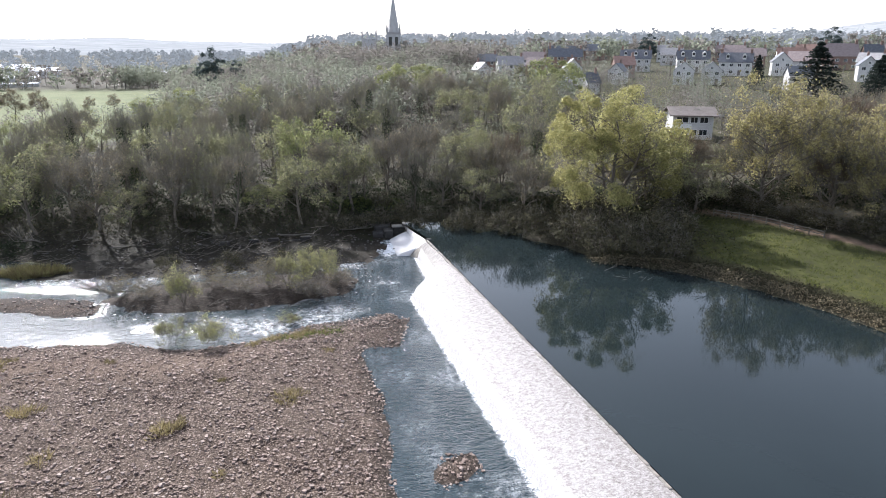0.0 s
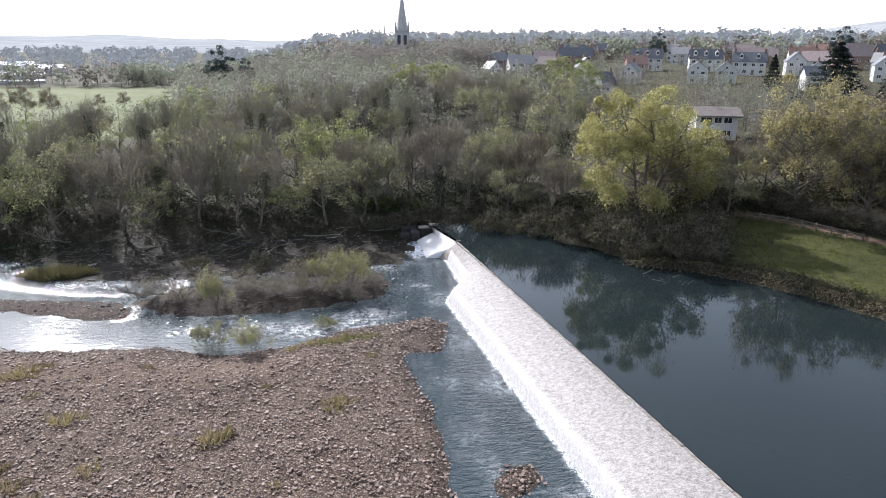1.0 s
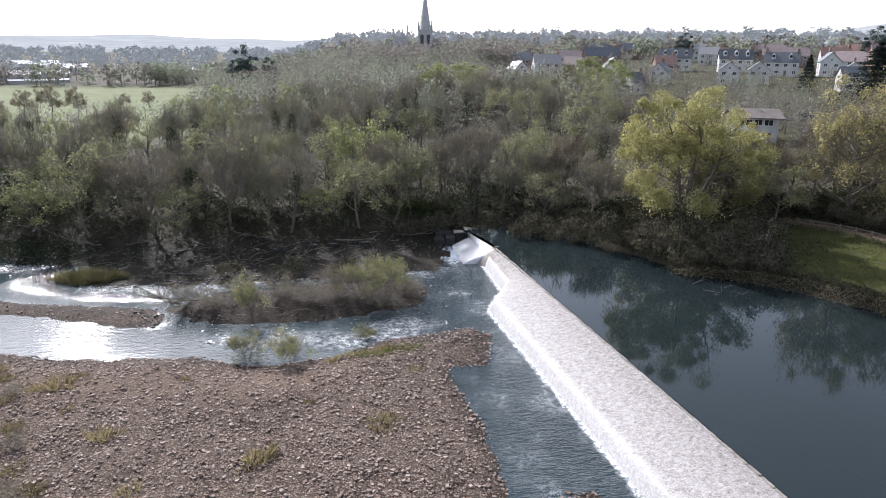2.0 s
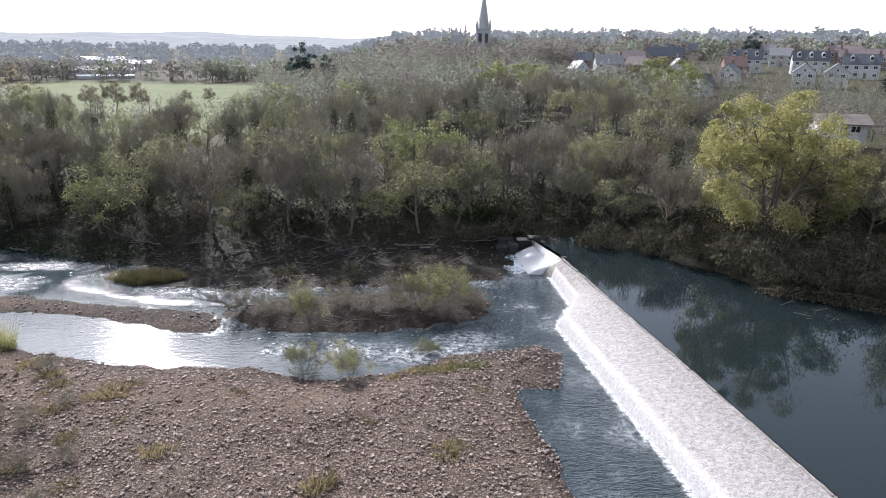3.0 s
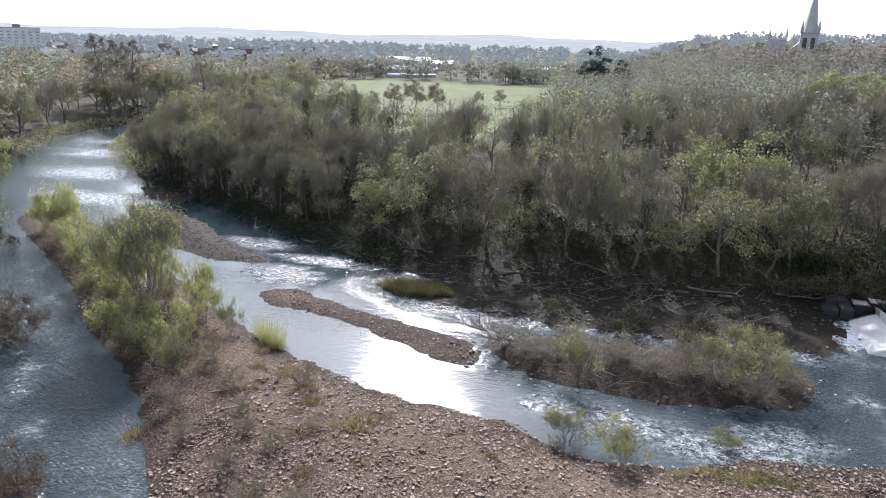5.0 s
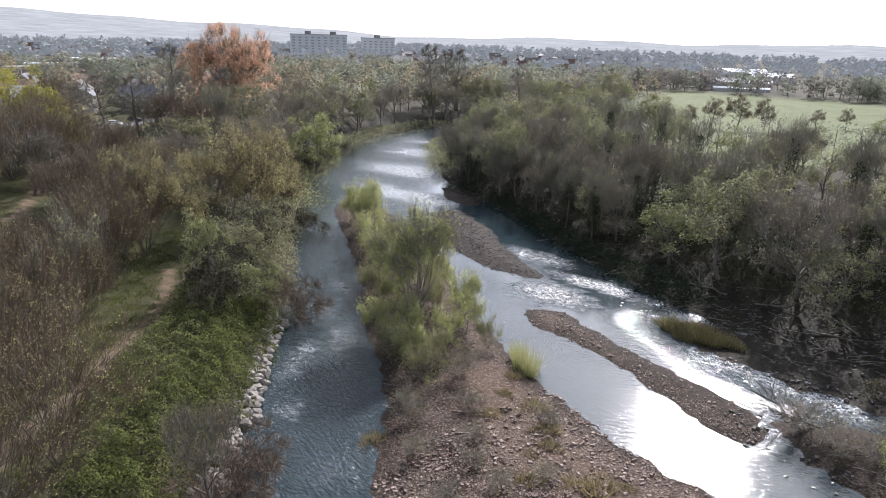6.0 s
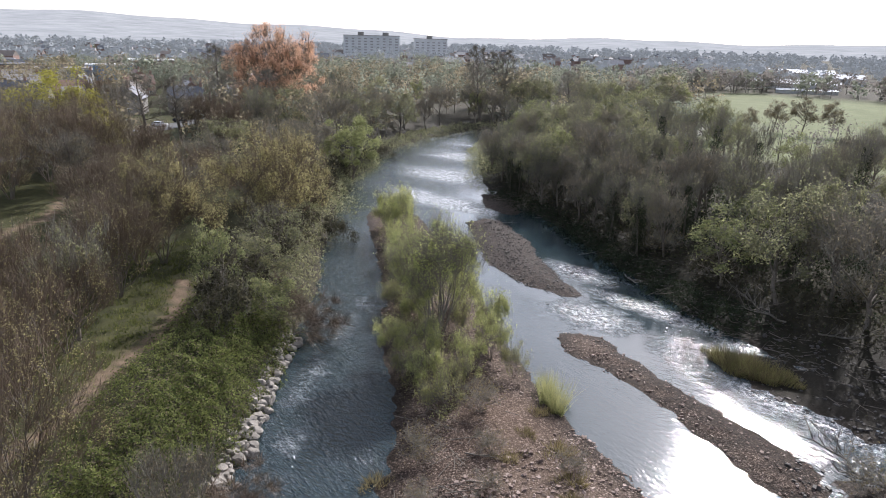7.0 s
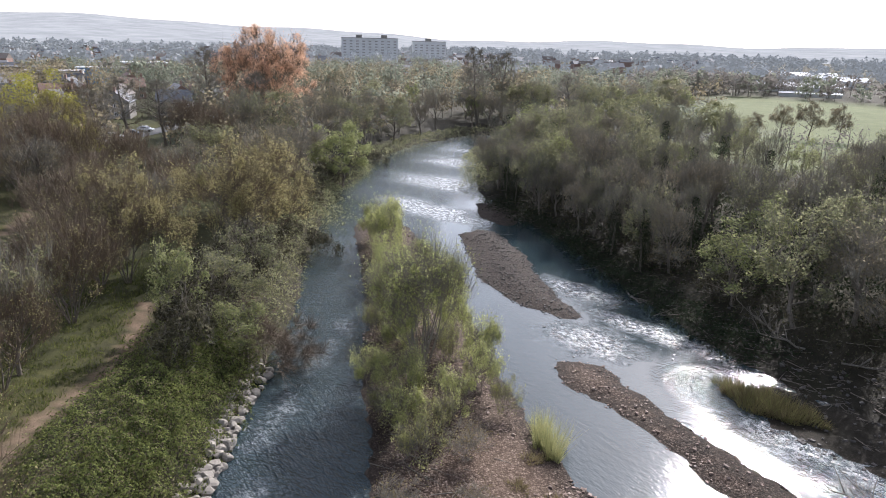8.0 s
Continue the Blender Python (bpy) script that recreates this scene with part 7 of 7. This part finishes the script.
# rail fence beside the lane
fence = tagged(new("fence"), "low weathered wooden rail fence beside the lane", "fence")
FENCE_LINE = [(60.8, 96.6), (63.2, 93.6), (65.4, 90.2), (67.3, 86.4), (68.9, 82.4)]
post_spots = [(ax + (bx - ax) * u, ay + (by - ay) * u) for (ax, ay), (bx, by) in zip(FENCE_LINE[:-1], FENCE_LINE[1:]) for u in (0, 0.5)] + [FENCE_LINE[-1]]
for x, y in post_spots:
    part("post", boxes((-0.07, -0.07, -0.3, 0.07, 0.07, 1.1), bevel=0.015), M["driftwood"], fence).location = (x, y, gz(x, y))
for (ax, ay), (bx, by) in zip(post_spots[:-1], post_spots[1:]):
    for h in (0.45, 0.9):
        a, b = Vector((ax, ay, gz(ax, ay) + h)), Vector((bx, by, gz(bx, by) + h))
        rail = part("rail", boxes((0, -0.025, -0.06, (b - a).length, 0.025, 0.06), bevel=0.01), M["driftwood"], fence)
        rail.matrix_world = Matrix.Translation(a) @ (b - a).to_track_quat("X", "Z").to_matrix().to_4x4()
thicket("moss_patch", 422, [(-4, 70.2), (-1, 70.6), (2, 71.2)], 1.8, 0.16, 1500, M["bramble"], "low green weeds on the damp gravel", 0.16)


def meadow(name, seed, xr, yr, n, height, material, label):
    """Rough grass standing where the bank is grassy, clear of the trodden paths."""
    rng = np.random.default_rng(seed)
    x, y = rng.uniform(*xr, n * 3), rng.uniform(*yr, n * 3)
    k = (grass_cover(x, y) > 0.3) & (sand_cover(x, y) < 0.2) & (rng.uniform(-0.6, 0.6, n * 3) < ruffle(x, y, 1.3))
    x, y = x[k][:n], y[k][:n]
    p = np.column_stack([x, y, ground_height(x, y) - 0.02])
    d = rng.normal(size=p.shape) * 0.5 + np.array([0, 0, 1.0])
    d /= np.linalg.norm(d, axis=1, keepdims=True)
    v, f = slivers(p, d, height * (0.6 + 0.5 * ruffle(x + 9, y, 0.8)) * rng.uniform(0.5, 1.3, len(p)) + 0.08, np.full(len(p), 0.09), rng)
    return tagged(new(name, mesh_of(name, v, f, [material])), label, "grass", kind="stuff")


M["meadow"] = leaf_mat("rough_bank_grass", (0.05, 0.065, 0.02), (0.17, 0.18, 0.06), 0.5, 0.1)
meadow("grass", 440, (-100, -50), (30, 70), 30000, 0.42, M["meadow"], "rough tussocky grass on the park-side bank")
meadow("grass", 441, (46, 72), (52, 96), 12000, 0.3, M["meadow"], "uneven grass of the pool-side lawn")
